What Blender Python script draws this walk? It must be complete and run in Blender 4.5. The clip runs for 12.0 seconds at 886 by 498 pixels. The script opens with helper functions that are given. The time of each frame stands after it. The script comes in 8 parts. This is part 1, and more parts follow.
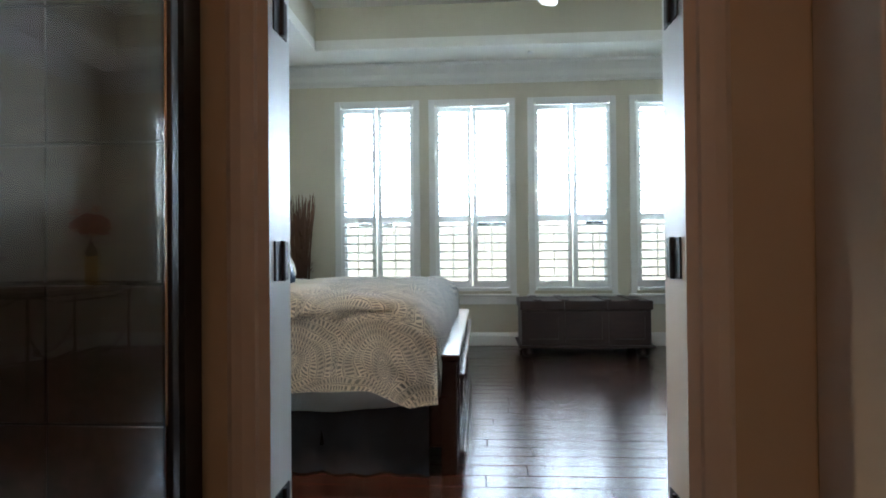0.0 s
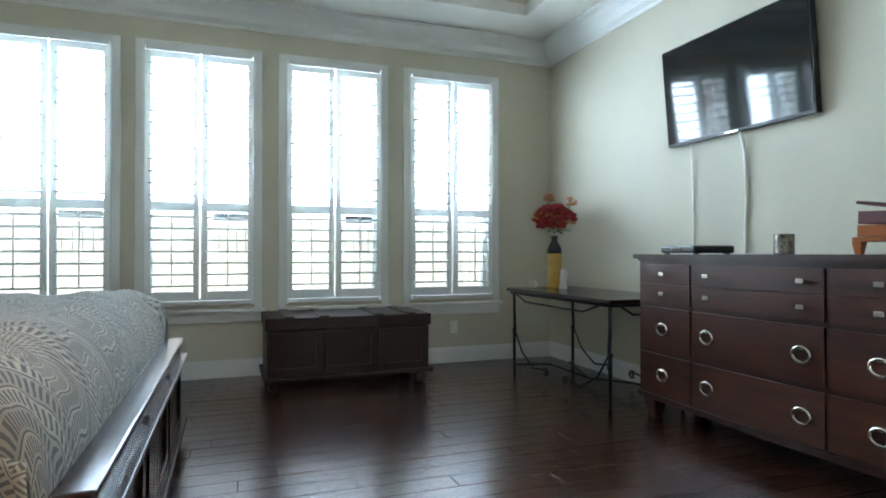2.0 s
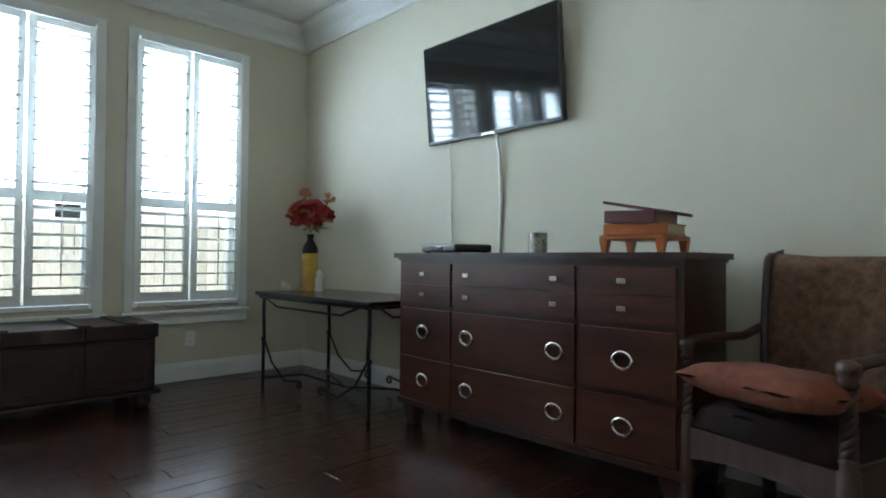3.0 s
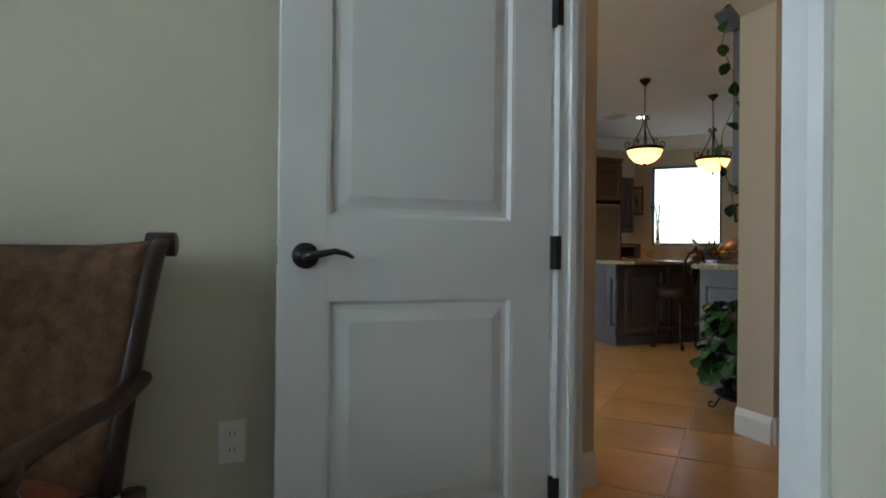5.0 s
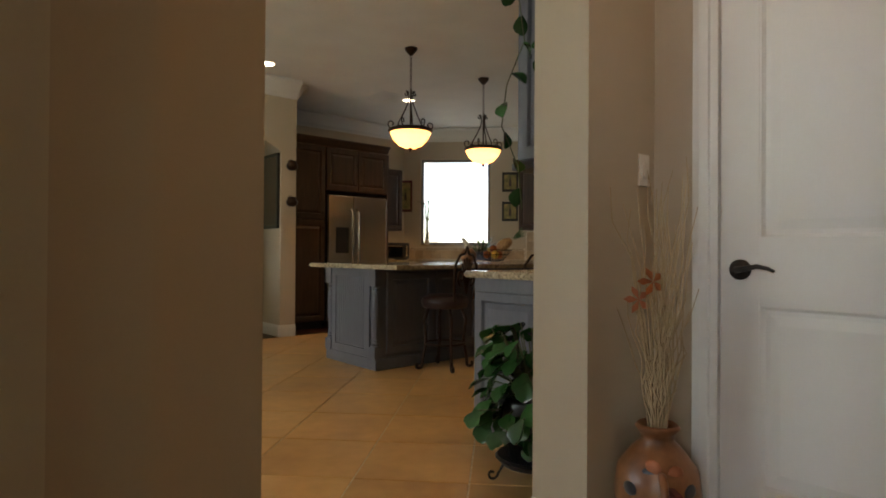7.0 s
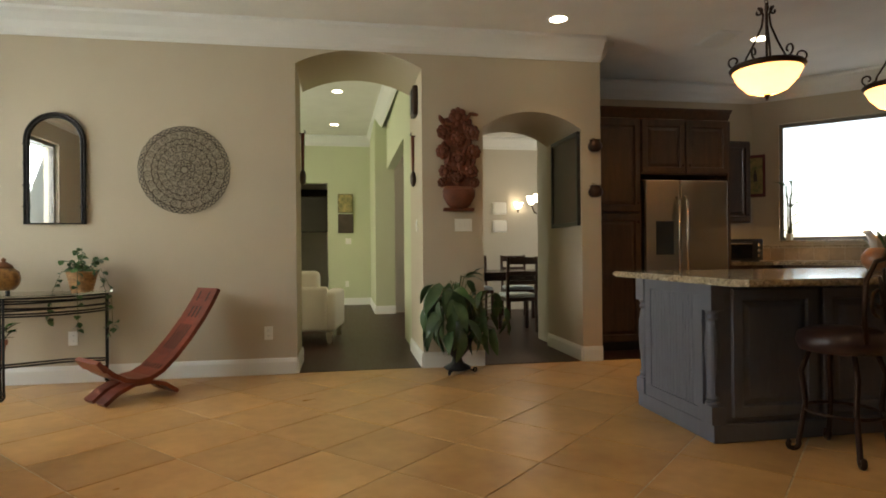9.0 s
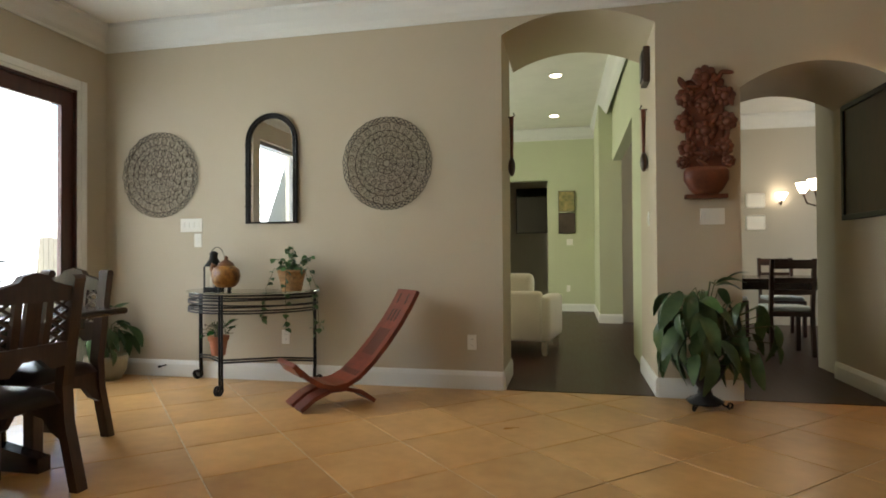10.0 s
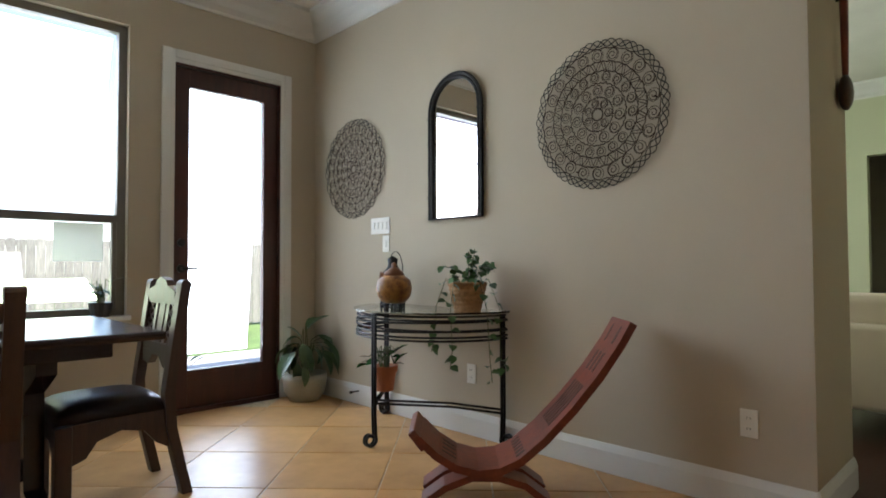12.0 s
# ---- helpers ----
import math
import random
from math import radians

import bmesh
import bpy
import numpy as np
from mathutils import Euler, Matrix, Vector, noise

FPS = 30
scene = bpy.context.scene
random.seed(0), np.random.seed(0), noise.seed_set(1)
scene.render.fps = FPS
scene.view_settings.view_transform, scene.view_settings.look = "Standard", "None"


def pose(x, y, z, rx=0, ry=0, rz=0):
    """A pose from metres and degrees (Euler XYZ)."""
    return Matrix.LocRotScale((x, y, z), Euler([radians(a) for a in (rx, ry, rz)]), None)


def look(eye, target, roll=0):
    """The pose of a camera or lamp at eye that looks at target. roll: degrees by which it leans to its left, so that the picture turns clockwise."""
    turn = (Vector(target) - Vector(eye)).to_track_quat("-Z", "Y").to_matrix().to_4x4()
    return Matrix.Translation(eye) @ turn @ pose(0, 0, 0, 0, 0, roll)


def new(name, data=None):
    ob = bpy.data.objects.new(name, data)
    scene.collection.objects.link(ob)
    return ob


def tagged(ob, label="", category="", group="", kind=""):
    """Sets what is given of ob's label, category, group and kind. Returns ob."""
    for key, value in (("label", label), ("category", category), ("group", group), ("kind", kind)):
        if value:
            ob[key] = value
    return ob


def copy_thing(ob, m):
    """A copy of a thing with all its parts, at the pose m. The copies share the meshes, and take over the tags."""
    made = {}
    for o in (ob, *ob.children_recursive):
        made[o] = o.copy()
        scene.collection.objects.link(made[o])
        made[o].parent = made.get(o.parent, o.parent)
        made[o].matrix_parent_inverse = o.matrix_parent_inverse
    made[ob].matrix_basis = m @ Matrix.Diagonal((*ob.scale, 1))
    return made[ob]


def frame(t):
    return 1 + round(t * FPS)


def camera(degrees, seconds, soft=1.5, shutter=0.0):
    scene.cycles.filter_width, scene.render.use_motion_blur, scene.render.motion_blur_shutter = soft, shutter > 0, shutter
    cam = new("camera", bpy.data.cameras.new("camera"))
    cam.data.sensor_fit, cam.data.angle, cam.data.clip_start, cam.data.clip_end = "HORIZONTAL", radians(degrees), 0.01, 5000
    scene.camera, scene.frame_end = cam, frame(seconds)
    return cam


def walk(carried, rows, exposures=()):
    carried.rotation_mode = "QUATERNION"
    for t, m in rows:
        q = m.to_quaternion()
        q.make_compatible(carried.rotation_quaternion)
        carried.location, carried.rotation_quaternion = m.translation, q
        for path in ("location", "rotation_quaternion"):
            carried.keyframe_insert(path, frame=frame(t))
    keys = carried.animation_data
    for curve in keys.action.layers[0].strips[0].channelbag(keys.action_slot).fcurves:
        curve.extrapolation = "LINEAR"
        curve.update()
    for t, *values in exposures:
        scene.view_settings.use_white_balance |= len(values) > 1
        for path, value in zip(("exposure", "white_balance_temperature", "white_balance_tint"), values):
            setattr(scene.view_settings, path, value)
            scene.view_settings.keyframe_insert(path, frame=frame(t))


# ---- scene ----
cam = camera(74.1, 12.0, soft=1.8)
PATH = [
    (0, (0.331, 0.443, 0.971), (0.204, 2.438, 0.991), -0.5),
    (0.5, (0.33, 0.842, 0.967), (0.271, 2.841, 0.988), -0.5),
    (1, (0.309, 1.182, 0.971), (0.401, 3.18, 0.994), -0.4),
    (1.5, (0.356, 1.525, 0.985), (0.726, 3.491, 1.001), -0.1),
    (2, (0.478, 1.722, 0.988), (1.157, 3.604, 1.004), -0.0),
    (2.5, (0.552, 1.881, 0.987), (1.59, 3.59, 1.009), 0.2),
    (3, (0.665, 2.046, 0.948), (2.039, 3.499, 0.985), 0.5),
    (3.5, (0.925, 2.162, 0.934), (2.619, 3.224, 0.983), 0.6),
    (3.7, (1.035, 2.184, 0.941), (2.847, 3.031, 0.988), 0.5),
    (5.3, (1.849, 2.138, 0.983), (3.632, 1.23, 0.993), 0.6),
    (5.5, (1.957, 2.076, 0.997), (3.67, 1.044, 1.006), 0.5),
    (6, (2.246, 1.843, 0.998), (3.784, 0.564, 1.009), 0.4),
    (6.5, (2.512, 1.533, 1.001), (4.001, 0.198, 1.014), 0.4),
    (6.7, (2.632, 1.395, 1.001), (4.117, 0.057, 1.014), 0.4),
    (8.3, (3.586, 0.449, 1.025), (5.443, -0.295, 1.042), -0.1),
    (8.5, (3.687, 0.443, 1.044), (5.582, -0.197, 1.049), -0.3),
    (9, (4.062, 0.303, 1.058), (6.034, -0.029, 1.065), -0.5),
    (9.5, (4.445, 0.25, 1.031), (6.444, 0.32, 1.047), -0.4),
    (10, (4.868, 0.21, 1.022), (6.821, 0.634, 1.047), -0.3),
    (10.5, (5.343, 0.205, 1.019), (7.181, 0.992, 1.052), -0.3),
    (11, (5.836, 0.138, 1.012), (7.535, 1.193, 1.057), -0.2),
    (11.5, (6.282, 0.09, 1.008), (7.836, 1.347, 1.063), -0.2),
    (12, (6.732, 0.094, 1.01), (8.13, 1.523, 1.069), -0.2),
]
walk(cam, [(t, look(eye, target, roll)) for t, eye, target, roll in PATH],
     exposures=[(0, 2.45, 5800, 10), (1.0, 2.5, 5800, 8), (2.5, 2.25, 5700, 8), (3.5, 1.82, 6000, 8), (5.3, 1.66, 6200, 10), (6.7, 1.80, 6900, 10),
                (8.3, 1.96, 7300, 12), (9.5, 2.0, 6800, 12), (11.0, 1.86, 6200, 13), (12.0, 1.82, 5900, 14)])

# ---- world, sun, lights ----
world = bpy.data.worlds.new("sky")
scene.world = world
world.use_nodes = True
wn = world.node_tree.nodes
sky = wn.new("ShaderNodeTexSky")
sky.sky_type, sky.sun_disc = "NISHITA", False
sky.sun_elevation, sky.sun_rotation = radians(58), radians(200)
wn["Background"].inputs["Strength"].default_value = 0.15
world.node_tree.links.new(sky.outputs[0], wn["Background"].inputs["Color"])

sun = new("sun", bpy.data.lights.new("sun", "SUN"))
sun.data.energy, sun.data.angle, sun.data.color = 3.4, radians(0.5), (1, 0.95, 0.88)
sun.matrix_world = look((2, -12, 20), (5, 0, 0))


def area(name, eye, target, sx, sy, watts, color=(1, 1, 1)):
    ob = new(name, bpy.data.lights.new(name, "AREA"))
    ob.data.shape, ob.data.size, ob.data.size_y = "RECTANGLE", sx, sy
    ob.data.energy, ob.data.color = watts, color
    ob.matrix_world = look(eye, target)
    return ob


def spot(name, x, y, z, watts, color=(1, 0.64, 0.33), size=84):
    ob = new(name, bpy.data.lights.new(name, "SPOT"))
    ob.data.energy, ob.data.color, ob.data.spot_size, ob.data.spot_blend = watts, color, radians(size), 0.6
    ob.data.shadow_soft_size = 0.05
    ob.matrix_world = look((x, y, z), (x, y + 0.001, z - 1))
    return ob


DAY = (0.76, 0.90, 1.0)
# daylight in the bedroom's four windows
WIN_X = (-0.772, 0.250, 1.305, 2.367)
for wx in WIN_X:
    area("daylight", (wx, 7.05, 1.97), (wx, 0, 2.6), 0.86, 1.28, 20, DAY)
# daylight at the patio door, the breakfast windows and the kitchen window
area("daylight", (8.62, 4.52, 1.35), (8.62, 0, 0.9), 0.62, 2.0, 7, (0.88, 0.97, 1.0))
for wx in (7.35, 6.05):
    area("daylight", (wx, 4.62, 2.0), (wx, 0, 0.4), 1.05, 1.15, 8, (0.86, 0.96, 1.0))
    area("lawn_bounce", (wx, 4.62, 0.86), (wx + 0.6, 2.6, 3.2), 1.05, 0.22, 2.2, (0.86, 1, 0.62))
area("daylight", (10.05, -5.65, 1.75), (5, -0.6, 1.2), 1.05, 1.1, 2.5, DAY)
# daylight panels added for the living and dining rooms; no windows are built there
area("daylight", (12.6, 4.3, 1.5), (12.6, 0, 0.4), 3.2, 2.2, 46, (1, 0.98, 0.88))
area("lawn_bounce", (12.6, 4.3, 1.0), (12.6, 1.6, 3.6), 3.2, 1.0, 8, (0.62, 1, 0.34))
area("daylight", (12.8, -5.0, 1.5), (12.8, 0, 1.2), 1.6, 1.8, 8, DAY)
# vanity lamp bar on the bathroom wall behind the walker
area("vanity_lamp", (0.2, -1.9, 2.2), (0.2, 3.0, 0.7), 1.8, 0.15, 1.7, (1, 0.44, 0.20))
# warm fill spots added in bedroom and vestibule, then the great room's recessed lamps
spot("can_and_fill_beam", -0.45, 2.25, 2.98, 19, (1, 0.62, 0.32), 84)
spot("can_and_fill_beam", 3.2, 0.05, 3.03, 6.5, (1, 0.56, 0.27), 130)
# (5.4, 1.6), (7.5, 1.6) and (6.2, -4.6) are assumed lamps added for warmth
CANS = ((5.4, 1.6), (5.4, -1.8), (7.5, 1.6), (8.87, -1.53), (9.04, -3.6), (6.2, -4.6))
for cx, cy in CANS:
    spot("can_and_fill_beam", cx, cy, 3.03, 5.0 if cx == 8.87 else (6.5 if cx == 7.5 else 9.5))
for cx, cy in ((12.58, 0.38), (14.81, 0.46)):
    spot("can_and_fill_beam", cx, cy, 3.33, 5)
for px, py in ((7.453, -2.404), (7.687, -3.655)):
    ob = new("pendant_bulb", bpy.data.lights.new("pendant_bulb", "POINT"))
    ob.data.energy, ob.data.color, ob.data.shadow_soft_size = 7.0, (1, 0.64, 0.32), 0.06
    ob.location = (px, py, 2.17)

# ---- materials ----
def material(name, color, rough=0.5, metal=0.0, dark=None, scale=6.0, amount=0.5, fine=60.0, bump=0.1, depth=0.002,
             stretch=(1, 1, 1), each=0.0, coat=0.0, gloss_var=0.1, spec=0.5):
    """Two-scale noise between color and dark, with fine relief; each: change of value from piece to piece."""
    m = bpy.data.materials.new(name)
    m.use_nodes = True
    n, l = m.node_tree.nodes, m.node_tree.links
    b = n["Principled BSDF"]
    b.inputs["Metallic"].default_value = metal
    b.inputs["Coat Weight"].default_value, b.inputs["Coat Roughness"].default_value = coat, min(1.0, rough + 0.05)
    b.inputs["Specular IOR Level"].default_value = spec
    tc, mp = n.new("ShaderNodeTexCoord"), n.new("ShaderNodeMapping")
    mp.inputs["Scale"].default_value = stretch
    l.new(tc.outputs["Object"], mp.inputs["Vector"])
    info = n.new("ShaderNodeObjectInfo")
    if each:
        sh = n.new("ShaderNodeVectorMath")
        sh.operation = "MULTIPLY_ADD"
        sh.inputs[1].default_value = (37, 53, 71)
        l.new(info.outputs["Random"], sh.inputs[0])
        l.new(tc.outputs["Object"], sh.inputs[2])
        l.new(sh.outputs[0], mp.inputs["Vector"])
    big, small = n.new("ShaderNodeTexNoise"), n.new("ShaderNodeTexNoise")
    big.inputs["Scale"].default_value, big.inputs["Detail"].default_value = scale, 4
    small.inputs["Scale"].default_value, small.inputs["Detail"].default_value = fine, 3
    l.new(mp.outputs[0], big.inputs["Vector"])
    l.new(mp.outputs[0], small.inputs["Vector"])
    add = n.new("ShaderNodeMath")
    add.operation = "MULTIPLY_ADD"
    l.new(small.outputs["Fac"], add.inputs[0])
    add.inputs[1].default_value = 0.4
    l.new(big.outputs["Fac"], add.inputs[2])
    ramp = n.new("ShaderNodeValToRGB")
    ramp.color_ramp.elements[0].position, ramp.color_ramp.elements[1].position = 0.45, 0.95
    dark = dark or tuple(c * (1 - amount) for c in color)
    ramp.color_ramp.elements[0].color, ramp.color_ramp.elements[1].color = (*dark, 1), (*color, 1)
    l.new(add.outputs[0], ramp.inputs["Fac"])
    out = ramp.outputs["Color"]
    if each:
        hsv, mm = n.new("ShaderNodeHueSaturation"), n.new("ShaderNodeMath")
        mm.operation = "MULTIPLY_ADD"
        mm.inputs[1].default_value, mm.inputs[2].default_value = 2 * each, 1 - each
        l.new(info.outputs["Random"], mm.inputs[0])
        l.new(mm.outputs[0], hsv.inputs["Value"])
        l.new(out, hsv.inputs["Color"])
        out = hsv.outputs["Color"]
    l.new(out, b.inputs["Base Color"])
    rr = n.new("ShaderNodeMath")
    rr.operation = "MULTIPLY_ADD"
    l.new(big.outputs["Fac"], rr.inputs[0])
    rr.inputs[1].default_value, rr.inputs[2].default_value = gloss_var, max(0.02, rough - gloss_var / 2)
    l.new(rr.outputs[0], b.inputs["Roughness"])
    if bump:
        bp = n.new("ShaderNodeBump")
        bp.inputs["Strength"].default_value, bp.inputs["Distance"].default_value = bump, depth
        l.new(add.outputs[0], bp.inputs["Height"])
        l.new(bp.outputs[0], b.inputs["Normal"])
    return m


def glow(name, color, strength):
    m = bpy.data.materials.new(name)
    m.use_nodes = True
    b = m.node_tree.nodes["Principled BSDF"]
    b.inputs["Base Color"].default_value = (*color, 1)
    b.inputs["Emission Color"].default_value = (*color, 1)
    b.inputs["Emission Strength"].default_value = strength
    return m


def glass_material(name, tint=(1, 1, 1), rough=0.0):
    m = bpy.data.materials.new(name)
    m.use_nodes = True
    b = m.node_tree.nodes["Principled BSDF"]
    b.inputs["Base Color"].default_value = (*tint, 1)
    b.inputs["Transmission Weight"].default_value, b.inputs["Roughness"].default_value = 1.0, rough
    b.inputs["IOR"].default_value = 1.45
    return m


M_BED = material("bedroom_paint", (0.60, 0.56, 0.44), 0.75, amount=0.06, scale=1.5, fine=220, bump=0.25, depth=0.001)
M_TAN = material("great_room_paint", (0.51, 0.44, 0.33), 0.75, amount=0.07, scale=1.5, fine=220, bump=0.25, depth=0.001)
# the green of light off the lawn is put into this colour
M_LIV = material("lawn_lit_living_paint", (0.52, 0.55, 0.37), 0.75, amount=0.06, scale=1.5, fine=220, bump=0.25, depth=0.001)
M_DIN = material("dining_paint", (0.50, 0.46, 0.38), 0.75, amount=0.06, scale=1.5, fine=220, bump=0.25, depth=0.001)
M_CEIL = material("ceiling_paint", (0.80, 0.78, 0.72), 0.85, amount=0.08, scale=3, fine=40, bump=0.6, depth=0.004)
M_WHITE = material("trim_paint", (0.75, 0.75, 0.72), 0.4, amount=0.05, scale=2, fine=90, bump=0.08)
M_SHUT = material("shutter_paint_bloom", (0.88, 0.89, 0.87), 0.45, amount=0.04, scale=2, fine=90, bump=0.05)
# translucency stands in for the bloom of the bright windows over the shutters
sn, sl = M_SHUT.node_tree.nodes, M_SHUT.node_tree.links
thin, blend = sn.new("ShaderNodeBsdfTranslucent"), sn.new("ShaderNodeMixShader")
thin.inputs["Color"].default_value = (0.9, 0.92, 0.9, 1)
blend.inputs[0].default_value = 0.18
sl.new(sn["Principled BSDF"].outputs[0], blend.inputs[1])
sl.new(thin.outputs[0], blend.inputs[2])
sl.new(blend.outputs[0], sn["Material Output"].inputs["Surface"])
M_DOOR = material("door_paint", (0.72, 0.71, 0.68), 0.45, amount=0.05, scale=2, fine=120, bump=0.08)
M_PLANK = material("dark_walnut_floor", (0.070, 0.022, 0.012), 0.17, dark=(0.022, 0.007, 0.005), scale=3, fine=24, bump=0.34,
                   depth=0.007, stretch=(1.2, 9, 9), each=0.28, coat=0.45, gloss_var=0.14)
M_PLANK2 = material("dark_satin_floor", (0.050, 0.017, 0.010), 0.36, dark=(0.020, 0.007, 0.005), scale=3, fine=24, bump=0.3, stretch=(1, 9, 1), spec=0.2)
M_JOINT = material("floor_joint", (0.012, 0.006, 0.004), 0.7, scale=20)
M_TILE = material("travertine_tile", (0.64, 0.385, 0.155), 0.31, dark=(0.42, 0.225, 0.08), scale=2.1, fine=11, bump=0.12,
                  depth=0.003, each=0.12, gloss_var=0.16)
# lightened: the glint of slanting light on the grout is put into its colour
M_GROUT = material("tile_grout", (0.78, 0.67, 0.50), 0.85, scale=30, fine=200, bump=0.4)
M_GRANITE = material("speckled_granite", (0.62, 0.52, 0.36), 0.12, dark=(0.10, 0.075, 0.05), scale=45, fine=160, bump=0.02, gloss_var=0.04)
M_GREYCAB = material("grey_glazed_cabinet", (0.135, 0.14, 0.165), 0.45, amount=0.3, scale=4, fine=50, bump=0.1, stretch=(1, 1, 0.2))
M_GLAZE = material("dark_glaze_line", (0.03, 0.026, 0.024), 0.6, scale=20)
M_DARKCAB = material("dark_stained_cabinet", (0.075, 0.042, 0.026), 0.4, amount=0.5, scale=3, fine=30, bump=0.15, stretch=(8, 8, 1))
M_STEEL = material("brushed_steel", (0.42, 0.38, 0.33), 0.30, 1.0, amount=0.06, scale=3, fine=120, bump=0.0, gloss_var=0.05)
M_IRON = material("black_wrought_iron", (0.022, 0.021, 0.022), 0.45, 0.6, amount=0.4, scale=20, fine=120, bump=0.3)
M_BRONZE = material("oil_rubbed_bronze", (0.05, 0.026, 0.016), 0.4, 0.8, amount=0.5, scale=14, fine=90, bump=0.2)
M_BLACK = material("black_plastic", (0.012, 0.012, 0.014), 0.35, amount=0.3, scale=10, bump=0.05)
M_SCREEN = material("dark_glass_screen", (0.006, 0.007, 0.009), 0.06, amount=0.2, scale=2, bump=0, gloss_var=0.01, spec=0.9)
M_CHERRY = material("cherry_veneer", (0.085, 0.023, 0.010), 0.3, dark=(0.028, 0.008, 0.005), scale=2.2, fine=16, bump=0.08,
                    stretch=(9, 1, 9), coat=0.25)
M_CHERRYD = material("dark_cherry_frame", (0.045, 0.014, 0.009), 0.3, amount=0.5, scale=3, fine=20, bump=0.08, stretch=(9, 1, 9), coat=0.2)
M_ESPRESSO = material("espresso_wood", (0.030, 0.012, 0.010), 0.22, amount=0.5, scale=3, fine=20, bump=0.12, stretch=(1, 9, 9), coat=0.2)
M_CHEST = material("worn_dark_chest_wood", (0.040, 0.018, 0.015), 0.4, amount=0.55, scale=4, fine=24, bump=0.3, stretch=(1, 9, 9))
M_MAHOG = material("carved_mahogany", (0.25, 0.050, 0.022), 0.38, dark=(0.10, 0.018, 0.010), scale=5, fine=40, bump=0.3, coat=0.15)
M_CARVE = material("red_brown_carving", (0.19, 0.052, 0.022), 0.45, amount=0.6, scale=9, fine=60, bump=0.5)
M_OAKD = material("dark_oak_chair", (0.060, 0.026, 0.014), 0.4, amount=0.55, scale=4, fine=30, bump=0.25, stretch=(9, 9, 1))
M_NICKEL = material("satin_nickel", (0.62, 0.58, 0.50), 0.25, 1.0, amount=0.1, scale=10, bump=0.02)
M_CREAM = material("cream_linen", (0.74, 0.70, 0.60), 0.9, amount=0.1, scale=5, fine=300, bump=0.4)
M_NAVY = material("navy_sequin_fabric", (0.022, 0.05, 0.12), 0.45, dark=(0.006, 0.014, 0.04), scale=60, fine=200, bump=0.8, depth=0.004)
M_SKIRT = material("slate_bedskirt", (0.045, 0.048, 0.062), 0.9, amount=0.35, scale=5, fine=200, bump=0.4)
M_BLUESHEET = material("pale_blue_sheet", (0.55, 0.63, 0.68), 0.85, amount=0.08, scale=6, fine=200, bump=0.3)
M_LEATHER = material("dark_brown_leather", (0.040, 0.020, 0.017), 0.3, amount=0.5, scale=9, fine=120, bump=0.4, depth=0.003)
M_BROCADE = material("rust_brocade", (0.22, 0.055, 0.022), 0.85, dark=(0.10, 0.030, 0.014), scale=28, fine=150, bump=0.6)
M_BROCADE2 = material("brown_brocade", (0.20, 0.105, 0.055), 0.85, dark=(0.055, 0.024, 0.013), scale=26, fine=150, bump=0.6)
M_BOOK = material("maroon_book_cloth", (0.115, 0.018, 0.018), 0.6, amount=0.3, scale=10, fine=150)
M_PAPER = material("page_edges", (0.66, 0.58, 0.42), 0.9, amount=0.3, scale=3, fine=90, stretch=(1, 1, 30))
M_ORANGE = material("orange_lacquer_wood", (0.42, 0.115, 0.022), 0.35, amount=0.35, scale=5, fine=40, bump=0.1)
M_STONE = material("dark_slate_tile", (0.085, 0.060, 0.045), 0.4, amount=0.6, scale=5, fine=40, bump=0.3, each=0.2)
M_TERRA = material("terracotta", (0.45, 0.155, 0.070), 0.7, amount=0.25, scale=7, fine=80, bump=0.2)
M_JUG = material("brown_glazed_jug", (0.34, 0.15, 0.06), 0.32, dark=(0.12, 0.045, 0.02), scale=6, fine=30, bump=0.2)
M_OCHRE = material("ochre_vase", (0.62, 0.36, 0.045), 0.4, amount=0.4, scale=12, fine=60, bump=0.5)
M_WICKER = material("woven_wicker", (0.50, 0.27, 0.11), 0.6, amount=0.5, scale=40, fine=90, bump=0.6)
M_LEAF = material("green_leaf", (0.075, 0.16, 0.045), 0.3, dark=(0.028, 0.075, 0.02), scale=9, fine=60, bump=0.1, each=0.2)
M_LEAFP = material("variegated_leaf", (0.08, 0.14, 0.055), 0.32, dark=(0.025, 0.07, 0.025), scale=7, fine=30, bump=0.1, each=0.2)
M_LEAFD = material("dark_glossy_leaf", (0.035, 0.115, 0.03), 0.16, dark=(0.016, 0.06, 0.016), scale=7, fine=40, bump=0.05, each=0.25)
M_STEM = material("plant_stem", (0.10, 0.12, 0.04), 0.6)
M_TWIG = material("pale_dry_twig", (0.52, 0.40, 0.24), 0.8, amount=0.4)
M_REED = material("brown_reed", (0.16, 0.075, 0.04), 0.7, amount=0.5)
M_RED = material("red_silk_petal", (0.42, 0.022, 0.022), 0.6, amount=0.45, scale=20)
M_PEACH = material("peach_silk_petal", (0.62, 0.30, 0.14), 0.6, amount=0.3, scale=20)
M_WHITESTONE = material("white_plaster", (0.78, 0.74, 0.66), 0.6, amount=0.12, scale=12)
M_PLATE = material("white_switch_plate", (0.80, 0.78, 0.72), 0.35, amount=0.03)
M_SOFA = material("cream_leather", (0.82, 0.76, 0.66), 0.4, amount=0.06, scale=5, fine=120, bump=0.2)
M_AMBER = glow("lit_alabaster_glass", (1.0, 0.62, 0.25), 0.5)
M_LAMP = glow("lit_lamp_lens", (1.0, 0.85, 0.62), 3.0)
M_GLASS = glass_material("clear_glass")
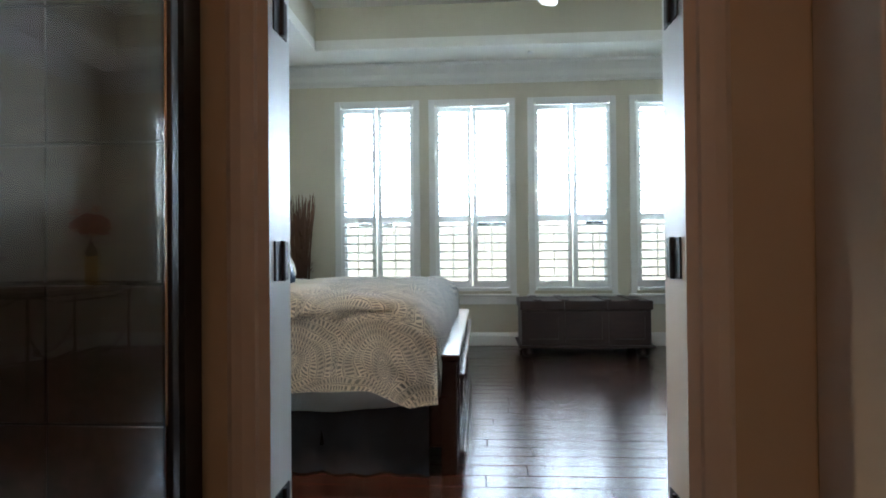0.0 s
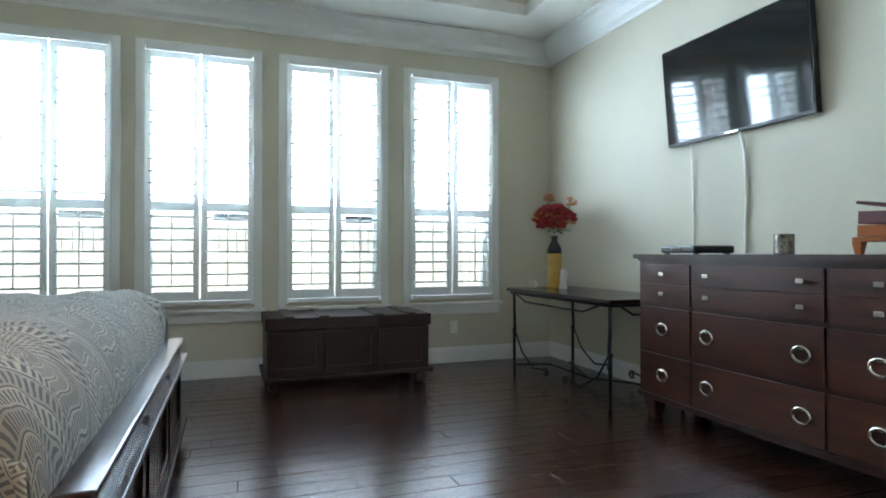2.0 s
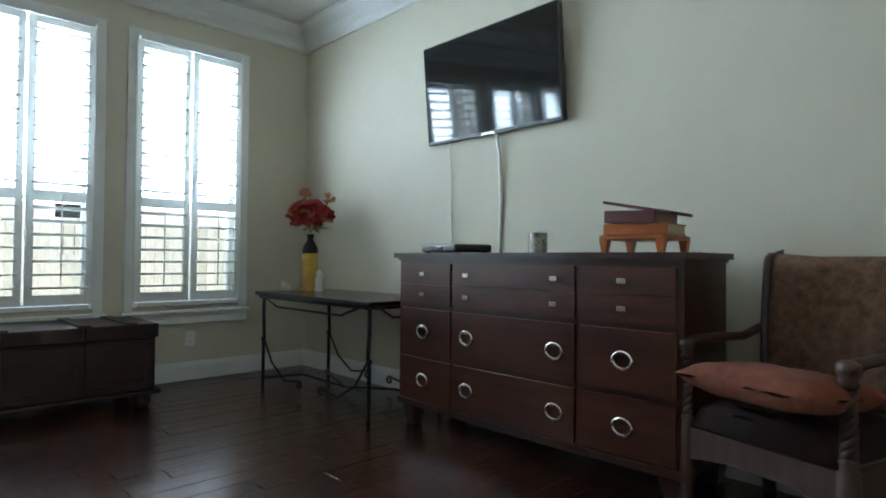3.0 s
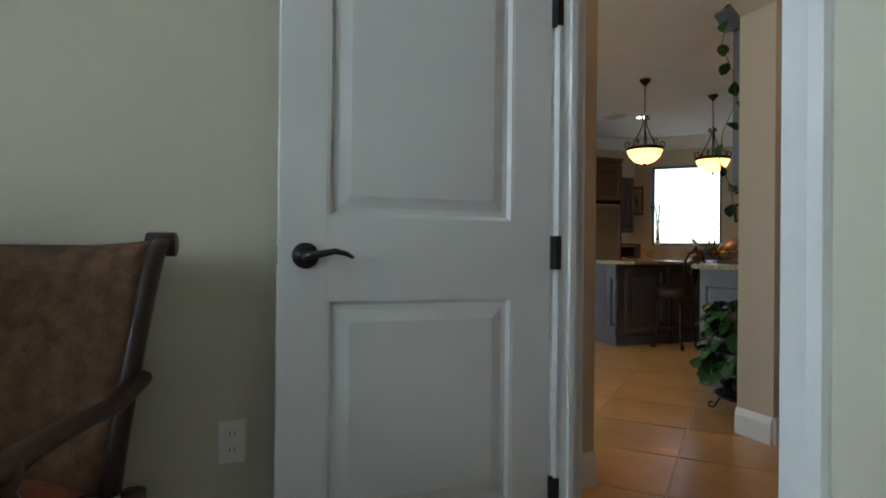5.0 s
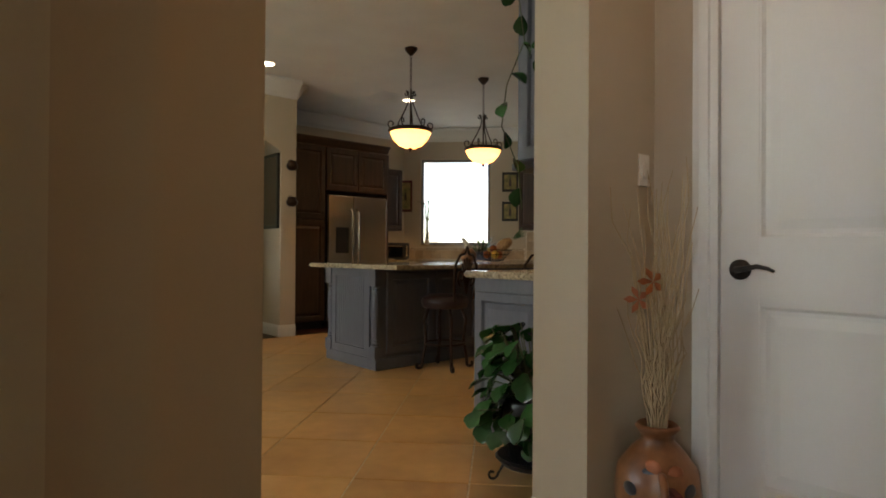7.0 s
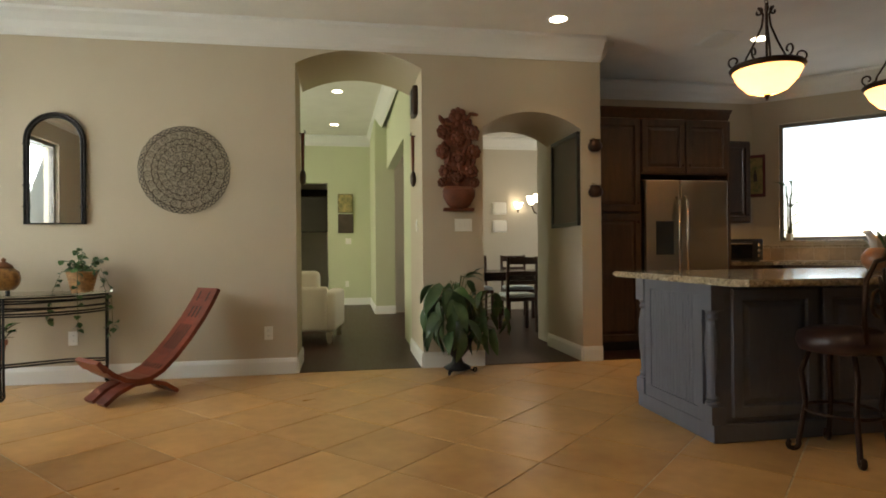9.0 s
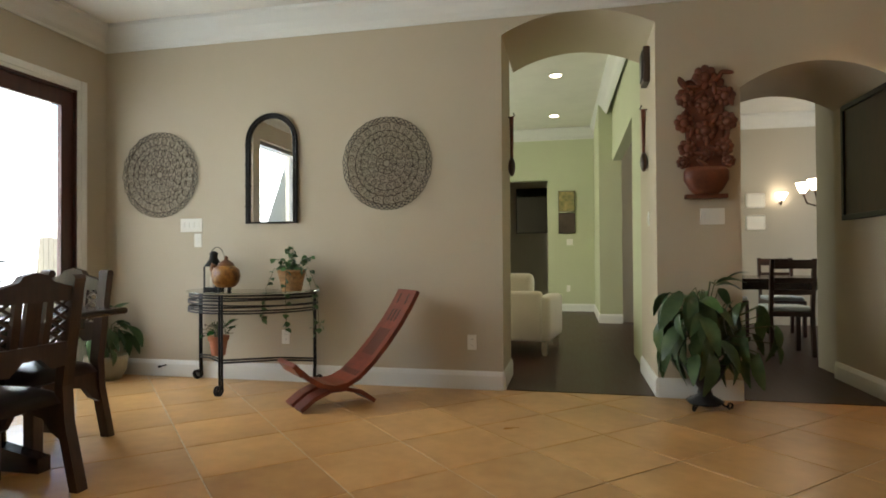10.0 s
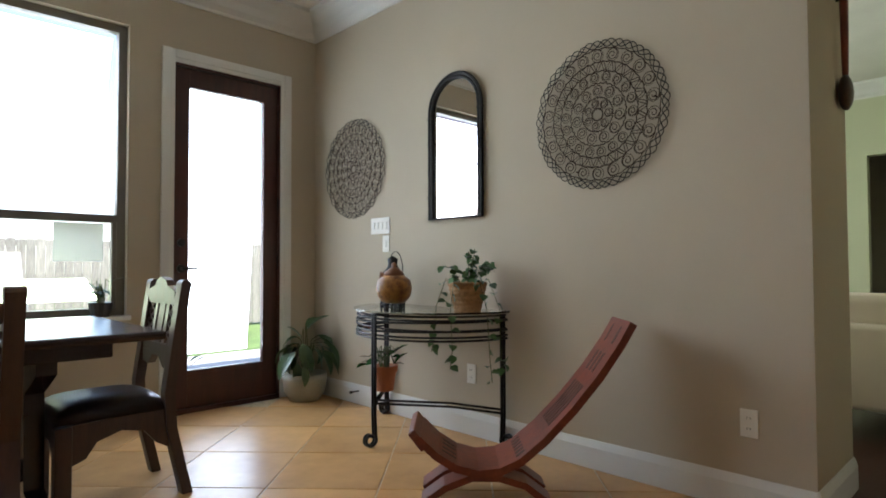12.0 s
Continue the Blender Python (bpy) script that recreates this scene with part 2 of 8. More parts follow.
M_GLASST = glass_material("green_tinted_table_glass", (0.85, 0.95, 0.90))
M_MIRROR = material("mirror_silver", (0.9, 0.9, 0.9), 0.02, 1.0, amount=0.01, bump=0, gloss_var=0.0)
M_FENCE = material("weathered_fence", (0.34, 0.31, 0.25), 0.85, amount=0.4, scale=5, fine=40, stretch=(6, 6, 1), each=0.15)
M_GRASS = material("lawn", (0.16, 0.24, 0.06), 0.9, amount=0.5, scale=3, fine=80, bump=0.8, depth=0.02)
M_PAVE = material("patio_concrete", (0.55, 0.52, 0.47), 0.9, amount=0.2, scale=3)
M_BRICKW = material("neighbour_brick", (0.50, 0.40, 0.33), 0.9, amount=0.3, scale=6)
M_BLUEPOT = material("blue_grey_pot", (0.06, 0.065, 0.085), 0.4, amount=0.3, scale=6)
M_CANVAS = material("black_bag_fabric", (0.012, 0.012, 0.013), 0.7, amount=0.3, scale=20, fine=200)
M_TOTE = material("white_printed_bag", (0.70, 0.68, 0.66), 0.6, amount=0.12, scale=8)
M_BACKSPLASH = material("tan_backsplash_tile", (0.50, 0.36, 0.22), 0.4, amount=0.35, scale=10, each=0.15)
M_BLUE = material("painted_blue", (0.05, 0.22, 0.42), 0.5, amount=0.2, scale=12)
M_YELLOW = material("painted_yellow", (0.75, 0.50, 0.08), 0.5, amount=0.2, scale=12)
M_PINK = material("painted_rose", (0.62, 0.24, 0.30), 0.5, amount=0.2, scale=12)
M_GREENP = material("painted_ochre_picture", (0.45, 0.33, 0.13), 0.6, dark=(0.10, 0.13, 0.05), scale=14)

# ---- mesh helpers ----
def mesh_of(bm, mt, smooth=False):
    me = bpy.data.meshes.new("mesh")
    bmesh.ops.recalc_face_normals(bm, faces=bm.faces)
    if smooth:
        for f in bm.faces:
            f.smooth = True
    bm.to_mesh(me)
    bm.free()
    me.materials.append(mt)
    return me


def part(name, bm, mt, parent=None, label="", smooth=False):
    ob = new(name, mesh_of(bm, mt, smooth))
    ob.parent = parent
    return tagged(ob, label)


def thing(name, label, category, group="", m=None):
    ob = new(name)
    ob.empty_display_size = 0.1
    if m is not None:
        ob.matrix_basis = m
    return tagged(ob, label, category, group)


def shell(name, bm, mt, label="", smooth=False):
    return tagged(part(name, bm, mt, None, label, smooth), kind="structure")


def box(bm, x0, x1, y0, y1, z0, z1, bev=0.0):
    vs = [bm.verts.new(p) for p in ((x0, y0, z0), (x1, y0, z0), (x1, y1, z0), (x0, y1, z0), (x0, y0, z1), (x1, y0, z1), (x1, y1, z1), (x0, y1, z1))]
    fs = [bm.faces.new([vs[i] for i in q]) for q in ((3, 2, 1, 0), (4, 5, 6, 7), (0, 1, 5, 4), (1, 2, 6, 5), (2, 3, 7, 6), (3, 0, 4, 7))]
    if bev:
        es = {e for f in fs for e in f.edges}
        bmesh.ops.bevel(bm, geom=list(es), offset=bev, segments=2, affect="EDGES", profile=0.5)
    return bm


def boxed(x0, x1, y0, y1, z0, z1, bev=0.0):
    return box(bmesh.new(), x0, x1, y0, y1, z0, z1, bev)


def ring(bm, c, u, v, ru, rv, seg):
    return [bm.verts.new(Vector(c) + u * (ru * math.cos(2 * math.pi * i / seg)) + v * (rv * math.sin(2 * math.pi * i / seg))) for i in range(seg)]


def skin(bm, rings, caps=True, closed=True):
    for a, b in zip(rings, rings[1:]):
        n = len(a)
        for i in range(n if closed else n - 1):
            j = (i + 1) % n
            bm.faces.new((a[i], a[j], b[j], b[i]))
    if caps:
        bm.faces.new(rings[0][::-1])
        bm.faces.new(rings[-1])
    return bm


def tube(bm, pts, r, seg=8, r2=None, caps=True, loop=False):
    pts = [Vector(p) for p in pts]
    n, rings, u = len(pts), [], None
    for i, p in enumerate(pts):
        a = pts[i - 1] if (i or loop) else p
        b = pts[(i + 1) % n] if (i < n - 1 or loop) else p
        d = (b - a).normalized()
        if u is None:
            u = d.orthogonal().normalized()
        u = (u - d * u.dot(d))
        u = u.normalized() if u.length > 1e-6 else d.orthogonal().normalized()
        rr = r if r2 is None else r + (r2 - r) * i / max(1, n - 1)
        rings.append(ring(bm, p, u, d.cross(u), rr, rr, seg))
    if loop:
        return skin(bm, rings + [rings[0]], False)
    return skin(bm, rings, caps)


def lathe(bm, profile, c=(0, 0, 0), seg=20, squash=1.0):
    rings = [ring(bm, (c[0], c[1], c[2] + z), Vector((1, 0, 0)), Vector((0, 1, 0)), max(r, 0.0005), max(r, 0.0005) * squash, seg) for r, z in profile]
    return skin(bm, rings)


def prism(bm, poly, axis, a, b):
    """Polygon in the two other axes (in order), pushed from a to b along axis."""
    def at(p, w):
        q = list(p)
        q.insert("xyz".index(axis), w)
        return bm.verts.new(q)
    lo, hi = [at(p, a) for p in poly], [at(p, b) for p in poly]
    return skin(bm, [lo, hi])


def ball(bm, c, rx, ry=None, rz=None, u=12, v=8):
    ry, rz = ry or rx, rz or rx
    prof = [(math.sin(math.pi * i / v), -math.cos(math.pi * i / v)) for i in range(v + 1)]
    rings = [ring(bm, (c[0], c[1], c[2] + rz * z), Vector((1, 0, 0)), Vector((0, 1, 0)), max(rx * s, 1e-4), max(ry * s, 1e-4), u) for s, z in prof]
    return skin(bm, rings)


def arc(cx, cy, r, a0, a1, n):
    return [(cx + r * math.cos(radians(a0 + (a1 - a0) * i / n)), cy + r * math.sin(radians(a0 + (a1 - a0) * i / n))) for i in range(n + 1)]


def spiral(cx, cy, r0, r1, a0, a1, n):
    return [(cx + (r0 + (r1 - r0) * i / n) * math.cos(radians(a0 + (a1 - a0) * i / n)), cy + (r0 + (r1 - r0) * i / n) * math.sin(radians(a0 + (a1 - a0) * i / n))) for i in range(n + 1)]


def moved(bm, m):
    bmesh.ops.transform(bm, matrix=m, verts=bm.verts)
    return bm


def run_along(name, mt, a, b, profile, inward, label=""):
    """A moulding with a profile of (out, up) points from a to b on the floor plan; inward: unit vector off the wall."""
    bm = bmesh.new()
    a, b, n = Vector((*a, 0)), Vector((*b, 0)), Vector((*inward, 0))
    skin(bm, [[bm.verts.new(p + n * o + Vector((0, 0, z))) for o, z in profile] for p in (a, b)])
    return shell(name, bm, mt, label)


CROWN = ((0.0, 0.0), (0.012, 0.0), (0.018, 0.02), (0.05, 0.05), (0.075, 0.10), (0.12, 0.15), (0.15, 0.17), (0.15, 0.20), (0.0, 0.20))
BASE = ((0.0, 0.0), (0.018, 0.0), (0.018, 0.105), (0.012, 0.125), (0.006, 0.14), (0.0, 0.14))


def crown(a, b, inward, top):
    return run_along("crown_trim", M_WHITE, a, b, [(o, top - 0.203 + z) for o, z in CROWN], inward)


def base(a, b, inward):
    return run_along("baseboard", M_WHITE, a, b, [(o, 0.002 + z) for o, z in BASE], inward)

# ---- setting: bedroom (x -1.85..3.385, y 1.24..6.72) ----
CEIL = 3.0
BX0, BX1, BY0, BY1 = -1.85, 3.385, 1.24, 6.72
# north wall with four window openings
bm = bmesh.new()
edges = [BX0 - 0.2] + [v for wx in WIN_X for v in (wx - 0.40, wx + 0.40)] + [BX1 + 0.0]
for i in range(0, len(edges), 2):
    box(bm, edges[i], edges[i + 1], BY1, BY1 + 0.2, -0.1, 3.5)
for wx in WIN_X:
    box(bm, wx - 0.40, wx + 0.40, BY1, BY1 + 0.2, -0.1, 0.58)
    box(bm, wx - 0.40, wx + 0.40, BY1, BY1 + 0.2, 2.58, 3.5)
shell("wall_north", bm, M_BED, "beige painted bedroom wall with four tall windows")
shell("wall_west", boxed(BX0 - 0.2, BX0, 1.98, BY1, -0.1, 3.5), M_BED)
# the thick east wall, shared with the great room
shell("wall_east", boxed(BX1, BX1 + 0.12, BY0 - 0.14, BY1 + 0.2, -0.1, 3.5), M_BED)
# south wall: bath part with its doorway, return, exit part with its doorway
SY = 1.86
bm = bmesh.new()
box(bm, BX0 - 0.2, -0.16, SY - 0.12, SY, -0.1, 3.5)
box(bm, 0.79, 1.25, SY - 0.12, SY, -0.1, 3.5)
box(bm, -0.16, 0.79, SY - 0.12, SY, 2.46, 3.5)
shell("wall_south_1", bm, M_BED)
shell("wall_return", boxed(1.25, 1.37, BY0 - 0.14, SY, -0.1, 3.5), M_BED)
DX0, DX1 = 2.472, 3.228
bm = bmesh.new()
box(bm, 1.37, DX0 - 0.02, BY0 - 0.065, BY0, -0.1, 3.5)
box(bm, DX1 + 0.02, BX1, BY0 - 0.065, BY0, -0.1, 3.5)
box(bm, DX0 - 0.02, DX1 + 0.02, BY0 - 0.065, BY0, 2.46, 3.5)
shell("wall_south_2", bm, M_BED)
# tray ceiling
TX0, TX1, TY0, TY1 = -1.28, 2.82, 2.40, 6.14
bm = bmesh.new()
box(bm, BX0, TX0, BY0, BY1, CEIL, CEIL + 0.1)
box(bm, TX1, BX1, BY0, BY1, CEIL, CEIL + 0.1)
box(bm, TX0, TX1, TY1, BY1, CEIL, CEIL + 0.1)
box(bm, TX0, TX1, BY0, TY0, CEIL, CEIL + 0.1)
box(bm, TX0 - 0.1, TX1 + 0.1, TY0 - 0.1, TY1 + 0.1, CEIL + 0.42, CEIL + 0.52)
shell("ceiling", bm, M_CEIL, "white stepped tray ceiling of the bedroom")
bm = bmesh.new()
for q in ((TX0 - 0.1, TX0, TY0, TY1), (TX1, TX1 + 0.1, TY0, TY1), (TX0 - 0.1, TX1 + 0.1, TY1, TY1 + 0.1), (TX0 - 0.1, TX1 + 0.1, TY0 - 0.1, TY0)):
    box(bm, *q, CEIL + 0.1, CEIL + 0.42)
shell("tray_side", bm, M_BED)
crown((BX0, BY1), (BX1, BY1), (0, -1), CEIL)
crown((BX1, BY0), (BX1, BY1), (-1, 0), CEIL)
crown((BX0, SY), (BX0, BY1), (1, 0), CEIL)
crown((BX0, SY), (1.25, SY), (0, 1), CEIL)
crown((1.37, BY0), (BX1, BY0), (0, 1), CEIL)
base((BX0, BY1), (BX1, BY1), (0, -1))
base((BX1, BY0), (BX1, BY1), (-1, 0))
base((BX0, SY), (BX0, BY1), (1, 0))
base((1.37, BY0), (DX0 - 0.1, BY0), (0, 1))

# ---- vestibule, arch and great room ----
GX0, GX1, GY1 = 4.19, 9.335, 4.25
shell("wall_core", boxed(3.80, GX0, 0.735, GY1 + 0.2, -0.1, 3.5), M_TAN, "tan painted wall block beside the arch")
shell("wall_vestibule_north", boxed(BX1 + 0.12, 3.80, 0.99, 1.10, -0.1, 3.5), M_TAN)
shell("wall_vestibule_west", boxed(2.30, 2.42, -1.0, 1.10, -0.1, 3.5), M_TAN)
bm = bmesh.new()
CY = -0.86
box(bm, 2.42, 2.96, CY - 0.14, CY, -0.1, 3.5)
box(bm, 3.74, 3.96, CY - 0.14, CY, -0.1, 3.5)
box(bm, 2.96, 3.74, CY - 0.14, CY, 2.46, 3.5)
shell("wall_vestibule_south", bm, M_TAN)
KY = -6.1
shell("wall_wing", boxed(3.96, GX0, KY - 0.2, -0.445, -0.1, 3.5), M_TAN, "tan painted wing wall with a squared end")
# arched header between wing wall and block
bm = bmesh.new()
cy, half, rise, zs = 0.1525, 0.5975, 0.22, 2.28
poly = [(cy - half, 3.5), (cy - half, zs)] + [(cy - half + 2 * half * i / 24, zs + rise * math.sin(math.pi * i / 24) ** 0.8) for i in range(1, 24)] + [(cy + half, zs), (cy + half, 3.5)]
prism(bm, poly, "x", 3.965, GX0 - 0.005)
shell("arch_header", bm, M_TAN)
# garden wall with patio door and windows
PDX0, PDX1 = 8.217, 9.02
GWIN = ((6.83, 7.93), (5.55, 6.65))
bm = bmesh.new()
spans = [GX0] + [v for w in reversed(GWIN) for v in w] + [PDX0, PDX1, GX1 + 0.9]
for i in range(0, len(spans), 2):
    box(bm, spans[i], spans[i + 1], GY1, GY1 + 0.2, -0.1, 3.5)
for w in GWIN:
    box(bm, *w, GY1, GY1 + 0.2, -0.1, 0.70)
    box(bm, *w, GY1, GY1 + 0.2, 2.60, 3.5)
box(bm, PDX0, PDX1, GY1, GY1 + 0.2, 2.43, 3.5)
shell("wall_garden", bm, M_TAN, "tan painted wall with the patio door and windows")
# wall with two arches, 0.95 m deep
AX1 = GX1 + 0.95
A1, A2 = (-0.40, 0.715), (-1.925, -0.965)


def arch_curve(y0, y1, spring, rise, n=24):
    h = (y1 - y0) / 2
    r = (h * h + rise * rise) / (2 * rise)
    c = spring + rise - r
    return [(y0 + (y1 - y0) * i / n, c + math.sqrt(max(r * r - ((y0 + (y1 - y0) * i / n) - (y0 + y1) / 2) ** 2, 0))) for i in range(n + 1)]


for y0, y1, deep in ((A1[1], GY1, 9.93), (A2[1], A1[0], AX1), (-2.12, A2[0], AX1)):
    shell("wall_arch_pier", boxed(GX1, deep, y0, y1, -0.1, 3.5), M_TAN, "tan painted wall beside a deep arch")
bm = bmesh.new()
prism(bm, [(A1[0], 3.5)] + arch_curve(*A1, 2.715, 0.14) + [(A1[1], 3.5)], "x", GX1 + 0.001, AX1)
shell("wall_arch_head_1", bm, M_TAN, "tan painted arch head")
bm = bmesh.new()
prism(bm, [(A2[0], 3.5)] + arch_curve(*A2, 2.20, 0.155) + [(A2[1], 3.5)], "x", GX1, AX1)
shell("wall_arch_head_2", bm, M_TAN, "tan painted arch head")
# kitchen walls: east, diagonal with window, south
KX1 = 10.6
shell("wall_kitchen_east", boxed(KX1, KX1 + 0.2, -4.75, -2.0, -0.1, 3.5), M_TAN)
shell("wall_kitchen_south", boxed(GX0, 9.15, KY - 0.2, KY, -0.1, 3.5), M_TAN)
bm = bmesh.new()
box(bm, -1.2, -0.745, 0, 0.2, -0.1, 3.5)
box(bm, 0.395, 1.2, 0, 0.2, -0.1, 3.5)
box(bm, -0.745, 0.395, 0, 0.2, -0.1, 1.15)
box(bm, -0.745, 0.395, 0, 0.2, 2.56, 3.5)
DIAG = pose(9.87, -5.43, 0, 0, 0, -135)
shell("wall_kitchen_diagonal", moved(bm, DIAG), M_TAN, "tan painted diagonal wall with the kitchen window")
# ceilings
shell("ceiling_great_room", boxed(2.42, KX1 + 0.2, KY - 0.2, GY1 + 0.2, 3.05, 3.15), M_CEIL, "white textured great room ceiling")
for a, b, n in (((GX0, GY1), (GX1, GY1), (0, -1)), ((GX1, -2.12), (GX1, GY1), (-1, 0)), ((GX1, -2.12), (KX1, -2.12), (0, -1)), ((KX1, -4.7), (KX1, -2.12), (-1, 0)),
                ((GX0, 0.735), (GX0, GY1), (1, 0)), ((GX0, KY), (GX0, -0.445), (1, 0)), ((GX0, KY), (9.2, KY), (0, 1)), ((9.2, KY), (KX1, -4.7), (-0.7071, 0.7071))):
    crown(a, b, n, 3.05)
for a, b, n in (((GX1, A1[1]), (GX1, GY1), (-1, 0)), ((GX1, A2[1]), (GX1, A1[0]), (-1, 0)), ((GX1, -2.12), (GX1, A2[0]), (-1, 0)), ((PDX1 + 0.1, GY1), (GX1, GY1), (0, -1)),
                ((GX0, GY1), (PDX0 - 0.1, GY1), (0, -1)), ((GX1, A1[0]), (AX1, A1[0]), (0, 1)), ((GX1, A1[1]), (9.93, A1[1]), (0, -1)), ((GX1, A2[0]), (AX1, A2[0]), (0, 1)),
                ((3.96, CY), (3.96, -0.445), (-1, 0)), ((3.96, -0.445), (GX0, -0.445), (0, 1)), ((3.80, 0.735), (3.80, 0.99), (-1, 0)), ((3.80, 0.735), (GX0, 0.735), (0, -1))):
    base(a, b, n)

# ---- living room and dining room behind the arches ----
LX1 = 15.9
bm = bmesh.new()
box(bm, 9.93, LX1, -0.55, 4.4, 3.36, 3.46)
shell("ceiling_living", bm, M_CEIL)
bm = bmesh.new()
box(bm, LX1, LX1 + 0.15, -0.55, 0.62, -0.1, 3.46)
box(bm, LX1, LX1 + 0.15, 1.65, 4.4, -0.1, 3.46)
box(bm, LX1, LX1 + 0.15, 0.62, 1.65, 2.42, 3.46)
shell("wall_living_far", bm, M_LIV, "beige living room wall with a doorway, lawn light put into its paint")
bm = boxed(LX1 + 1.6, LX1 + 1.7, -0.5, 3.0, -0.1, 3.46)
# unseen side walls and ceiling, added to keep the sky's light out
box(bm, LX1 + 0.15, LX1 + 1.6, -0.5, -0.4, -0.1, 3.0)
box(bm, LX1 + 0.15, LX1 + 1.6, 2.9, 3.0, -0.1, 3.0)
shell("room_beyond", bm, M_DIN)
shell("unseen_ceiling_beyond", boxed(LX1 + 0.15, LX1 + 1.7, -0.5, 3.0, 3.0, 3.1), M_CEIL)
bm = bmesh.new()
box(bm, AX1, 11.2, -0.55, -0.42, -0.1, 3.46)
box(bm, 14.03, LX1, -0.55, -0.22, -0.1, 3.46)
box(bm, 11.2, 14.03, -0.55, -0.42, 2.45, 3.46)
shell("wall_living_south", bm, M_LIV)
shell("wall_living_north", boxed(9.93, LX1, 4.4, 4.5, -0.1, 3.46), M_LIV)
crown((LX1, -0.22), (LX1, 4.4), (-1, 0), 3.36)
crown((AX1, -0.42), (LX1, -0.30), (0, 1), 3.36)
base((LX1, -0.22), (LX1, 0.6), (-1, 0))
base((14.03, -0.22), (LX1, -0.22), (0, 1))
base((14.03, -0.55), (14.03, -0.22), (-1, 0))
shell("wall_dining_far", boxed(14.2, 14.35, -5.2, -0.55, -0.1, 3.2), M_DIN)
shell("wall_dining_south", boxed(KX1 + 0.2, 14.35, -5.3, -5.2, -0.1, 3.2), M_DIN)
shell("wall_dining_west", boxed(AX1, KX1 + 0.2, -2.12, -1.98, -0.1, 3.2), M_DIN)
shell("ceiling_dining", boxed(AX1, 14.35, -5.2, -0.55, 3.06, 3.16), M_CEIL)
crown((14.2, -5.2), (14.2, -0.55), (-1, 0), 3.06)

# ---- bathroom behind the start ----
shell("wall_bath_south", boxed(-1.6, 1.5, -2.6, -2.5, -0.1, 3.1), M_TAN)
shell("wall_bath_west", boxed(-1.6, -1.5, -2.5, 1.74, -0.1, 3.1), M_TAN)
shell("wall_bath_east", boxed(1.37, 1.5, -2.5, 1.10, -0.1, 3.1), M_TAN)
shell("ceiling_bath", boxed(-1.6, 1.5, -2.6, 1.74, 3.0, 3.1), M_CEIL)

# ---- doors, windows and fittings of the bedroom ----
def shutters():
    """Louver mesh shared by all shutter panels."""
    bm = bmesh.new()
    prof = [(0.044 * math.cos(a), 0.0055 * math.sin(a)) for a in (i * math.pi / 5 for i in range(10))]
    prism(bm, prof, "x", -0.1663, 0.1663)
    return mesh_of(bm, M_SHUT, True)


LOUVER = shutters()
for k, wx in enumerate(WIN_X):
    win = tagged(new(f"window_{k + 1}"), "tall window with white plantation shutters", kind="structure")
    win.location = (wx, BY1, 0)
    bm = bmesh.new()
    box(bm, -0.4625, -0.405, -0.022, 0.0, 0.55, 2.635, 0.004)
    box(bm, 0.405, 0.4625, -0.022, 0.0, 0.55, 2.635, 0.004)
    box(bm, -0.405, 0.405, -0.022, 0.0, 2.585, 2.635, 0.004)
    box(bm, -0.405, -0.396, -0.03, 0.06, 0.585, 2.585)
    box(bm, 0.396, 0.405, -0.03, 0.06, 0.585, 2.585)
    box(bm, -0.38, 0.38, -0.03, 0.06, 2.555, 2.585)
    box(bm, -0.38, 0.38, -0.03, 0.06, 0.585, 0.615)
    part("window_frame", bm, M_WHITE, win)
    bm = bmesh.new()
    box(bm, -0.485, 0.485, -0.055, 0.0, 0.522, 0.55, 0.006)
    box(bm, -0.465, 0.465, -0.03, 0.0, 0.50, 0.522, 0.004)
    box(bm, -0.465, 0.465, -0.02, 0.0, 0.44, 0.50, 0.003)
    part("window_sill", bm, M_WHITE, win)
    bm = bmesh.new()
    for x0, x1 in ((-0.40, -0.36), (0.36, 0.40)):
        box(bm, x0, x1, 0.12, 0.17, 0.58, 2.58)
    for z0, z1 in ((0.58, 0.63), (1.33, 1.38), (2.53, 2.58)):
        box(bm, -0.36, 0.36, 0.12, 0.17, z0, z1)
    part("sash", bm, M_WHITE, win)
    pane = part("pane", boxed(-0.36, 0.36, 0.143, 0.147, 0.63, 2.53), M_GLASS, win)
    pane.visible_shadow = False
    for side in (-1, 1):
        c = side * 0.2025
        bm = bmesh.new()
        box(bm, c - 0.1975, c - 0.1500, -0.026, 0.004, 0.62, 2.55, 0.003)
        box(bm, c + 0.1500, c + 0.1925, -0.026, 0.004, 0.62, 2.55, 0.003)
        for z0, z1 in ((0.62, 0.69), (1.318, 1.392), (2.50, 2.55)):
            box(bm, c - 0.1500, c + 0.1500, -0.026, 0.004, z0, z1, 0.003)
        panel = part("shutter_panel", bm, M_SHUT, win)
        tilt = 4 + 3 * ((k * 2 + side) % 3)
        for z0, z1, n in ((0.69, 1.318, 7), (1.392, 2.50, 12)):
            for i in range(n):
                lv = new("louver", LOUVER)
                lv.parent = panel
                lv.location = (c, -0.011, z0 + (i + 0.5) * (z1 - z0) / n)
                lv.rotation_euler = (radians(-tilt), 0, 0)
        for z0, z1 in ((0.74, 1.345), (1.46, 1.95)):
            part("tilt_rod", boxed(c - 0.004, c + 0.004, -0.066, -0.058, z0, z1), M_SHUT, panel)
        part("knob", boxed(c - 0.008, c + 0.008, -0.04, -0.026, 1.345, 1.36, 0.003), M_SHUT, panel)


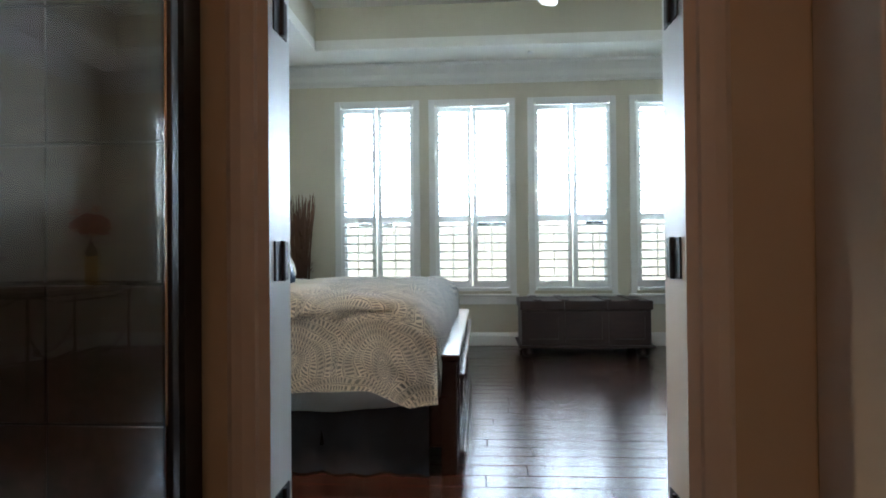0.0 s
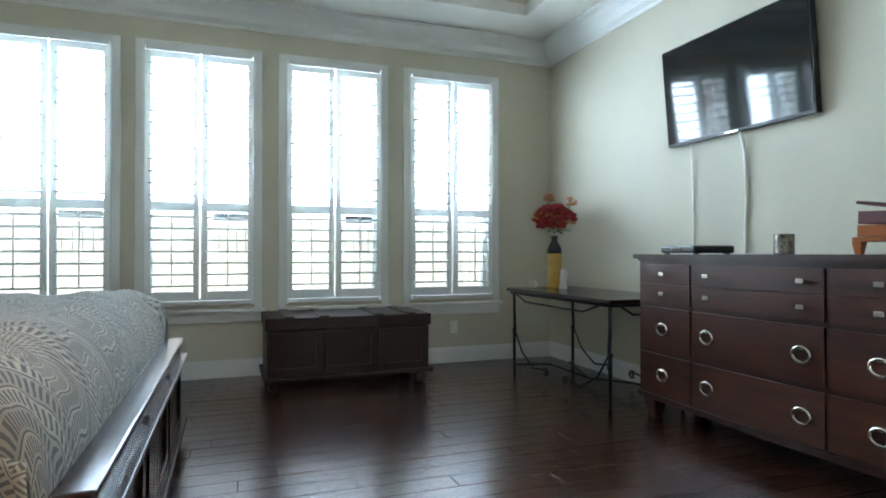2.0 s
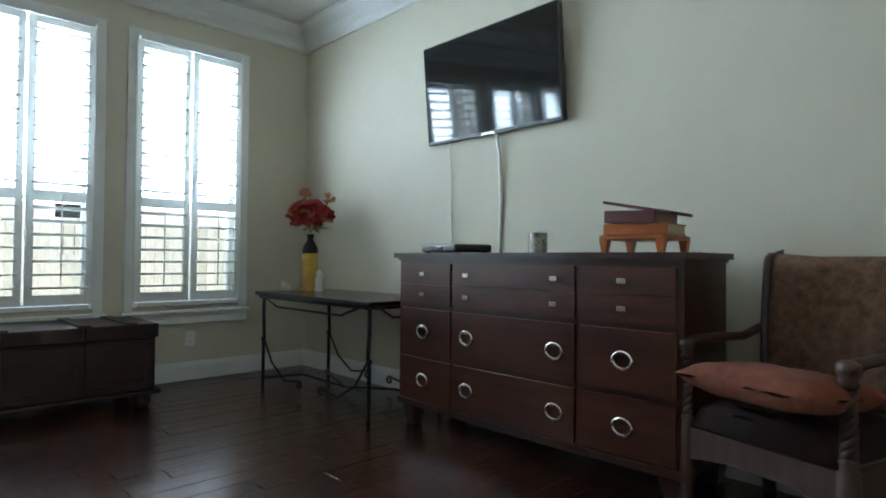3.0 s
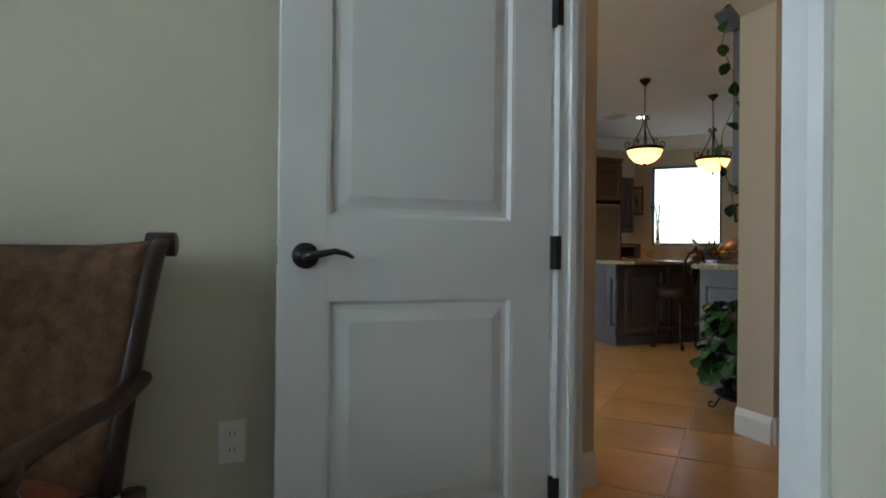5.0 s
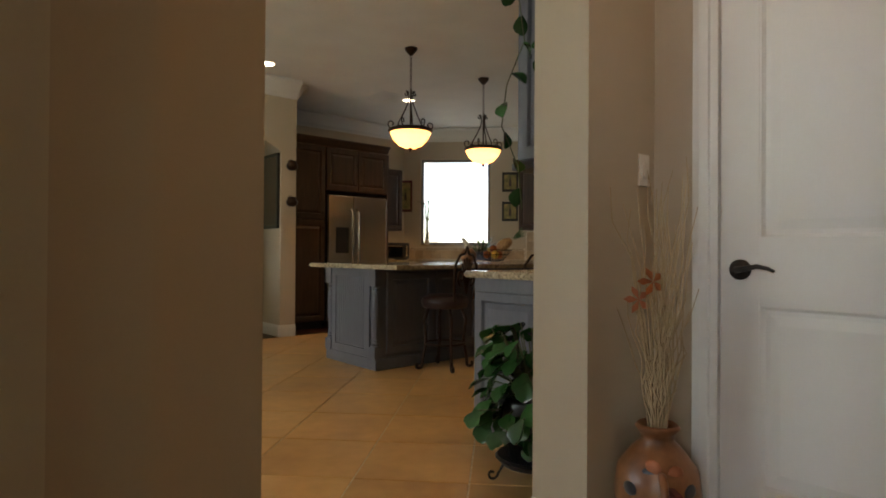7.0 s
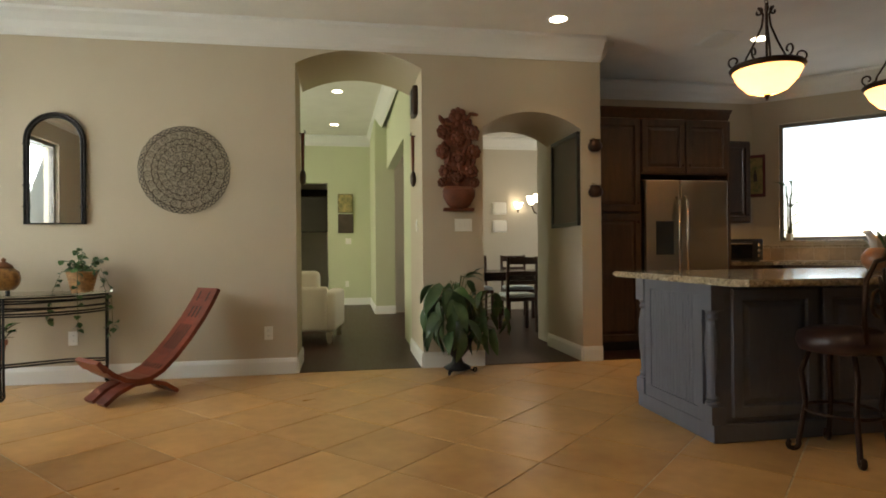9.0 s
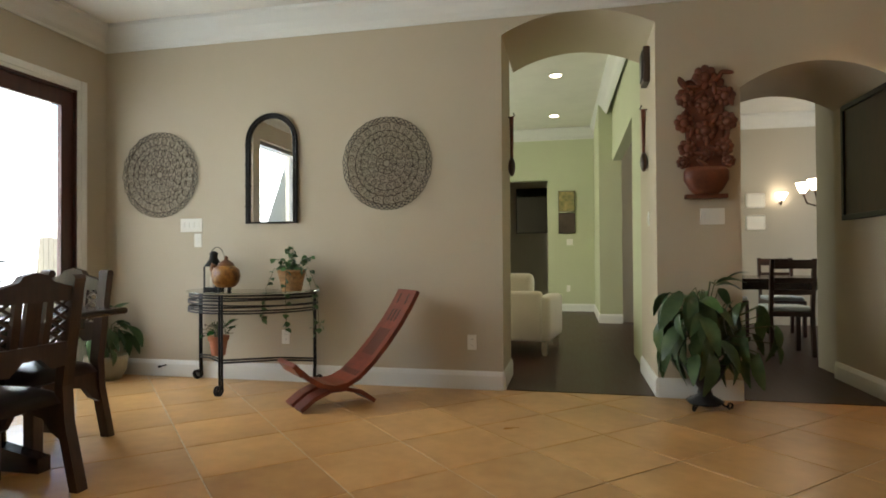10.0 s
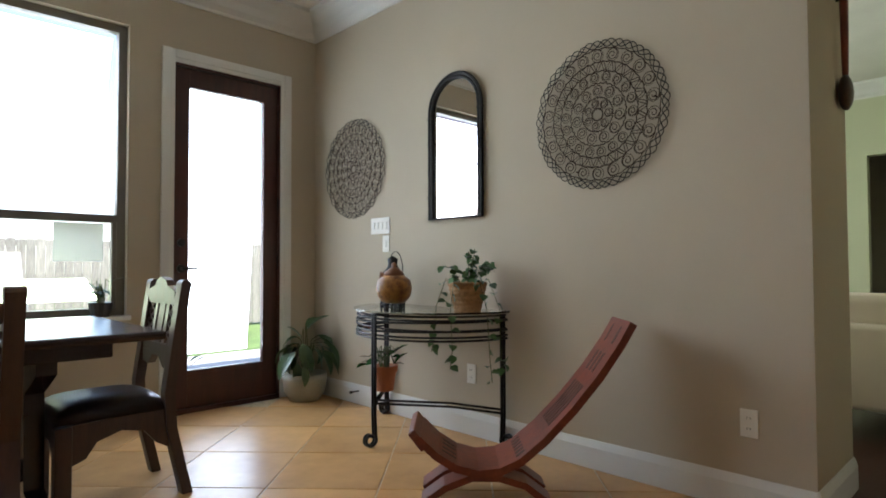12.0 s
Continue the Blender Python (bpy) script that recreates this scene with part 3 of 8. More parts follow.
def panel_door(name, label, w, h, m, lever=True, hinge_left=False, structure=False):
    """A two-panel door: hinge edge at x 0, latch edge at x w, faces at y 0 and -0.04, each with raised panels."""
    d = thing(name, label, "door", m=m)
    if structure:
        d["kind"] = "structure"
    st, mid0, mid1 = 0.125, 0.84, 1.055
    bm = bmesh.new()
    box(bm, 0, st, -0.04, 0, 0.01, h, 0.002)
    box(bm, w - st, w, -0.04, 0, 0.01, h, 0.002)
    for z0, z1 in ((0.01, 0.24), (mid0, mid1), (h - 0.13, h)):
        box(bm, st, w - st, -0.04, 0, z0, z1)
    part("door_frame", bm, M_DOOR, d)
    for z0, z1 in ((0.24, mid0), (mid1, h - 0.13)):
        bm = bmesh.new()
        x0, x1 = st, w - st
        box(bm, x0, x1, -0.027, -0.013, z0, z1)
        for y, s in ((0, 1), (-0.04, -1)):
            loops = []
            for ins, off in ((0, -0.001), (0.006, -0.001), (0.016, -0.012), (0.03, -0.012), (0.062, -0.004)):
                loops.append([bm.verts.new((xx, y + s * off, zz)) for xx, zz in ((x0 + ins, z0 + ins), (x1 - ins, z0 + ins), (x1 - ins, z1 - ins), (x0 + ins, z1 - ins))])
            skin(bm, loops, False)
            bm.faces.new(loops[-1])
        part("door_panel", bm, M_DOOR, d)
    if lever:
        for y, s in ((0, 1), (-0.04, -1)):
            bm = bmesh.new()
            zc, xc = 0.955, w - 0.068
            tube(bm, [(xc, y, zc), (xc, y + s * 0.012, zc)], 0.034, 20)
            tube(bm, [(xc, y + s * 0.012, zc), (xc, y + s * 0.05, zc)], 0.011, 10)
            tube(bm, [(xc, y + s * 0.05, zc), (xc - 0.03, y + s * 0.052, zc + 0.004), (xc - 0.07, y + s * 0.05, zc + 0.012), (xc - 0.10, y + s * 0.046, zc + 0.006), (xc - 0.118, y + s * 0.042, zc - 0.004)], 0.011, 10, 0.005)
            part("lever_handle", bm, M_BLACK, d, "dark bronze lever handle", True)
        part("latch_plate", boxed(w - 0.001, w + 0.002, -0.032, -0.008, 0.93, 0.98), M_NICKEL, d)
    for zc in (0.25, 0.97, 1.70, 2.2):
        bm = bmesh.new()
        tube(bm, [(-0.004, 0.006, zc - 0.05), (-0.004, 0.006, zc + 0.05)], 0.008, 8)
        box(bm, -0.006, -0.001, -0.034, 0.004, zc - 0.05, zc + 0.05)
        part("hinge", bm, M_BLACK, d, "black butt hinge")
    return d


def casing(name, x0, x1, h, y, out, parent=None, w=0.10):
    """White door casing on a wall face y whose outside is the direction out (1 or -1)."""
    bm = bmesh.new()
    prof = ((0, 0.0), (0, 0.012), (0.025, 0.014), (0.03, 0.022), (0.06, 0.024), (0.085, 0.02), (w, 0.008), (w, 0.0))
    for xa, s in ((x0, -1), (x1, 1)):
        prism(bm, [(xa + s * a, y + out * b) for a, b in prof], "z", 0.003, h + w)
    prism(bm, [(y + out * b, h + a) for a, b in prof], "x", x0, x1)
    return shell(name, bm, M_WHITE)


def jamb(x0, x1, h, y0, y1, stop=True):
    bm = bmesh.new()
    box(bm, x0 - 0.02, x0, y0, y1, 0.002, h + 0.02)
    box(bm, x1, x1 + 0.02, y0, y1, 0.002, h + 0.02)
    box(bm, x0, x1, y0, y1, h, h + 0.02)
    if stop:
        box(bm, x0, x0 + 0.012, y0 + 0.025, y0 + 0.045, 0.002, h)
        box(bm, x1 - 0.012, x1, y0 + 0.025, y0 + 0.045, 0.002, h)
    return shell("door_jamb", bm, M_WHITE)


# exit doorway: leaf swung open against the east wall
exit_jamb = jamb(DX0, DX1, 2.44, BY0 - 0.068, BY0 + 0.003)
casing("door_trim", DX0, DX1, 2.44, BY0, 1, w=0.088)
casing("door_trim", DX0, DX1, 2.44, BY0 - 0.065, -1)
for zc in (0.25, 0.97, 1.70, 2.2):
    part("hinge_leaf", boxed(DX1 - 0.003, DX1 + 0.001, BY0 + 0.003, BY0 + 0.022, zc - 0.05, zc + 0.05), M_BLACK, exit_jamb, "black hinge leaf")
panel_door("bedroom_door", "white two-panel door standing open against the wall", 0.79, 2.42, pose(DX1 + 0.022, BY0 + 0.026, 0, 0, 0, 90), True)
part_plate = boxed(DX0 - 0.001, DX0 + 0.003, BY0 - 0.05, BY0 - 0.02, 0.90, 1.0)
shell("strike_plate", part_plate, M_BLACK)
# bathroom doorway
BDX0, BDX1 = -0.14, 0.77
bath_jamb = jamb(BDX0, BDX1, 2.44, SY - 0.123, SY + 0.003, False)
casing("door_trim", BDX0, BDX1, 2.44, SY, 1)
casing("door_trim", BDX0, BDX1, 2.44, SY - 0.12, -1)
for xa, s in ((BDX0, 1), (BDX1, -1)):
    for zc in (0.38, 0.96, 1.54, 2.12):
        bm = bmesh.new()
        for y0, y1 in ((SY - 0.104, SY - 0.060), (SY - 0.056, SY - 0.012)):
            box(bm, min(xa, xa + s * 0.004), max(xa, xa + s * 0.004), y0, y1, zc - 0.046, zc + 0.046, 0.0018)
        hg = part("hinge", bm, M_BLACK, bath_jamb, "black rounded butt hinge")
        bm = bmesh.new()
        tube(bm, [(xa + s * 0.006, SY - 0.058, zc - 0.047), (xa + s * 0.006, SY - 0.058, zc + 0.047)], 0.0065, 10)
        part("hinge_pin", bm, M_BLACK, hg)
# shower beside the doorway
glass = tagged(part("shower_glass", boxed(-0.262, -0.25, -0.3, 1.50, 0.06, 2.25), M_GLASS), "frameless clear shower glass panel", "shower screen")
tagged(part("shower_channel", boxed(-0.27, -0.243, 1.503, 1.53, 0.0, 2.25, 0.003), M_BLACK), "black upright channel of the shower glass", "channel")
tile_wall = shell("shower_wall", boxed(-1.5, -0.30, 1.66, 1.735, 0, 2.8), M_GLAZE, "dark slate tiled shower wall")
stile = mesh_of(boxed(-0.148, 0.148, -0.008, 0, -0.148, 0.148, 0.003), M_STONE)
for i in range(4):
    for j in range(9):
        ob = new("tile", stile)
        ob.location, ob.parent = (-0.46 - i * 0.302, 1.66, 0.16 + j * 0.302), tile_wall
tile_wall_2 = shell("shower_wall_side", boxed(-1.5, -1.42, -0.3, 1.66, 0, 2.8), M_STONE, "dark slate tiled side wall")
shell("bath_side_jamb", boxed(1.04, 1.37, 1.52, 1.738, 0, 2.5, 0.006), M_WHITE)
shell("bath_strike_plate", boxed(1.10, 1.125, 1.512, 1.519, 0.92, 1.02), M_BLACK)


# ---- bed ----
def duvet_material():
    """Cream cloth printed with grey medallions of concentric dashed rings, by the cloth's own coordinates in metres."""
    m = material("printed_duvet", (0.78, 0.73, 0.63), 0.9, amount=0.08, scale=4, fine=260, bump=0.35, depth=0.003)
    n, l = m.node_tree.nodes, m.node_tree.links
    b = n["Principled BSDF"]
    plain = b.inputs["Base Color"].links[0].from_socket

    def op(kind, a, c=None, d=None):
        q = n.new("ShaderNodeMath")
        q.operation = kind
        for i, v in enumerate((a, c, d)):
            if v is None:
                continue
            if isinstance(v, (int, float)):
                q.inputs[i].default_value = v
            else:
                l.new(v, q.inputs[i])
        return q.outputs[0]
    uv = n.new("ShaderNodeUVMap")
    sep = n.new("ShaderNodeSeparateXYZ")
    l.new(uv.outputs[0], sep.inputs[0])
    wob, wsep = n.new("ShaderNodeTexNoise"), n.new("ShaderNodeSeparateXYZ")
    wob.inputs["Scale"].default_value, wob.inputs["Detail"].default_value = 3.2, 2
    l.new(uv.outputs[0], wob.inputs["Vector"])
    l.new(wob.outputs["Color"], wsep.inputs[0])
    u = op("MULTIPLY_ADD", op("SUBTRACT", wsep.outputs[0], 0.5), 0.22, sep.outputs[0])
    v = op("MULTIPLY_ADD", op("SUBTRACT", wsep.outputs[1], 0.5), 0.22, sep.outputs[1])
    P = 0.47
    row = op("FLOOR", op("DIVIDE", v, P * 0.62))
    shift = op("MULTIPLY", op("MODULO", op("ABSOLUTE", row), 2.0), 0.5)
    cu = op("SUBTRACT", op("FRACT", op("ADD", op("DIVIDE", u, P), shift)), 0.5)
    cv = op("MULTIPLY", op("SUBTRACT", op("FRACT", op("DIVIDE", v, P * 0.62)), 0.15), 0.62)
    d = op("SQRT", op("ADD", op("MULTIPLY", cu, cu), op("MULTIPLY", cv, cv)))
    ang = op("ARCTAN2", cv, cu)
    rings = op("MULTIPLY", d, 13.0)
    band = op("FRACT", rings)
    which = op("FLOOR", rings)
    spokes = op("SINE", op("MULTIPLY", ang, op("ADD", 20.0, op("MULTIPLY", which, 12.0))))
    dash = op("MULTIPLY", op("GREATER_THAN", spokes, 0.0), op("MULTIPLY", op("GREATER_THAN", band, 0.22), op("LESS_THAN", band, 0.86)))
    line = op("LESS_THAN", band, 0.09)
    ink = op("MAXIMUM", dash, line)
    wash = op("MULTIPLY", op("GREATER_THAN", op("SINE", op("MULTIPLY", which, 2.2)), 0.5), 0.22)
    ink = op("MAXIMUM", op("MULTIPLY", ink, 0.85), wash)
    fade = op("MINIMUM", op("MAXIMUM", op("MULTIPLY", op("ADD", u, 0.66), 6.0), 0.0), 1.0)
    ink = op("MULTIPLY", ink, fade)
    mix = n.new("ShaderNodeMix")
    mix.data_type = "RGBA"
    l.new(ink, mix.inputs["Factor"])
    l.new(plain, mix.inputs["A"])
    mix.inputs["B"].default_value = (0.20, 0.21, 0.22, 1)
    l.new(mix.outputs["Result"], b.inputs["Base Color"])
    return m


M_DUVET = duvet_material()
BEDY0, BEDY1 = 3.04, 5.21
bed = thing("bed", "espresso wooden bed with low footboard and slatted headboard", "bed")
bm = bmesh.new()
box(bm, 0.155, 0.215, BEDY0, BEDY1, 0.07, 0.50, 0.004)
part("footboard", bm, M_ESPRESSO, bed)
part("foot_cap", boxed(0.135, 0.235, BEDY0 - 0.02, BEDY1 + 0.02, 0.50, 0.53, 0.008), M_ESPRESSO, bed)
bm = bmesh.new()
for yc in (3.46, 4.15, 4.84):
    for z0, z1 in ((0.10, 0.46),):
        x, w = 0.215, 0.30
        box(bm, x, x + 0.014, yc - w, yc + w, z0, z0 + 0.05)
        box(bm, x, x + 0.014, yc - w, yc + w, z1 - 0.05, z1)
        box(bm, x, x + 0.014, yc - w, yc - w + 0.06, z0 + 0.05, z1 - 0.05)
        box(bm, x, x + 0.014, yc + w - 0.06, yc + w, z0 + 0.05, z1 - 0.05)
part("footboard_panel", bm, M_ESPRESSO, bed)
for z0, z1 in ((0.425, 0.447), (0.085, 0.112)):
    part("ledge_moulding", boxed(0.228, 0.256, BEDY0 - 0.012, BEDY1 + 0.012, z0, z1, 0.004), M_ESPRESSO, bed)
for yc in (BEDY0 + 0.03, BEDY1 - 0.03):
    part("post", boxed(0.15, 0.222, yc - 0.035, yc + 0.035, 0, 0.502, 0.004), M_ESPRESSO, bed)
for yc in (BEDY0 + 0.02, BEDY1 - 0.02):
    part("side_rail", boxed(-1.74, 0.15, yc - 0.015, yc + 0.015, 0.12, 0.34, 0.004), M_ESPRESSO, bed)
for y in (BEDY0 - 0.02, BEDY1 - 0.06):
    part("headboard_post", boxed(-1.82, -1.74, y, y + 0.08, 0, 1.39, 0.004), M_ESPRESSO, bed)
part("headboard_cap", boxed(-1.835, -1.715, BEDY0 - 0.05, BEDY1 + 0.03, 1.39, 1.44, 0.008), M_ESPRESSO, bed)
for i in range(12):
    y = BEDY0 + 0.12 + i * 0.17
    part("headboard_slat", boxed(-1.80, -1.77, y, y + 0.08, 0.55, 1.39), M_ESPRESSO, bed)
part("headboard_rail", boxed(-1.81, -1.76, BEDY0 + 0.06, BEDY1 - 0.06, 1.12, 1.2, 0.004), M_ESPRESSO, bed)
part("mattress", boxed(-1.73, 0.03, BEDY0 + 0.03, BEDY1 - 0.03, 0.30, 0.68, 0.06), M_CREAM, bed)
bm = bmesh.new()
rows = []
for j in range(60):
    x = -1.70 + 1.80 * j / 59
    o = 0.012 * math.sin(j * 1.35) + 0.010 * math.sin(j * 0.6 + 1)
    rows.append([bm.verts.new((x, BEDY0 - 0.015 + o * (1.4 - z / 0.4), z)) for z in (0.006, 0.12, 0.25, 0.40)])
skin(bm, rows, False, False)
bmesh.ops.solidify(bm, geom=bm.faces[:], thickness=0.006)
tagged(part("bed_skirt", bm, M_SKIRT, None, "", True), "dark slate pleated bed skirt around the bed", "bed skirt")
# pale sheet that peeps out under the duvet
bm = bmesh.new()
rows = []
for j in range(30):
    x = -0.95 + 1.08 * j / 29
    rows.append([bm.verts.new((x, BEDY0 - 0.045 + 0.01 * math.sin(j * 0.9 + z * 7), z)) for z in (0.335 - 0.05 * math.sin(math.pi * j / 29), 0.42, 0.52)])
skin(bm, rows, False, False)
bmesh.ops.solidify(bm, geom=bm.faces[:], thickness=0.006)
tagged(part("bed_sheet", bm, M_BLUESHEET, None, "", True), "pale blue sheet edge hanging below the duvet", "sheet")


def duvet():
    bm = bmesh.new()
    uvl = bm.loops.layers.uv.new("UVMap")
    nx, ny = 90, 110
    coords, grid = {}, []
    for i in range(nx + 1):
        s = i / nx
        x = -1.62 + 1.86 * s
        row = []
        for j in range(ny + 1):
            t = j / ny
            arc_y = -0.40 + 3.05 * t
            # cross section: hangs down the near side, over the top, down the far side
            if arc_y < 0:
                y, z = BEDY0 - 0.05 - 0.05 * (-arc_y / 0.44), 0.70 + arc_y * 0.80
            elif arc_y < 0.22:
                a = arc_y / 0.22 * math.pi / 2
                y, z = BEDY0 + 0.10 - 0.15 * math.cos(a), 0.70 + 0.09 * math.sin(a)
            elif arc_y < 2.10:
                y, z = BEDY0 + 0.10 + (arc_y - 0.22), 0.79 + 0.02 * math.sin((arc_y - 0.22) / 1.88 * math.pi)
            else:
                q = arc_y - 2.10
                y, z = BEDY1 - 0.12 + min(q, 0.16), 0.79 - max(0, q - 0.05) * 0.75
            # rounding down towards the foot
            foot = max(0, s - 0.84) / 0.16
            drop = 0.30 * (1 - math.cos(foot * math.pi / 2))
            if arc_y < 0:
                z -= drop * 0.25 * max(0, 1 + arc_y * 1.2)
                y -= 0.02 * foot
                x2 = -1.62 + (x + 1.62) * 0.945 + 0.02 * (-arc_y)
            else:
                z = z - drop * (1 if arc_y < 2.1 else 0.5)
                x2 = min(x, -0.0576) + 0.215 * math.sin(foot * math.pi / 2)
            amp = 0.026 if arc_y > 0.1 else 0.04
            nz = noise.noise(Vector((x * 2.6, arc_y * 2.6, 0))) * amp + noise.noise(Vector((x * 7, arc_y * 7, 3))) * amp * 0.55 + noise.noise(Vector((x * 16, arc_y * 13, 5))) * amp * 0.22
            fold = 0.02 * max(0, -arc_y) / 0.55 * (math.sin(x * 11 + 1) + 0.6 * math.sin(x * 23))
            if arc_y < 0.05:
                y += -nz - fold
                z += 0.03 * math.sin(x * 3 + 1) * (-min(arc_y, 0)) - (0.08 * max(0, 1 - abs(s - 0.93) / 0.10) * (-min(arc_y, 0)) / 0.55)
            else:
                z += nz
            v = bm.verts.new((x2, y, z))
            coords[v] = (x, arc_y)
            row.append(v)
        grid.append(row)
    skin(bm, grid, False, False)
    for f in bm.faces:
        for lp in f.loops:
            lp[uvl].uv = coords[lp.vert]
    bmesh.ops.solidify(bm, geom=bm.faces[:], thickness=0.012)
    return bm


tagged(part("duvet", duvet(), M_DUVET, None, "", True), "cream duvet printed with grey medallions, draped over the bed", "duvet")


def pillow(name, label, mt, w, h, t, m):
    bm = bmesh.new()
    uvl = bm.loops.layers.uv.new("UVMap")
    n = 16
    faces = []
    for side in (1, -1):
        g = []
        for i in range(n + 1):
            row = []
            for j in range(n + 1):
                u, v = 2 * i / n - 1, 2 * j / n - 1
                e = max(0.0, (1 - u ** 4) * (1 - v ** 4)) ** 0.55
                pin = 1 - 0.07 * (1 - abs(u) ** 2) * abs(v) ** 6
                pin2 = 1 - 0.07 * (1 - abs(v) ** 2) * abs(u) ** 6
                row.append(bm.verts.new((u * w / 2 * pin2, side * (t / 2 * e + 0.003) + 0.006 * noise.noise(Vector((u * 3, v * 3, side))), h / 2 + v * h / 2 * pin)))
            g.append(row)
        skin(bm, g, False, False)
    bmesh.ops.remove_doubles(bm, verts=bm.verts, dist=0.0065)
    # the print fades in towards the upper hem
    for f in bm.faces:
        for lp in f.loops:
            lp[uvl].uv = (-0.66 + (lp.vert.co.z / h - 0.55) * 0.6, lp.vert.co.x + 0.15)
    ob = part(name, bm, mt, None, "", True)
    ob.matrix_basis = m
    return tagged(ob, label, "pillow", "pillows on the bed")


for y, w in ((3.72, 0.88), (4.62, 0.84)):
    pillow("pillow", "cream pillow sham with grey scrollwork towards the hem", M_DUVET, w, 0.44, 0.22, pose(-1.14, y, 0.785, -32, 0, 90))
pillow("cushion", "navy cushion with silver stitched dashes", M_NAVY, 0.37, 0.33, 0.13, pose(-0.93, 4.03, 0.79, -26, 0, 72))
pillow("cushion", "plain navy cushion behind the shams", M_NAVY, 0.62, 0.46, 0.14, pose(-1.55, 4.35, 0.80, -14, 0, 90))


# ---- reeds in the corner ----
reeds = thing("reed_bundle", "tall bundle of brown dried reeds standing in the corner", "dried reeds", m=pose(-1.52, 6.42, 0))
rg = random.Random(3)
bm = bmesh.new()
lathe(bm, [(0.07, 0.0), (0.085, 0.02), (0.09, 0.25), (0.08, 0.42), (0.09, 0.45), (0.07, 0.45)], seg=14)
part("basket", bm, M_REED, reeds, "rough brown woven basket")
for i in range(130):
    a, r = rg.uniform(0, 6.28), rg.uniform(0.005, 0.07)
    a2, r2 = a + rg.uniform(-0.3, 0.3), r * 2.0 + rg.uniform(0.0, 0.06)
    h = rg.uniform(1.30, 1.62)
    bm = bmesh.new()
    tube(bm, [(r * math.cos(a), r * math.sin(a), 0.3), (r * 1.4 * math.cos(a), r * 1.4 * math.sin(a), 0.8), (r2 * math.cos(a2), r2 * math.sin(a2), h)], rg.uniform(0.005, 0.010), 5, 0.003)
    part("reed", bm, M_REED, reeds)
for i in range(60):
    a, r, z = rg.uniform(0, 6.28), rg.uniform(0.07, 0.14), rg.uniform(0.72, 1.18)
    bm = bmesh.new()
    d = Vector((math.cos(a), math.sin(a), rg.uniform(0.2, 1.2))).normalized()
    sv = d.cross(Vector((0, 0, 1))).normalized() * 0.014
    p = Vector((r * math.cos(a) * 0.7, r * math.sin(a) * 0.7, z))
    bm.faces.new([bm.verts.new(q) for q in (p, p + d * 0.03 + sv, p + d * 0.07, p + d * 0.03 - sv)])
    bmesh.ops.solidify(bm, geom=bm.faces[:], thickness=0.001)
    part("dry_leaf", bm, M_REED, reeds)

# ---- two painted icons on the west wall ----
for y0, y1, z0, z1, cloth, halo in ((4.735, 4.93, 1.92, 2.36, M_BLUE, M_YELLOW), (5.27, 5.46, 1.845, 2.35, M_YELLOW, M_YELLOW)):
    pic = thing("painted_plaque", "narrow painted wooden plaque of a robed figure", "painting", "plaques on the wall")
    c = (y0 + y1) / 2
    part("board", boxed(BX0, BX0 + 0.018, y0, y1, z0, z1, 0.003), M_BOOK if cloth is M_BLUE else M_BLUE, pic)
    bm = bmesh.new()
    prism(bm, [(c - 0.05, z0 + 0.04), (c + 0.05, z0 + 0.04), (c + 0.045, z1 - 0.18), (c - 0.045, z1 - 0.18)], "x", BX0 + 0.018, BX0 + 0.024)
    part("robe", bm, M_CREAM if cloth is M_YELLOW else M_BLUE, pic)
    bm = bmesh.new()
    prism(bm, arc(c, z1 - 0.10, 0.05, 0, 350, 16), "x", BX0 + 0.018, BX0 + 0.023)
    part("halo", bm, halo, pic)
    part("sash_stripe", boxed(BX0 + 0.024, BX0 + 0.028, c - 0.012, c + 0.012, z0 + 0.08, z1 - 0.2), M_PINK if cloth is M_YELLOW else M_WHITESTONE, pic)

# ---- chest under the windows ----
chest = thing("blanket_chest", "dark worn wooden blanket chest on bun feet under the windows", "chest", m=pose(1.316, 6.31, 0))
part("body", boxed(-0.60, 0.60, -0.28, 0.28, 0.11, 0.44, 0.006), M_CHEST, chest)
bm = bmesh.new()
for x0, x1 in ((-0.615, -0.2), (-0.2, 0.2), (0.2, 0.615)):
    box(bm, x0 + 0.001, x1 - 0.001, -0.30, 0.30, 0.443, 0.53, 0.008)
part("lid", bm, M_CHEST, chest)
for x in (-0.45, -0.2, 0.2, 0.45):
    part("lid_batten", boxed(x - 0.035, x + 0.035, -0.305, 0.29, 0.53, 0.542, 0.004), M_CHEST, chest)
bm = bmesh.new()
for x0, x1 in ((-0.59, -0.21), (-0.195, 0.195), (0.21, 0.59)):
    for q in ((x0, x1, 0.38, 0.425), (x0, x1, 0.13, 0.17), (x0, x0 + 0.05, 0.17, 0.38), (x1 - 0.05, x1, 0.17, 0.38)):
        box(bm, q[0], q[1], -0.292, -0.28, q[2], q[3])
part("front_moulding", bm, M_CHEST, chest)
part("base_moulding", boxed(-0.63, 0.63, -0.31, 0.30, 0.085, 0.112, 0.008), M_CHEST, chest, "reddish worn base moulding")
for x in (-0.54, 0.54):
    for y in (-0.22, 0.22):
        bm = bmesh.new()
        lathe(bm, [(0.03, 0), (0.05, 0.015), (0.055, 0.045), (0.035, 0.075), (0.04, 0.086)], (x, y, 0), 14)
        part("bun_foot", bm, M_CHEST, chest, "", True)


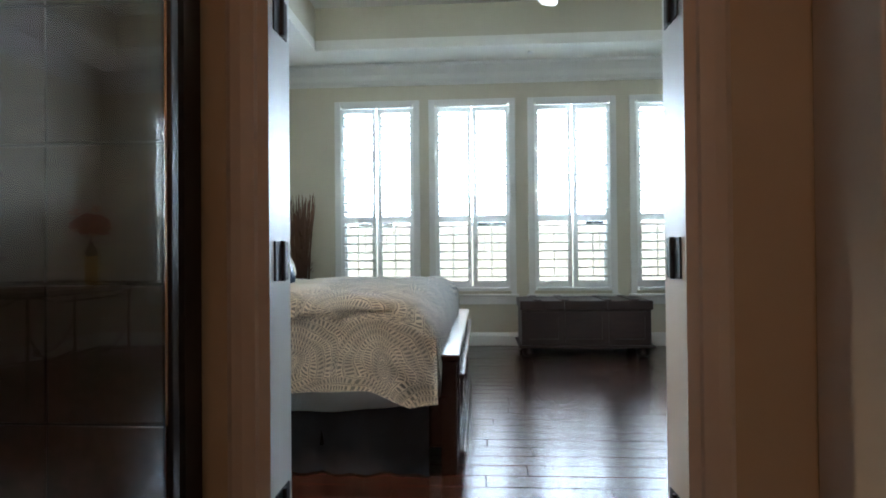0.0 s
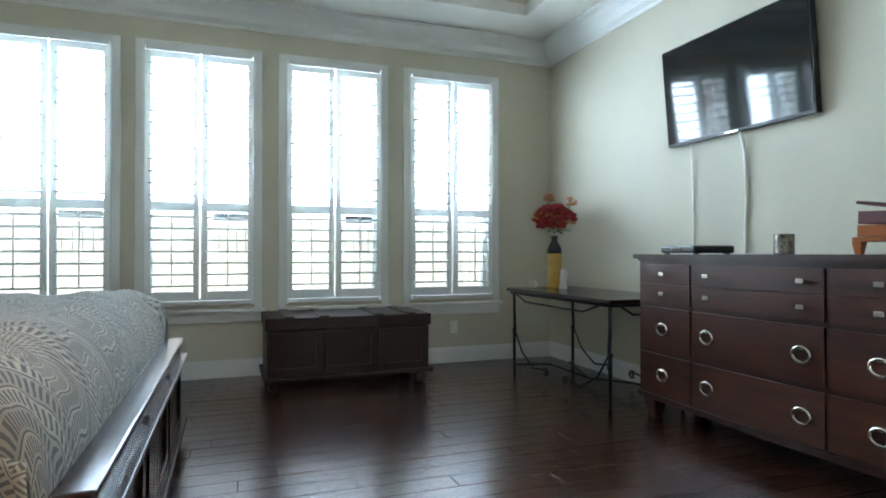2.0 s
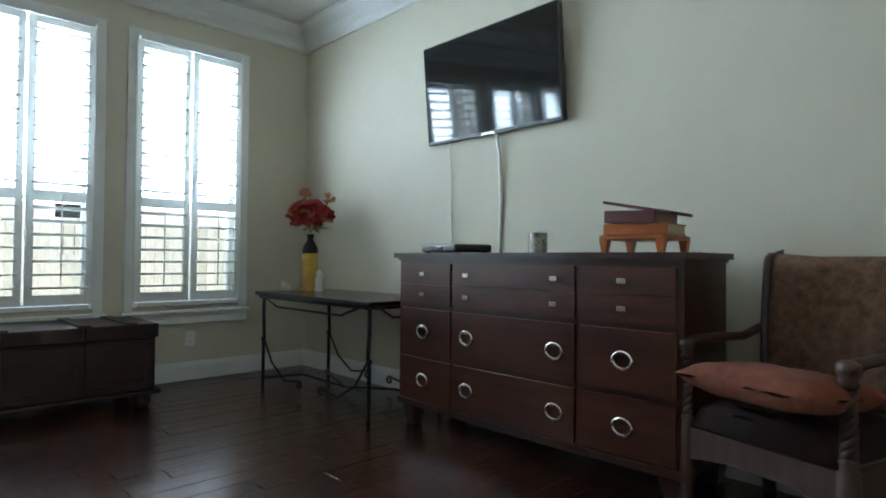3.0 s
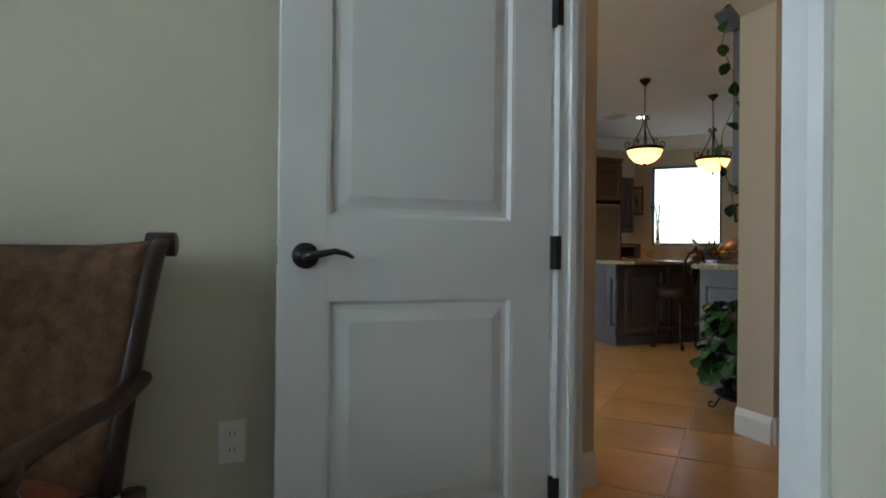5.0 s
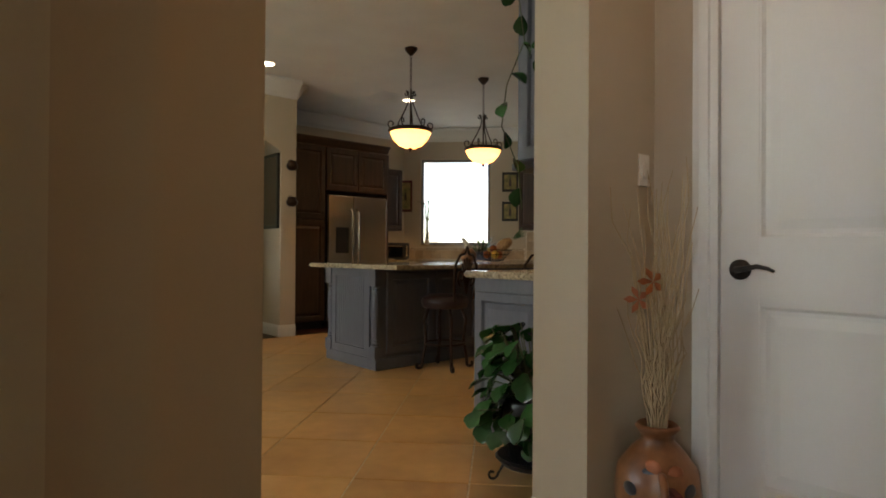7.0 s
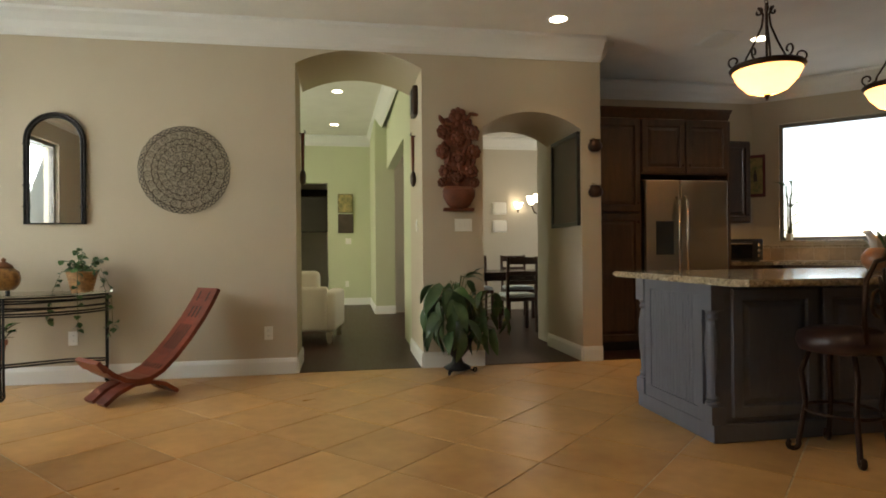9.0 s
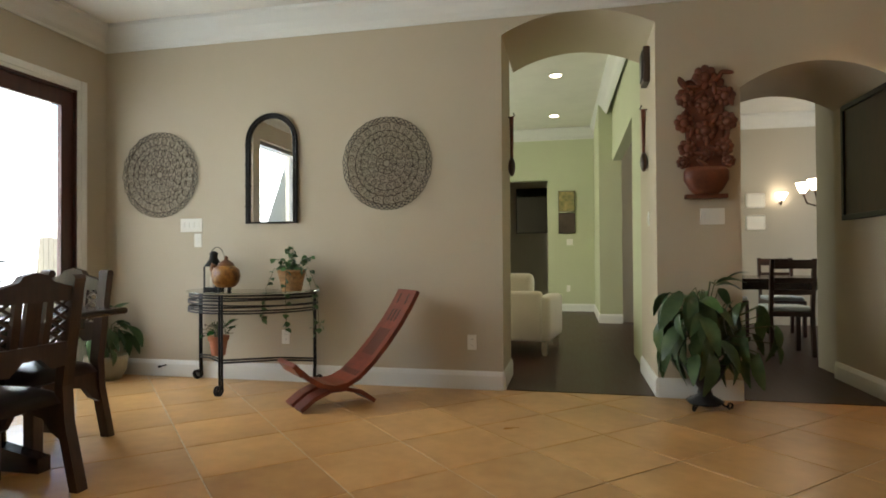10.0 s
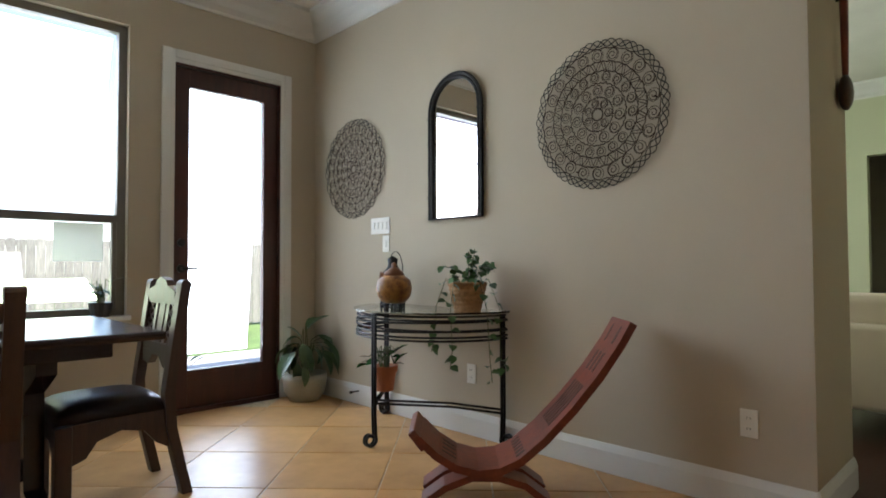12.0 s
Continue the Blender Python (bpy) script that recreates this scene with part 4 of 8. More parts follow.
# ---- dresser ----
def ring_pull(w):
    bm = bmesh.new()
    tube(bm, [(0, w * math.cos(a), 0.034 * math.sin(a)) for a in (i * math.pi / 10 for i in range(20))], 0.008, 8, loop=True)
    return bm


dresser = thing("dresser", "cherry bow-front dresser with nine drawers and nickel pulls", "dresser", m=pose(2.85, 3.872, 0))
DW, DD = 0.852, 0.40


def bow(y):
    return -0.025 * (1 - (y / DW) ** 2)


def bowed(bm, y0, y1, z0, z1, off, depth, n=8):
    ys = [y0 + (y1 - y0) * i / n for i in range(n + 1)]
    poly = [(bow(y) - off, y) for y in ys] + [(bow(y) - off + depth, y) for y in reversed(ys)]
    return prism(bm, poly, "z", z0, z1)


bm = bmesh.new()
n = 16
ys = [-DW + 0.01 + (2 * DW - 0.02) * i / n for i in range(n + 1)]
prism(bm, [(bow(y), y) for y in ys] + [(DD, DW - 0.01), (DD, -DW + 0.01)], "z", 0.155, 0.945)
part("body", bm, M_CHERRYD, dresser)
for z0, z1, o in ((0.945, 0.958, 0.01), (0.958, 0.985, 0.03)):
    bm = bmesh.new()
    ys = [-DW - o + 0.01 + (2 * DW + 2 * o - 0.02) * i / n for i in range(n + 1)]
    prism(bm, [(bow(y) - o, y) for y in ys] + [(DD + 0.005, DW + o - 0.01), (DD + 0.005, -DW - o + 0.01)], "z", z0, z1)
    part("top", bm, M_CHERRYD, dresser)
bm = bmesh.new()
ys = [-DW + 2 * DW * i / n for i in range(n + 1)]
prism(bm, [(bow(y) - 0.012, y) for y in ys] + [(DD, DW), (DD, -DW)], "z", 0.125, 0.157)
part("base_moulding", bm, M_CHERRYD, dresser)
COLS = ((-0.815, -0.395), (-0.375, 0.375), (0.395, 0.815))
for c0, c1 in COLS:
    for z0, z1, kind in ((0.70, 0.925, 0), (0.425, 0.675, 1), (0.168, 0.40, 1)):
        bm = bmesh.new()
        if kind == 0:
            bowed(bm, c0, c1, z0, (z0 + z1) / 2 - 0.002, 0.012, 0.02)
            bowed(bm, c0, c1, (z0 + z1) / 2 + 0.002, z1, 0.012, 0.02)
        else:
            bowed(bm, c0, c1, z0, z1, 0.012, 0.02)
        dr = part("drawer", bm, M_CHERRY, dresser, "cherry veneer drawer front")
        mids = [(c0 + c1) / 2] if c1 - c0 < 0.5 else [c0 + 0.095, c1 - 0.115]
        for yc in mids:
            if kind == 0:
                for zc in (z0 + 0.056, z1 - 0.056):
                    bm = bmesh.new()
                    tube(bm, [(bow(yc) - 0.012, yc, zc), (bow(yc) - 0.028, yc, zc)], 0.006, 6)
                    box(bm, bow(yc) - 0.036, bow(yc) - 0.026, yc - 0.02, yc + 0.02, zc - 0.012, zc + 0.012, 0.003)
                    part("knob", bm, M_NICKEL, dr, "square satin nickel knob")
            else:
                zc = (z0 + z1) / 2
                bm = moved(ring_pull(0.042), pose(bow(yc) - 0.024, yc, zc))
                box(bm, bow(yc) - 0.03, bow(yc) - 0.012, yc - 0.012, yc + 0.012, zc + 0.022, zc + 0.036)
                part("ring_pull", bm, M_NICKEL, dr, "oval satin nickel ring pull", False)
for c in (-0.385, 0.385):
    bm = bmesh.new()
    bowed(bm, c - 0.008, c + 0.008, 0.15, 0.93, 0.004, 0.01, 1)
    part("divider", bm, M_CHERRYD, dresser)
for y in (-0.78, 0.78):
    for x in (0.06, 0.42):
        bm = bmesh.new()
        skin(bm, [[bm.verts.new((x + a * s, y + b * s, z)) for a, b in ((-1, -1), (1, -1), (1, 1), (-1, 1))] for z, s in ((0, 0.028), (0.126, 0.05))])
        part("foot", bm, M_CHERRYD, dresser)

stb = thing("media_box", "flat black media box lying on the dresser", "media box", m=pose(2.97, 4.38, 0.985, 0, 0, -12))
part("case", boxed(-0.12, 0.12, -0.18, 0.18, 0.006, 0.048, 0.012), M_BLACK, stb)
for x in (-0.09, 0.09):
    for y in (-0.15, 0.15):
        part("foot", boxed(x - 0.012, x + 0.012, y - 0.012, y + 0.012, 0, 0.008), M_BLACK, stb)
part("display", boxed(-0.1225, -0.119, -0.06, 0.06, 0.018, 0.034), M_SCREEN, stb)
cup = thing("candle_cup", "mosaic silver candle cup on the dresser", "candle holder", m=pose(2.92, 3.77, 0.985))
bm = bmesh.new()
lathe(bm, [(0.040, 0), (0.044, 0.004), (0.044, 0.094), (0.040, 0.096), (0.039, 0.02), (0.0, 0.018)], seg=24)
part("cup", bm, material("silver_mosaic", (0.55, 0.50, 0.42), 0.25, 0.7, dark=(0.05, 0.05, 0.05), scale=55, fine=110, bump=0.5), cup)
bm = bmesh.new()
lathe(bm, [(0.036, 0.019), (0.036, 0.06), (0.0, 0.06)], seg=16)
part("candle", bm, M_CREAM, cup)

# book stand with two books
stand = thing("book_stand", "orange lacquered wooden book stand on the dresser", "book stand", m=pose(2.93, 3.235, 0.985, 0, 0, 4) @ Matrix.Diagonal((1, 0.9, 1, 1)))
part("board", boxed(-0.13, 0.15, -0.15, 0.15, 0.05, 0.068, 0.004), M_ORANGE, stand)
for y in (-0.13, 0.13):
    for x in (-0.11, 0.13):
        bm = bmesh.new()
        skin(bm, [[bm.verts.new((x + a * s, y + b * s, z)) for a, b in ((-1, -1), (1, -1), (1, 1), (-1, 1))] for z, s in ((0, 0.012), (0.05, 0.02))])
        part("leg", bm, M_ORANGE, stand)


def book(label, m, w, d, h, cover):
    b = thing("book", label, "book", "books on the stand", m)
    part("page_block", boxed(-w / 2 + 0.006, w / 2 - 0.004, -d / 2 + 0.006, d / 2 - 0.006, 0.005, h - 0.005), M_PAPER, b, "cream page block")
    bm = bmesh.new()
    box(bm, -w / 2, w / 2, -d / 2, d / 2, 0, 0.005, 0.001)
    box(bm, -w / 2, w / 2, -d / 2, d / 2, h - 0.005, h, 0.001)
    box(bm, -w / 2 - 0.004, -w / 2 + 0.004, -d / 2, d / 2, 0, h, 0.002)
    part("cover", bm, cover, b)
    return b


book("orange leather-bound book lying on the stand", pose(2.93, 3.23, 1.055, 0, 0, 6), 0.22, 0.26, 0.045, M_ORANGE)
book("maroon cloth-bound book on top of another", pose(2.92, 3.24, 1.102, 2, 0, 0), 0.21, 0.22, 0.05, M_BOOK)
book("thin maroon book propped at a slant", pose(2.93, 3.22, 1.158, 11, 0, 4), 0.22, 0.29, 0.012, M_BOOK)

# ---- television ----
tv = thing("television", "wall-mounted flat black television tilted downwards", "television", m=pose(3.318, 4.465, 2.045, 0, -5, 0))
part("bezel", boxed(-0.02, 0.025, -0.548, 0.548, -0.325, 0.325, 0.004), M_BLACK, tv)
part("screen", boxed(-0.0235, -0.0195, -0.538, 0.538, -0.305, 0.315), M_SCREEN, tv, "glossy dark screen")
part("chin", boxed(-0.025, -0.021, -0.05, 0.05, -0.323, -0.312), M_NICKEL, tv)
part("bracket", boxed(0.025, 0.06, -0.2, 0.2, -0.15, 0.15, 0.004), M_BLACK, tv)
bm = bmesh.new()
tube(bm, [(3.335, 4.42, 1.745), (3.352, 4.42, 1.70), (3.37, 4.41, 1.6), (3.374, 4.40, 1.3), (3.372, 4.41, 1.1), (3.36, 4.39, 0.995)], 0.010, 8)
tagged(part("tv_cable", bm, M_PLATE, None, "", True), "pale cable sleeve hanging from the television", "cable")
bm = bmesh.new()
tube(bm, [(3.36, 4.84, 1.74), (3.376, 4.84, 1.4), (3.376, 4.83, 1.0), (3.37, 4.83, 0.99)], 0.004, 6)
tagged(part("tv_cable", bm, M_PLATE, None, "", True), "thin pale wire running down the wall", "cable")


def plate(m, label, gangs=1, outlet=True, h=0.115):
    p = thing("wall_plate", label, "outlet" if outlet else "light switch", m=m)
    w = 0.07 + 0.046 * (gangs - 1)
    part("cover", boxed(-w / 2, w / 2, -0.006, 0, -h / 2, h / 2, 0.002), M_PLATE, p)
    for g in range(gangs):
        x = (g - (gangs - 1) / 2) * 0.046
        if outlet:
            for z in (-0.022, 0.022):
                part("socket", boxed(x - 0.015, x + 0.015, -0.0085, -0.006, z - 0.013, z + 0.013, 0.001), M_PLATE, p)
                bm = bmesh.new()
                for dx in (-0.006, 0.006):
                    box(bm, x + dx - 0.0012, x + dx + 0.0012, -0.0092, -0.0086, z - 0.004, z + 0.006)
                part("slot", bm, M_BLACK, p)
        else:
            part("rocker", boxed(x - 0.011, x + 0.011, -0.012, -0.006, -0.026, 0.026, 0.003), M_PLATE, p)
    return p


plate(pose(2.385, BY1, 0.32), "white wall outlet beside the chest")
plate(pose(BX1, 2.16, 0.45, 0, 0, -90), "white wall outlet near the open door")
plate(pose(BX1, 4.72, 0.48, 0, 0, -90), "white wall outlet behind the console")

# ---- wrought-iron console in the corner ----
con = thing("console_table", "dark stone-topped console with wrought-iron legs", "console table", m=pose(3.015, 5.52, 0) @ Matrix.Diagonal((0.92, 1.17, 1, 1)))
part("top", boxed(-0.36, 0.36, -0.62, 0.62, 0.672, 0.70, 0.005), M_ESPRESSO, con, "dark polished slab top")
bm = bmesh.new()
tube(bm, [(-0.33, -0.59, 0.66), (-0.33, 0.59, 0.66), (0.33, 0.59, 0.66), (0.33, -0.59, 0.66)], 0.011, 6, loop=True)
tube(bm, [(-0.34, -0.50, 0.655), (-0.34, -0.35, 0.60), (-0.34, 0.35, 0.60), (-0.34, 0.50, 0.655)], 0.008, 6)
tube(bm, [(-0.25, -0.60, 0.655), (-0.15, -0.60, 0.60), (0.15, -0.60, 0.60), (0.25, -0.60, 0.655)], 0.008, 6)
part("apron", bm, M_IRON, con, "", True)
for x in (-0.31, 0.31):
    for y in (-0.57, 0.57):
        s = -1 if y < 0 else 1
        bm = bmesh.new()
        tube(bm, [(x, y, 0.66), (x, y, 0.5), (x, y - s * 0.01, 0.36), (x, y, 0.33), (x, y, 0.0)], 0.013, 8)
        ball(bm, (x, y, 0.345), 0.02, u=8, v=6)
        part("leg", bm, M_IRON, con, "", True)
        bm = bmesh.new()
        tube(bm, [(x, y, 0.36), (x, y - s * 0.12, 0.18), (x, y - s * 0.28, 0.08), (x, y - s * 0.42, 0.10)] + [(x, y - s * (0.45 + p), 0.10 + q) for p, q in spiral(0, -0.02, 0.03, 0.008, 90, -300, 10)], 0.008, 6)
        part("scroll", bm, M_IRON, con, "", True)
bm = bmesh.new()
tube(bm, [(-0.31, 0.57, 0.05), (-0.1, 0.35, 0.09), (0.0, 0.0, 0.05), (0.1, -0.35, 0.09), (0.31, -0.57, 0.05)], 0.009, 6)
tube(bm, [(0.31, 0.57, 0.05), (0.1, 0.35, 0.09), (0.0, 0.0, 0.05), (-0.1, -0.35, 0.09), (-0.31, -0.57, 0.05)], 0.009, 6)
part("stretcher", bm, M_IRON, con, "", True)

vase = thing("vase", "tall ochre vase with dark neck on the console", "vase", m=pose(3.09, 6.14, 0.70))
bm = bmesh.new()
lathe(bm, [(0.06, 0.012), (0.062, 0.02), (0.062, 0.29)], seg=24)
part("body", bm, M_OCHRE, vase, "textured ochre body", True)
bm = bmesh.new()
lathe(bm, [(0.062, 0.29), (0.06, 0.33), (0.04, 0.37), (0.022, 0.40), (0.03, 0.44), (0.024, 0.44), (0.015, 0.4)], seg=24)
part("neck", bm, M_BLACK, vase, "dark flared neck", True)
part("foot", boxed(-0.07, 0.07, -0.07, 0.07, 0, 0.012, 0.004), M_OCHRE, vase)
flw = thing("flower_bouquet", "red silk flowers with peach buds in the vase", "flowers", m=pose(3.09, 6.14, 1.11))


def blossom(seed, r):
    """A rosette of cupped petals."""
    g = random.Random(seed)
    bm = bmesh.new()
    for k in range(14):
        a, e = g.uniform(0, 6.28), g.uniform(-0.2, 1.3)
        d = Vector((math.cos(a) * math.cos(e), math.sin(a) * math.cos(e), math.sin(e)))
        u = d.orthogonal().normalized()
        v = d.cross(u)
        c = d * r * 0.35
        vs = [bm.verts.new(c + p) for p in (u * r * 0.3, d * r * 0.7 + v * r * 0.35, d * r + u * r * 0.05, d * r * 0.7 - v * r * 0.35)]
        mid = bm.verts.new(c + d * r * 0.45 - u * r * 0.18)
        for q in range(4):
            bm.faces.new((vs[q], vs[(q + 1) % 4], mid))
    return bm


rg = random.Random(11)
for i in range(26):
    a, e = rg.uniform(0, 6.28), rg.uniform(-0.35, 1.4)
    rr = 0.13
    ob = part("blossom", blossom(i, 0.062), M_RED if i % 5 else M_PEACH, flw)
    ob.location = (rr * math.cos(a) * math.cos(e), rr * math.sin(a) * math.cos(e), 0.14 + 0.10 * math.sin(e))
for i, (x, y, z) in enumerate(((0.10, -0.10, 0.30), (-0.02, 0.06, 0.34))):
    bm = bmesh.new()
    tube(bm, [(0, 0, 0.05), (x * 0.6, y * 0.6, z * 0.6), (x, y, z)], 0.004, 5)
    part("stem", bm, M_STEM, flw)
    ob = part("bud", blossom(90 + i, 0.05), M_PEACH, flw)
    ob.location = (x, y, z)
for i in range(16):
    a = rg.uniform(0, 6.28)
    bm = bmesh.new()
    d = Vector((math.cos(a), math.sin(a), rg.uniform(-0.3, 0.2))).normalized()
    s = Vector((-d.y, d.x, 0)).normalized() * 0.02
    p = [Vector((0, 0, 0.10)) + d * t for t in (0.06, 0.13, 0.20)]
    vs = [bm.verts.new(q) for q in (p[0], p[1] + s, p[2], p[1] - s)]
    bm.faces.new(vs)
    bmesh.ops.solidify(bm, geom=bm.faces[:], thickness=0.001)
    part("leaf", bm, M_LEAF, flw)
fig = thing("figurine", "small white embracing-figure ornament on the console", "figurine", m=pose(3.04, 5.92, 0.70))
bm = bmesh.new()
lathe(bm, [(0.032, 0), (0.034, 0.01), (0.026, 0.05), (0.03, 0.09), (0.02, 0.12), (0.024, 0.14), (0.018, 0.16), (0.0, 0.166)], seg=12)
tube(bm, [(0.03, 0, 0.10), (0.045, 0.01, 0.12), (0.02, 0.01, 0.14)], 0.01, 6)
part("body", bm, M_WHITESTONE, fig, "", True)
fig2 = thing("bird_ornament", "pair of small white ceramic birds on the console", "ornament", m=pose(2.88, 6.14, 0.70))
for dy in (-0.03, 0.03):
    bm = bmesh.new()
    ball(bm, (0, dy, 0.03), 0.028, 0.02, 0.03, 10, 6)
    ball(bm, (-0.012, dy, 0.062), 0.013, u=8, v=6)
    part("bird", bm, M_WHITESTONE, fig2, "", True)

# ---- armchair ----
arm = thing("armchair", "carved wooden armchair with brocade back and cracked leather seat", "armchair", m=pose(3.013, 2.69, 0, 0, 0, -16) @ Matrix.Diagonal((0.80, 0.98, 0.975, 1)))
# local: the seat faces -x


def twisted(x, y, z0, z1, r, turns):
    """Barley-twist post: three strands wound round one another."""
    bm = bmesh.new()
    for k in range(3):
        a0 = k * 2.0944
        tube(bm, [(x + r * 0.5 * math.cos(a0 + turns * 6.283 * i / 24), y + r * 0.5 * math.sin(a0 + turns * 6.283 * i / 24), z0 + (z1 - z0) * i / 24) for i in range(25)], r * 0.56, 6)
    return bm


for y in (-0.29, 0.29):
    bm = bmesh.new()
    lathe(bm, [(0.026, 0), (0.03, 0.06), (0.022, 0.10), (0.034, 0.15), (0.034, 0.345), (0.024, 0.36), (0.031, 0.375), (0.022, 0.39)], (-0.29, y, 0), 14)
    leg = part("front_leg", bm, M_OAKD, arm, "turned front leg", True)
    part("twisted_post", twisted(-0.29, y, 0.385, 0.60, 0.026, 2.5), M_OAKD, leg, "barley-twist arm post", True)
    bm = bmesh.new()
    lathe(bm, [(0.024, 0.595), (0.034, 0.61), (0.026, 0.625), (0.036, 0.645), (0.036, 0.668), (0.02, 0.68)], (-0.29, y, 0), 14)
    part("post_cap", bm, M_OAKD, leg, "", True)
    bm = bmesh.new()
    tube(bm, [(0.33, y, 0), (0.28, y, 0.25), (0.25, y, 0.45)], 0.028, 8)
    part("back_leg", bm, M_OAKD, arm, "", True)
    bm = bmesh.new()
    rows = []
    for x, z, w in ((-0.32, 0.655, 0.028), (-0.22, 0.668, 0.03), (-0.05, 0.672, 0.026), (0.12, 0.668, 0.024), (0.27, 0.70, 0.026)):
        rows.append(ring(bm, (x, y * 1.02, z), Vector((0, 1, 0)), Vector((0, 0, 1)), w, 0.018, 10))
    skin(bm, rows)
    part("arm_rest", bm, M_OAKD, arm, "", True)
    part("side_rail", boxed(-0.28, 0.26, y - 0.015, y + 0.015, 0.24, 0.345, 0.004), M_OAKD, arm)
bm = bmesh.new()
prism(bm, [(-0.275, 0.345), (-0.275, 0.22), (-0.20, 0.235), (-0.10, 0.25), (0.10, 0.25), (0.20, 0.235), (0.275, 0.22), (0.275, 0.345)], "x", -0.31, -0.275)
part("front_rail", bm, M_OAKD, arm)


def seat_height(u, v):
    return 0.35 + 0.125 * max(0.0, (1 - abs(u) ** 5) * (1 - abs(v) ** 5)) ** 0.45 - 0.012 * (1 - u * u) * (1 - v * v)


bm = bmesh.new()
skin(bm, [[bm.verts.new((0.285 * (2 * i / 18 - 1) - 0.03, 0.272 * (2 * j / 18 - 1), seat_height(2 * i / 18 - 1, 2 * j / 18 - 1))) for j in range(19)] for i in range(19)], False, False)
bmesh.ops.solidify(bm, geom=bm.faces[:], thickness=0.02)
seat = part("seat", bm, M_LEATHER, arm, "dark cracked leather seat", True)
rg = random.Random(23)
bm = bmesh.new()
for k in range(26):
    u, v = -0.83 + rg.uniform(-0.10, 0.13), 0.10 + rg.uniform(-0.20, 0.20)
    c = Vector((0.285 * u - 0.03, 0.272 * v, seat_height(u, v) + 0.001))
    n = rg.randint(5, 7)
    r0 = rg.uniform(0.006, 0.017)
    bm.faces.new([bm.verts.new(c + Vector((r0 * rg.uniform(0.5, 1.1) * math.cos(6.283 * q / n), r0 * rg.uniform(0.8, 1.8) * math.sin(6.283 * q / n), 0.0015))) for q in range(n)])
bmesh.ops.solidify(bm, geom=bm.faces[:], thickness=0.003)
part("torn_patch", bm, M_TWIG, seat, "pale lining where the leather has torn")


def back_at(t):
    """Depth, height and half width of the back at t from seat to scroll."""
    return 0.235 + 0.13 * t ** 1.5 + 0.03 * max(0.0, t - 0.9) * 10 * (t - 0.9) * 10, 0.45 + 0.585 * t - 0.02 * max(0.0, t - 0.92) * 12, 0.235 + 0.055 * t


bm = bmesh.new()
rows = []
for i in range(21):
    t = i / 20
    x, z, w = back_at(t)
    dip = -0.022 * t ** 3
    rows.append([bm.verts.new((x - 0.045 * (1 - (v * v) * 0.5) * (1 - 0.5 * t), v * w, z + dip * (1 - v * v))) for v in (j / 6 - 1 for j in range(13))]
                + [bm.verts.new((x + 0.03, v * w, z + dip * (1 - v * v) - 0.004)) for v in (1 - j / 6 for j in range(13))])
skin(bm, rows)
part("backrest", bm, M_BROCADE2, arm, "brown brocade upholstered back", True)
for s in (-1, 1):
    bm = bmesh.new()
    rows = []
    for i in range(21):
        x, z, w = back_at(i / 20)
        rows.append(ring(bm, (x, s * (w + 0.012), z), Vector((1, 0, 0)), Vector((0, 1, 0)), 0.042, 0.020, 10))
    skin(bm, rows)
    part("side_roll", bm, M_LEATHER, arm, "dark leather side roll", True)
    bm = bmesh.new()
    x, z, w = back_at(1.0)
    tube(bm, [(x + 0.012, s * (w - 0.03), z - 0.012), (x + 0.012, s * (w + 0.034), z - 0.012)], 0.030, 14)
    part("scroll_end", bm, M_LEATHER, arm, "", True)
cush = pillow("seat_cushion", "rust brocade cushion lying on the armchair", M_BROCADE, 0.47, 0.40, 0.11, pose(2.935, 2.625, 0.535, -85, 0, 74))
cush["group"] = "loose cushions"

# ---- ceiling fan ----
fan = thing("ceiling_fan", "white five-blade ceiling fan hanging in the tray", "ceiling fan", m=pose(0.77, 4.27, 0))
bm = bmesh.new()
tube(bm, [(0, 0, 3.42), (0, 0, 2.98)], 0.014, 8)
part("rod", bm, M_WHITE, fan)
bm = bmesh.new()
lathe(bm, [(0.03, 2.99), (0.10, 2.96), (0.12, 2.90), (0.10, 2.84), (0.07, 2.80), (0.09, 2.76), (0.05, 2.70), (0.0, 2.69)], seg=24)
part("motor", bm, M_WHITE, fan, "", True)
for k in range(5):
    bm = bmesh.new()
    poly = [(0.16, -0.05), (0.62, -0.075), (0.68, -0.05), (0.69, 0.0), (0.68, 0.05), (0.62, 0.075), (0.16, 0.05)]
    prism(bm, poly, "z", -0.004, 0.004)
    moved(bm, pose(0, 0, 2.87, 0, 0, 72 * k + 82) @ pose(0, 0, 0, 12, 0, 0))
    part("blade", bm, M_WHITE, fan)
bm = bmesh.new()
lathe(bm, [(0.0, 2.992), (0.03, 2.99), (0.03, 2.999)], (0.85, 6.35, 0), 12)
tagged(part("sprinkler_cap", bm, M_WHITE), "small white round ceiling cap", "cap")

# ---- great room: patio door, windows, garden ----
casing("door_trim", PDX0, PDX1, 2.43, GY1, -1, w=0.085)
pd = tagged(new("patio_door"), "dark mahogany patio door with one long glass pane", "door", kind="structure")
bm = bmesh.new()
py0, py1 = GY1 + 0.03, GY1 + 0.075
box(bm, PDX0 + 0.01, PDX0 + 0.115, py0, py1, 0.03, 2.41, 0.003)
box(bm, PDX1 - 0.125, PDX1 - 0.01, py0, py1, 0.03, 2.41, 0.003)
box(bm, PDX0 + 0.115, PDX1 - 0.125, py0, py1, 0.03, 0.29)
box(bm, PDX0 + 0.115, PDX1 - 0.125, py0, py1, 2.28, 2.41)
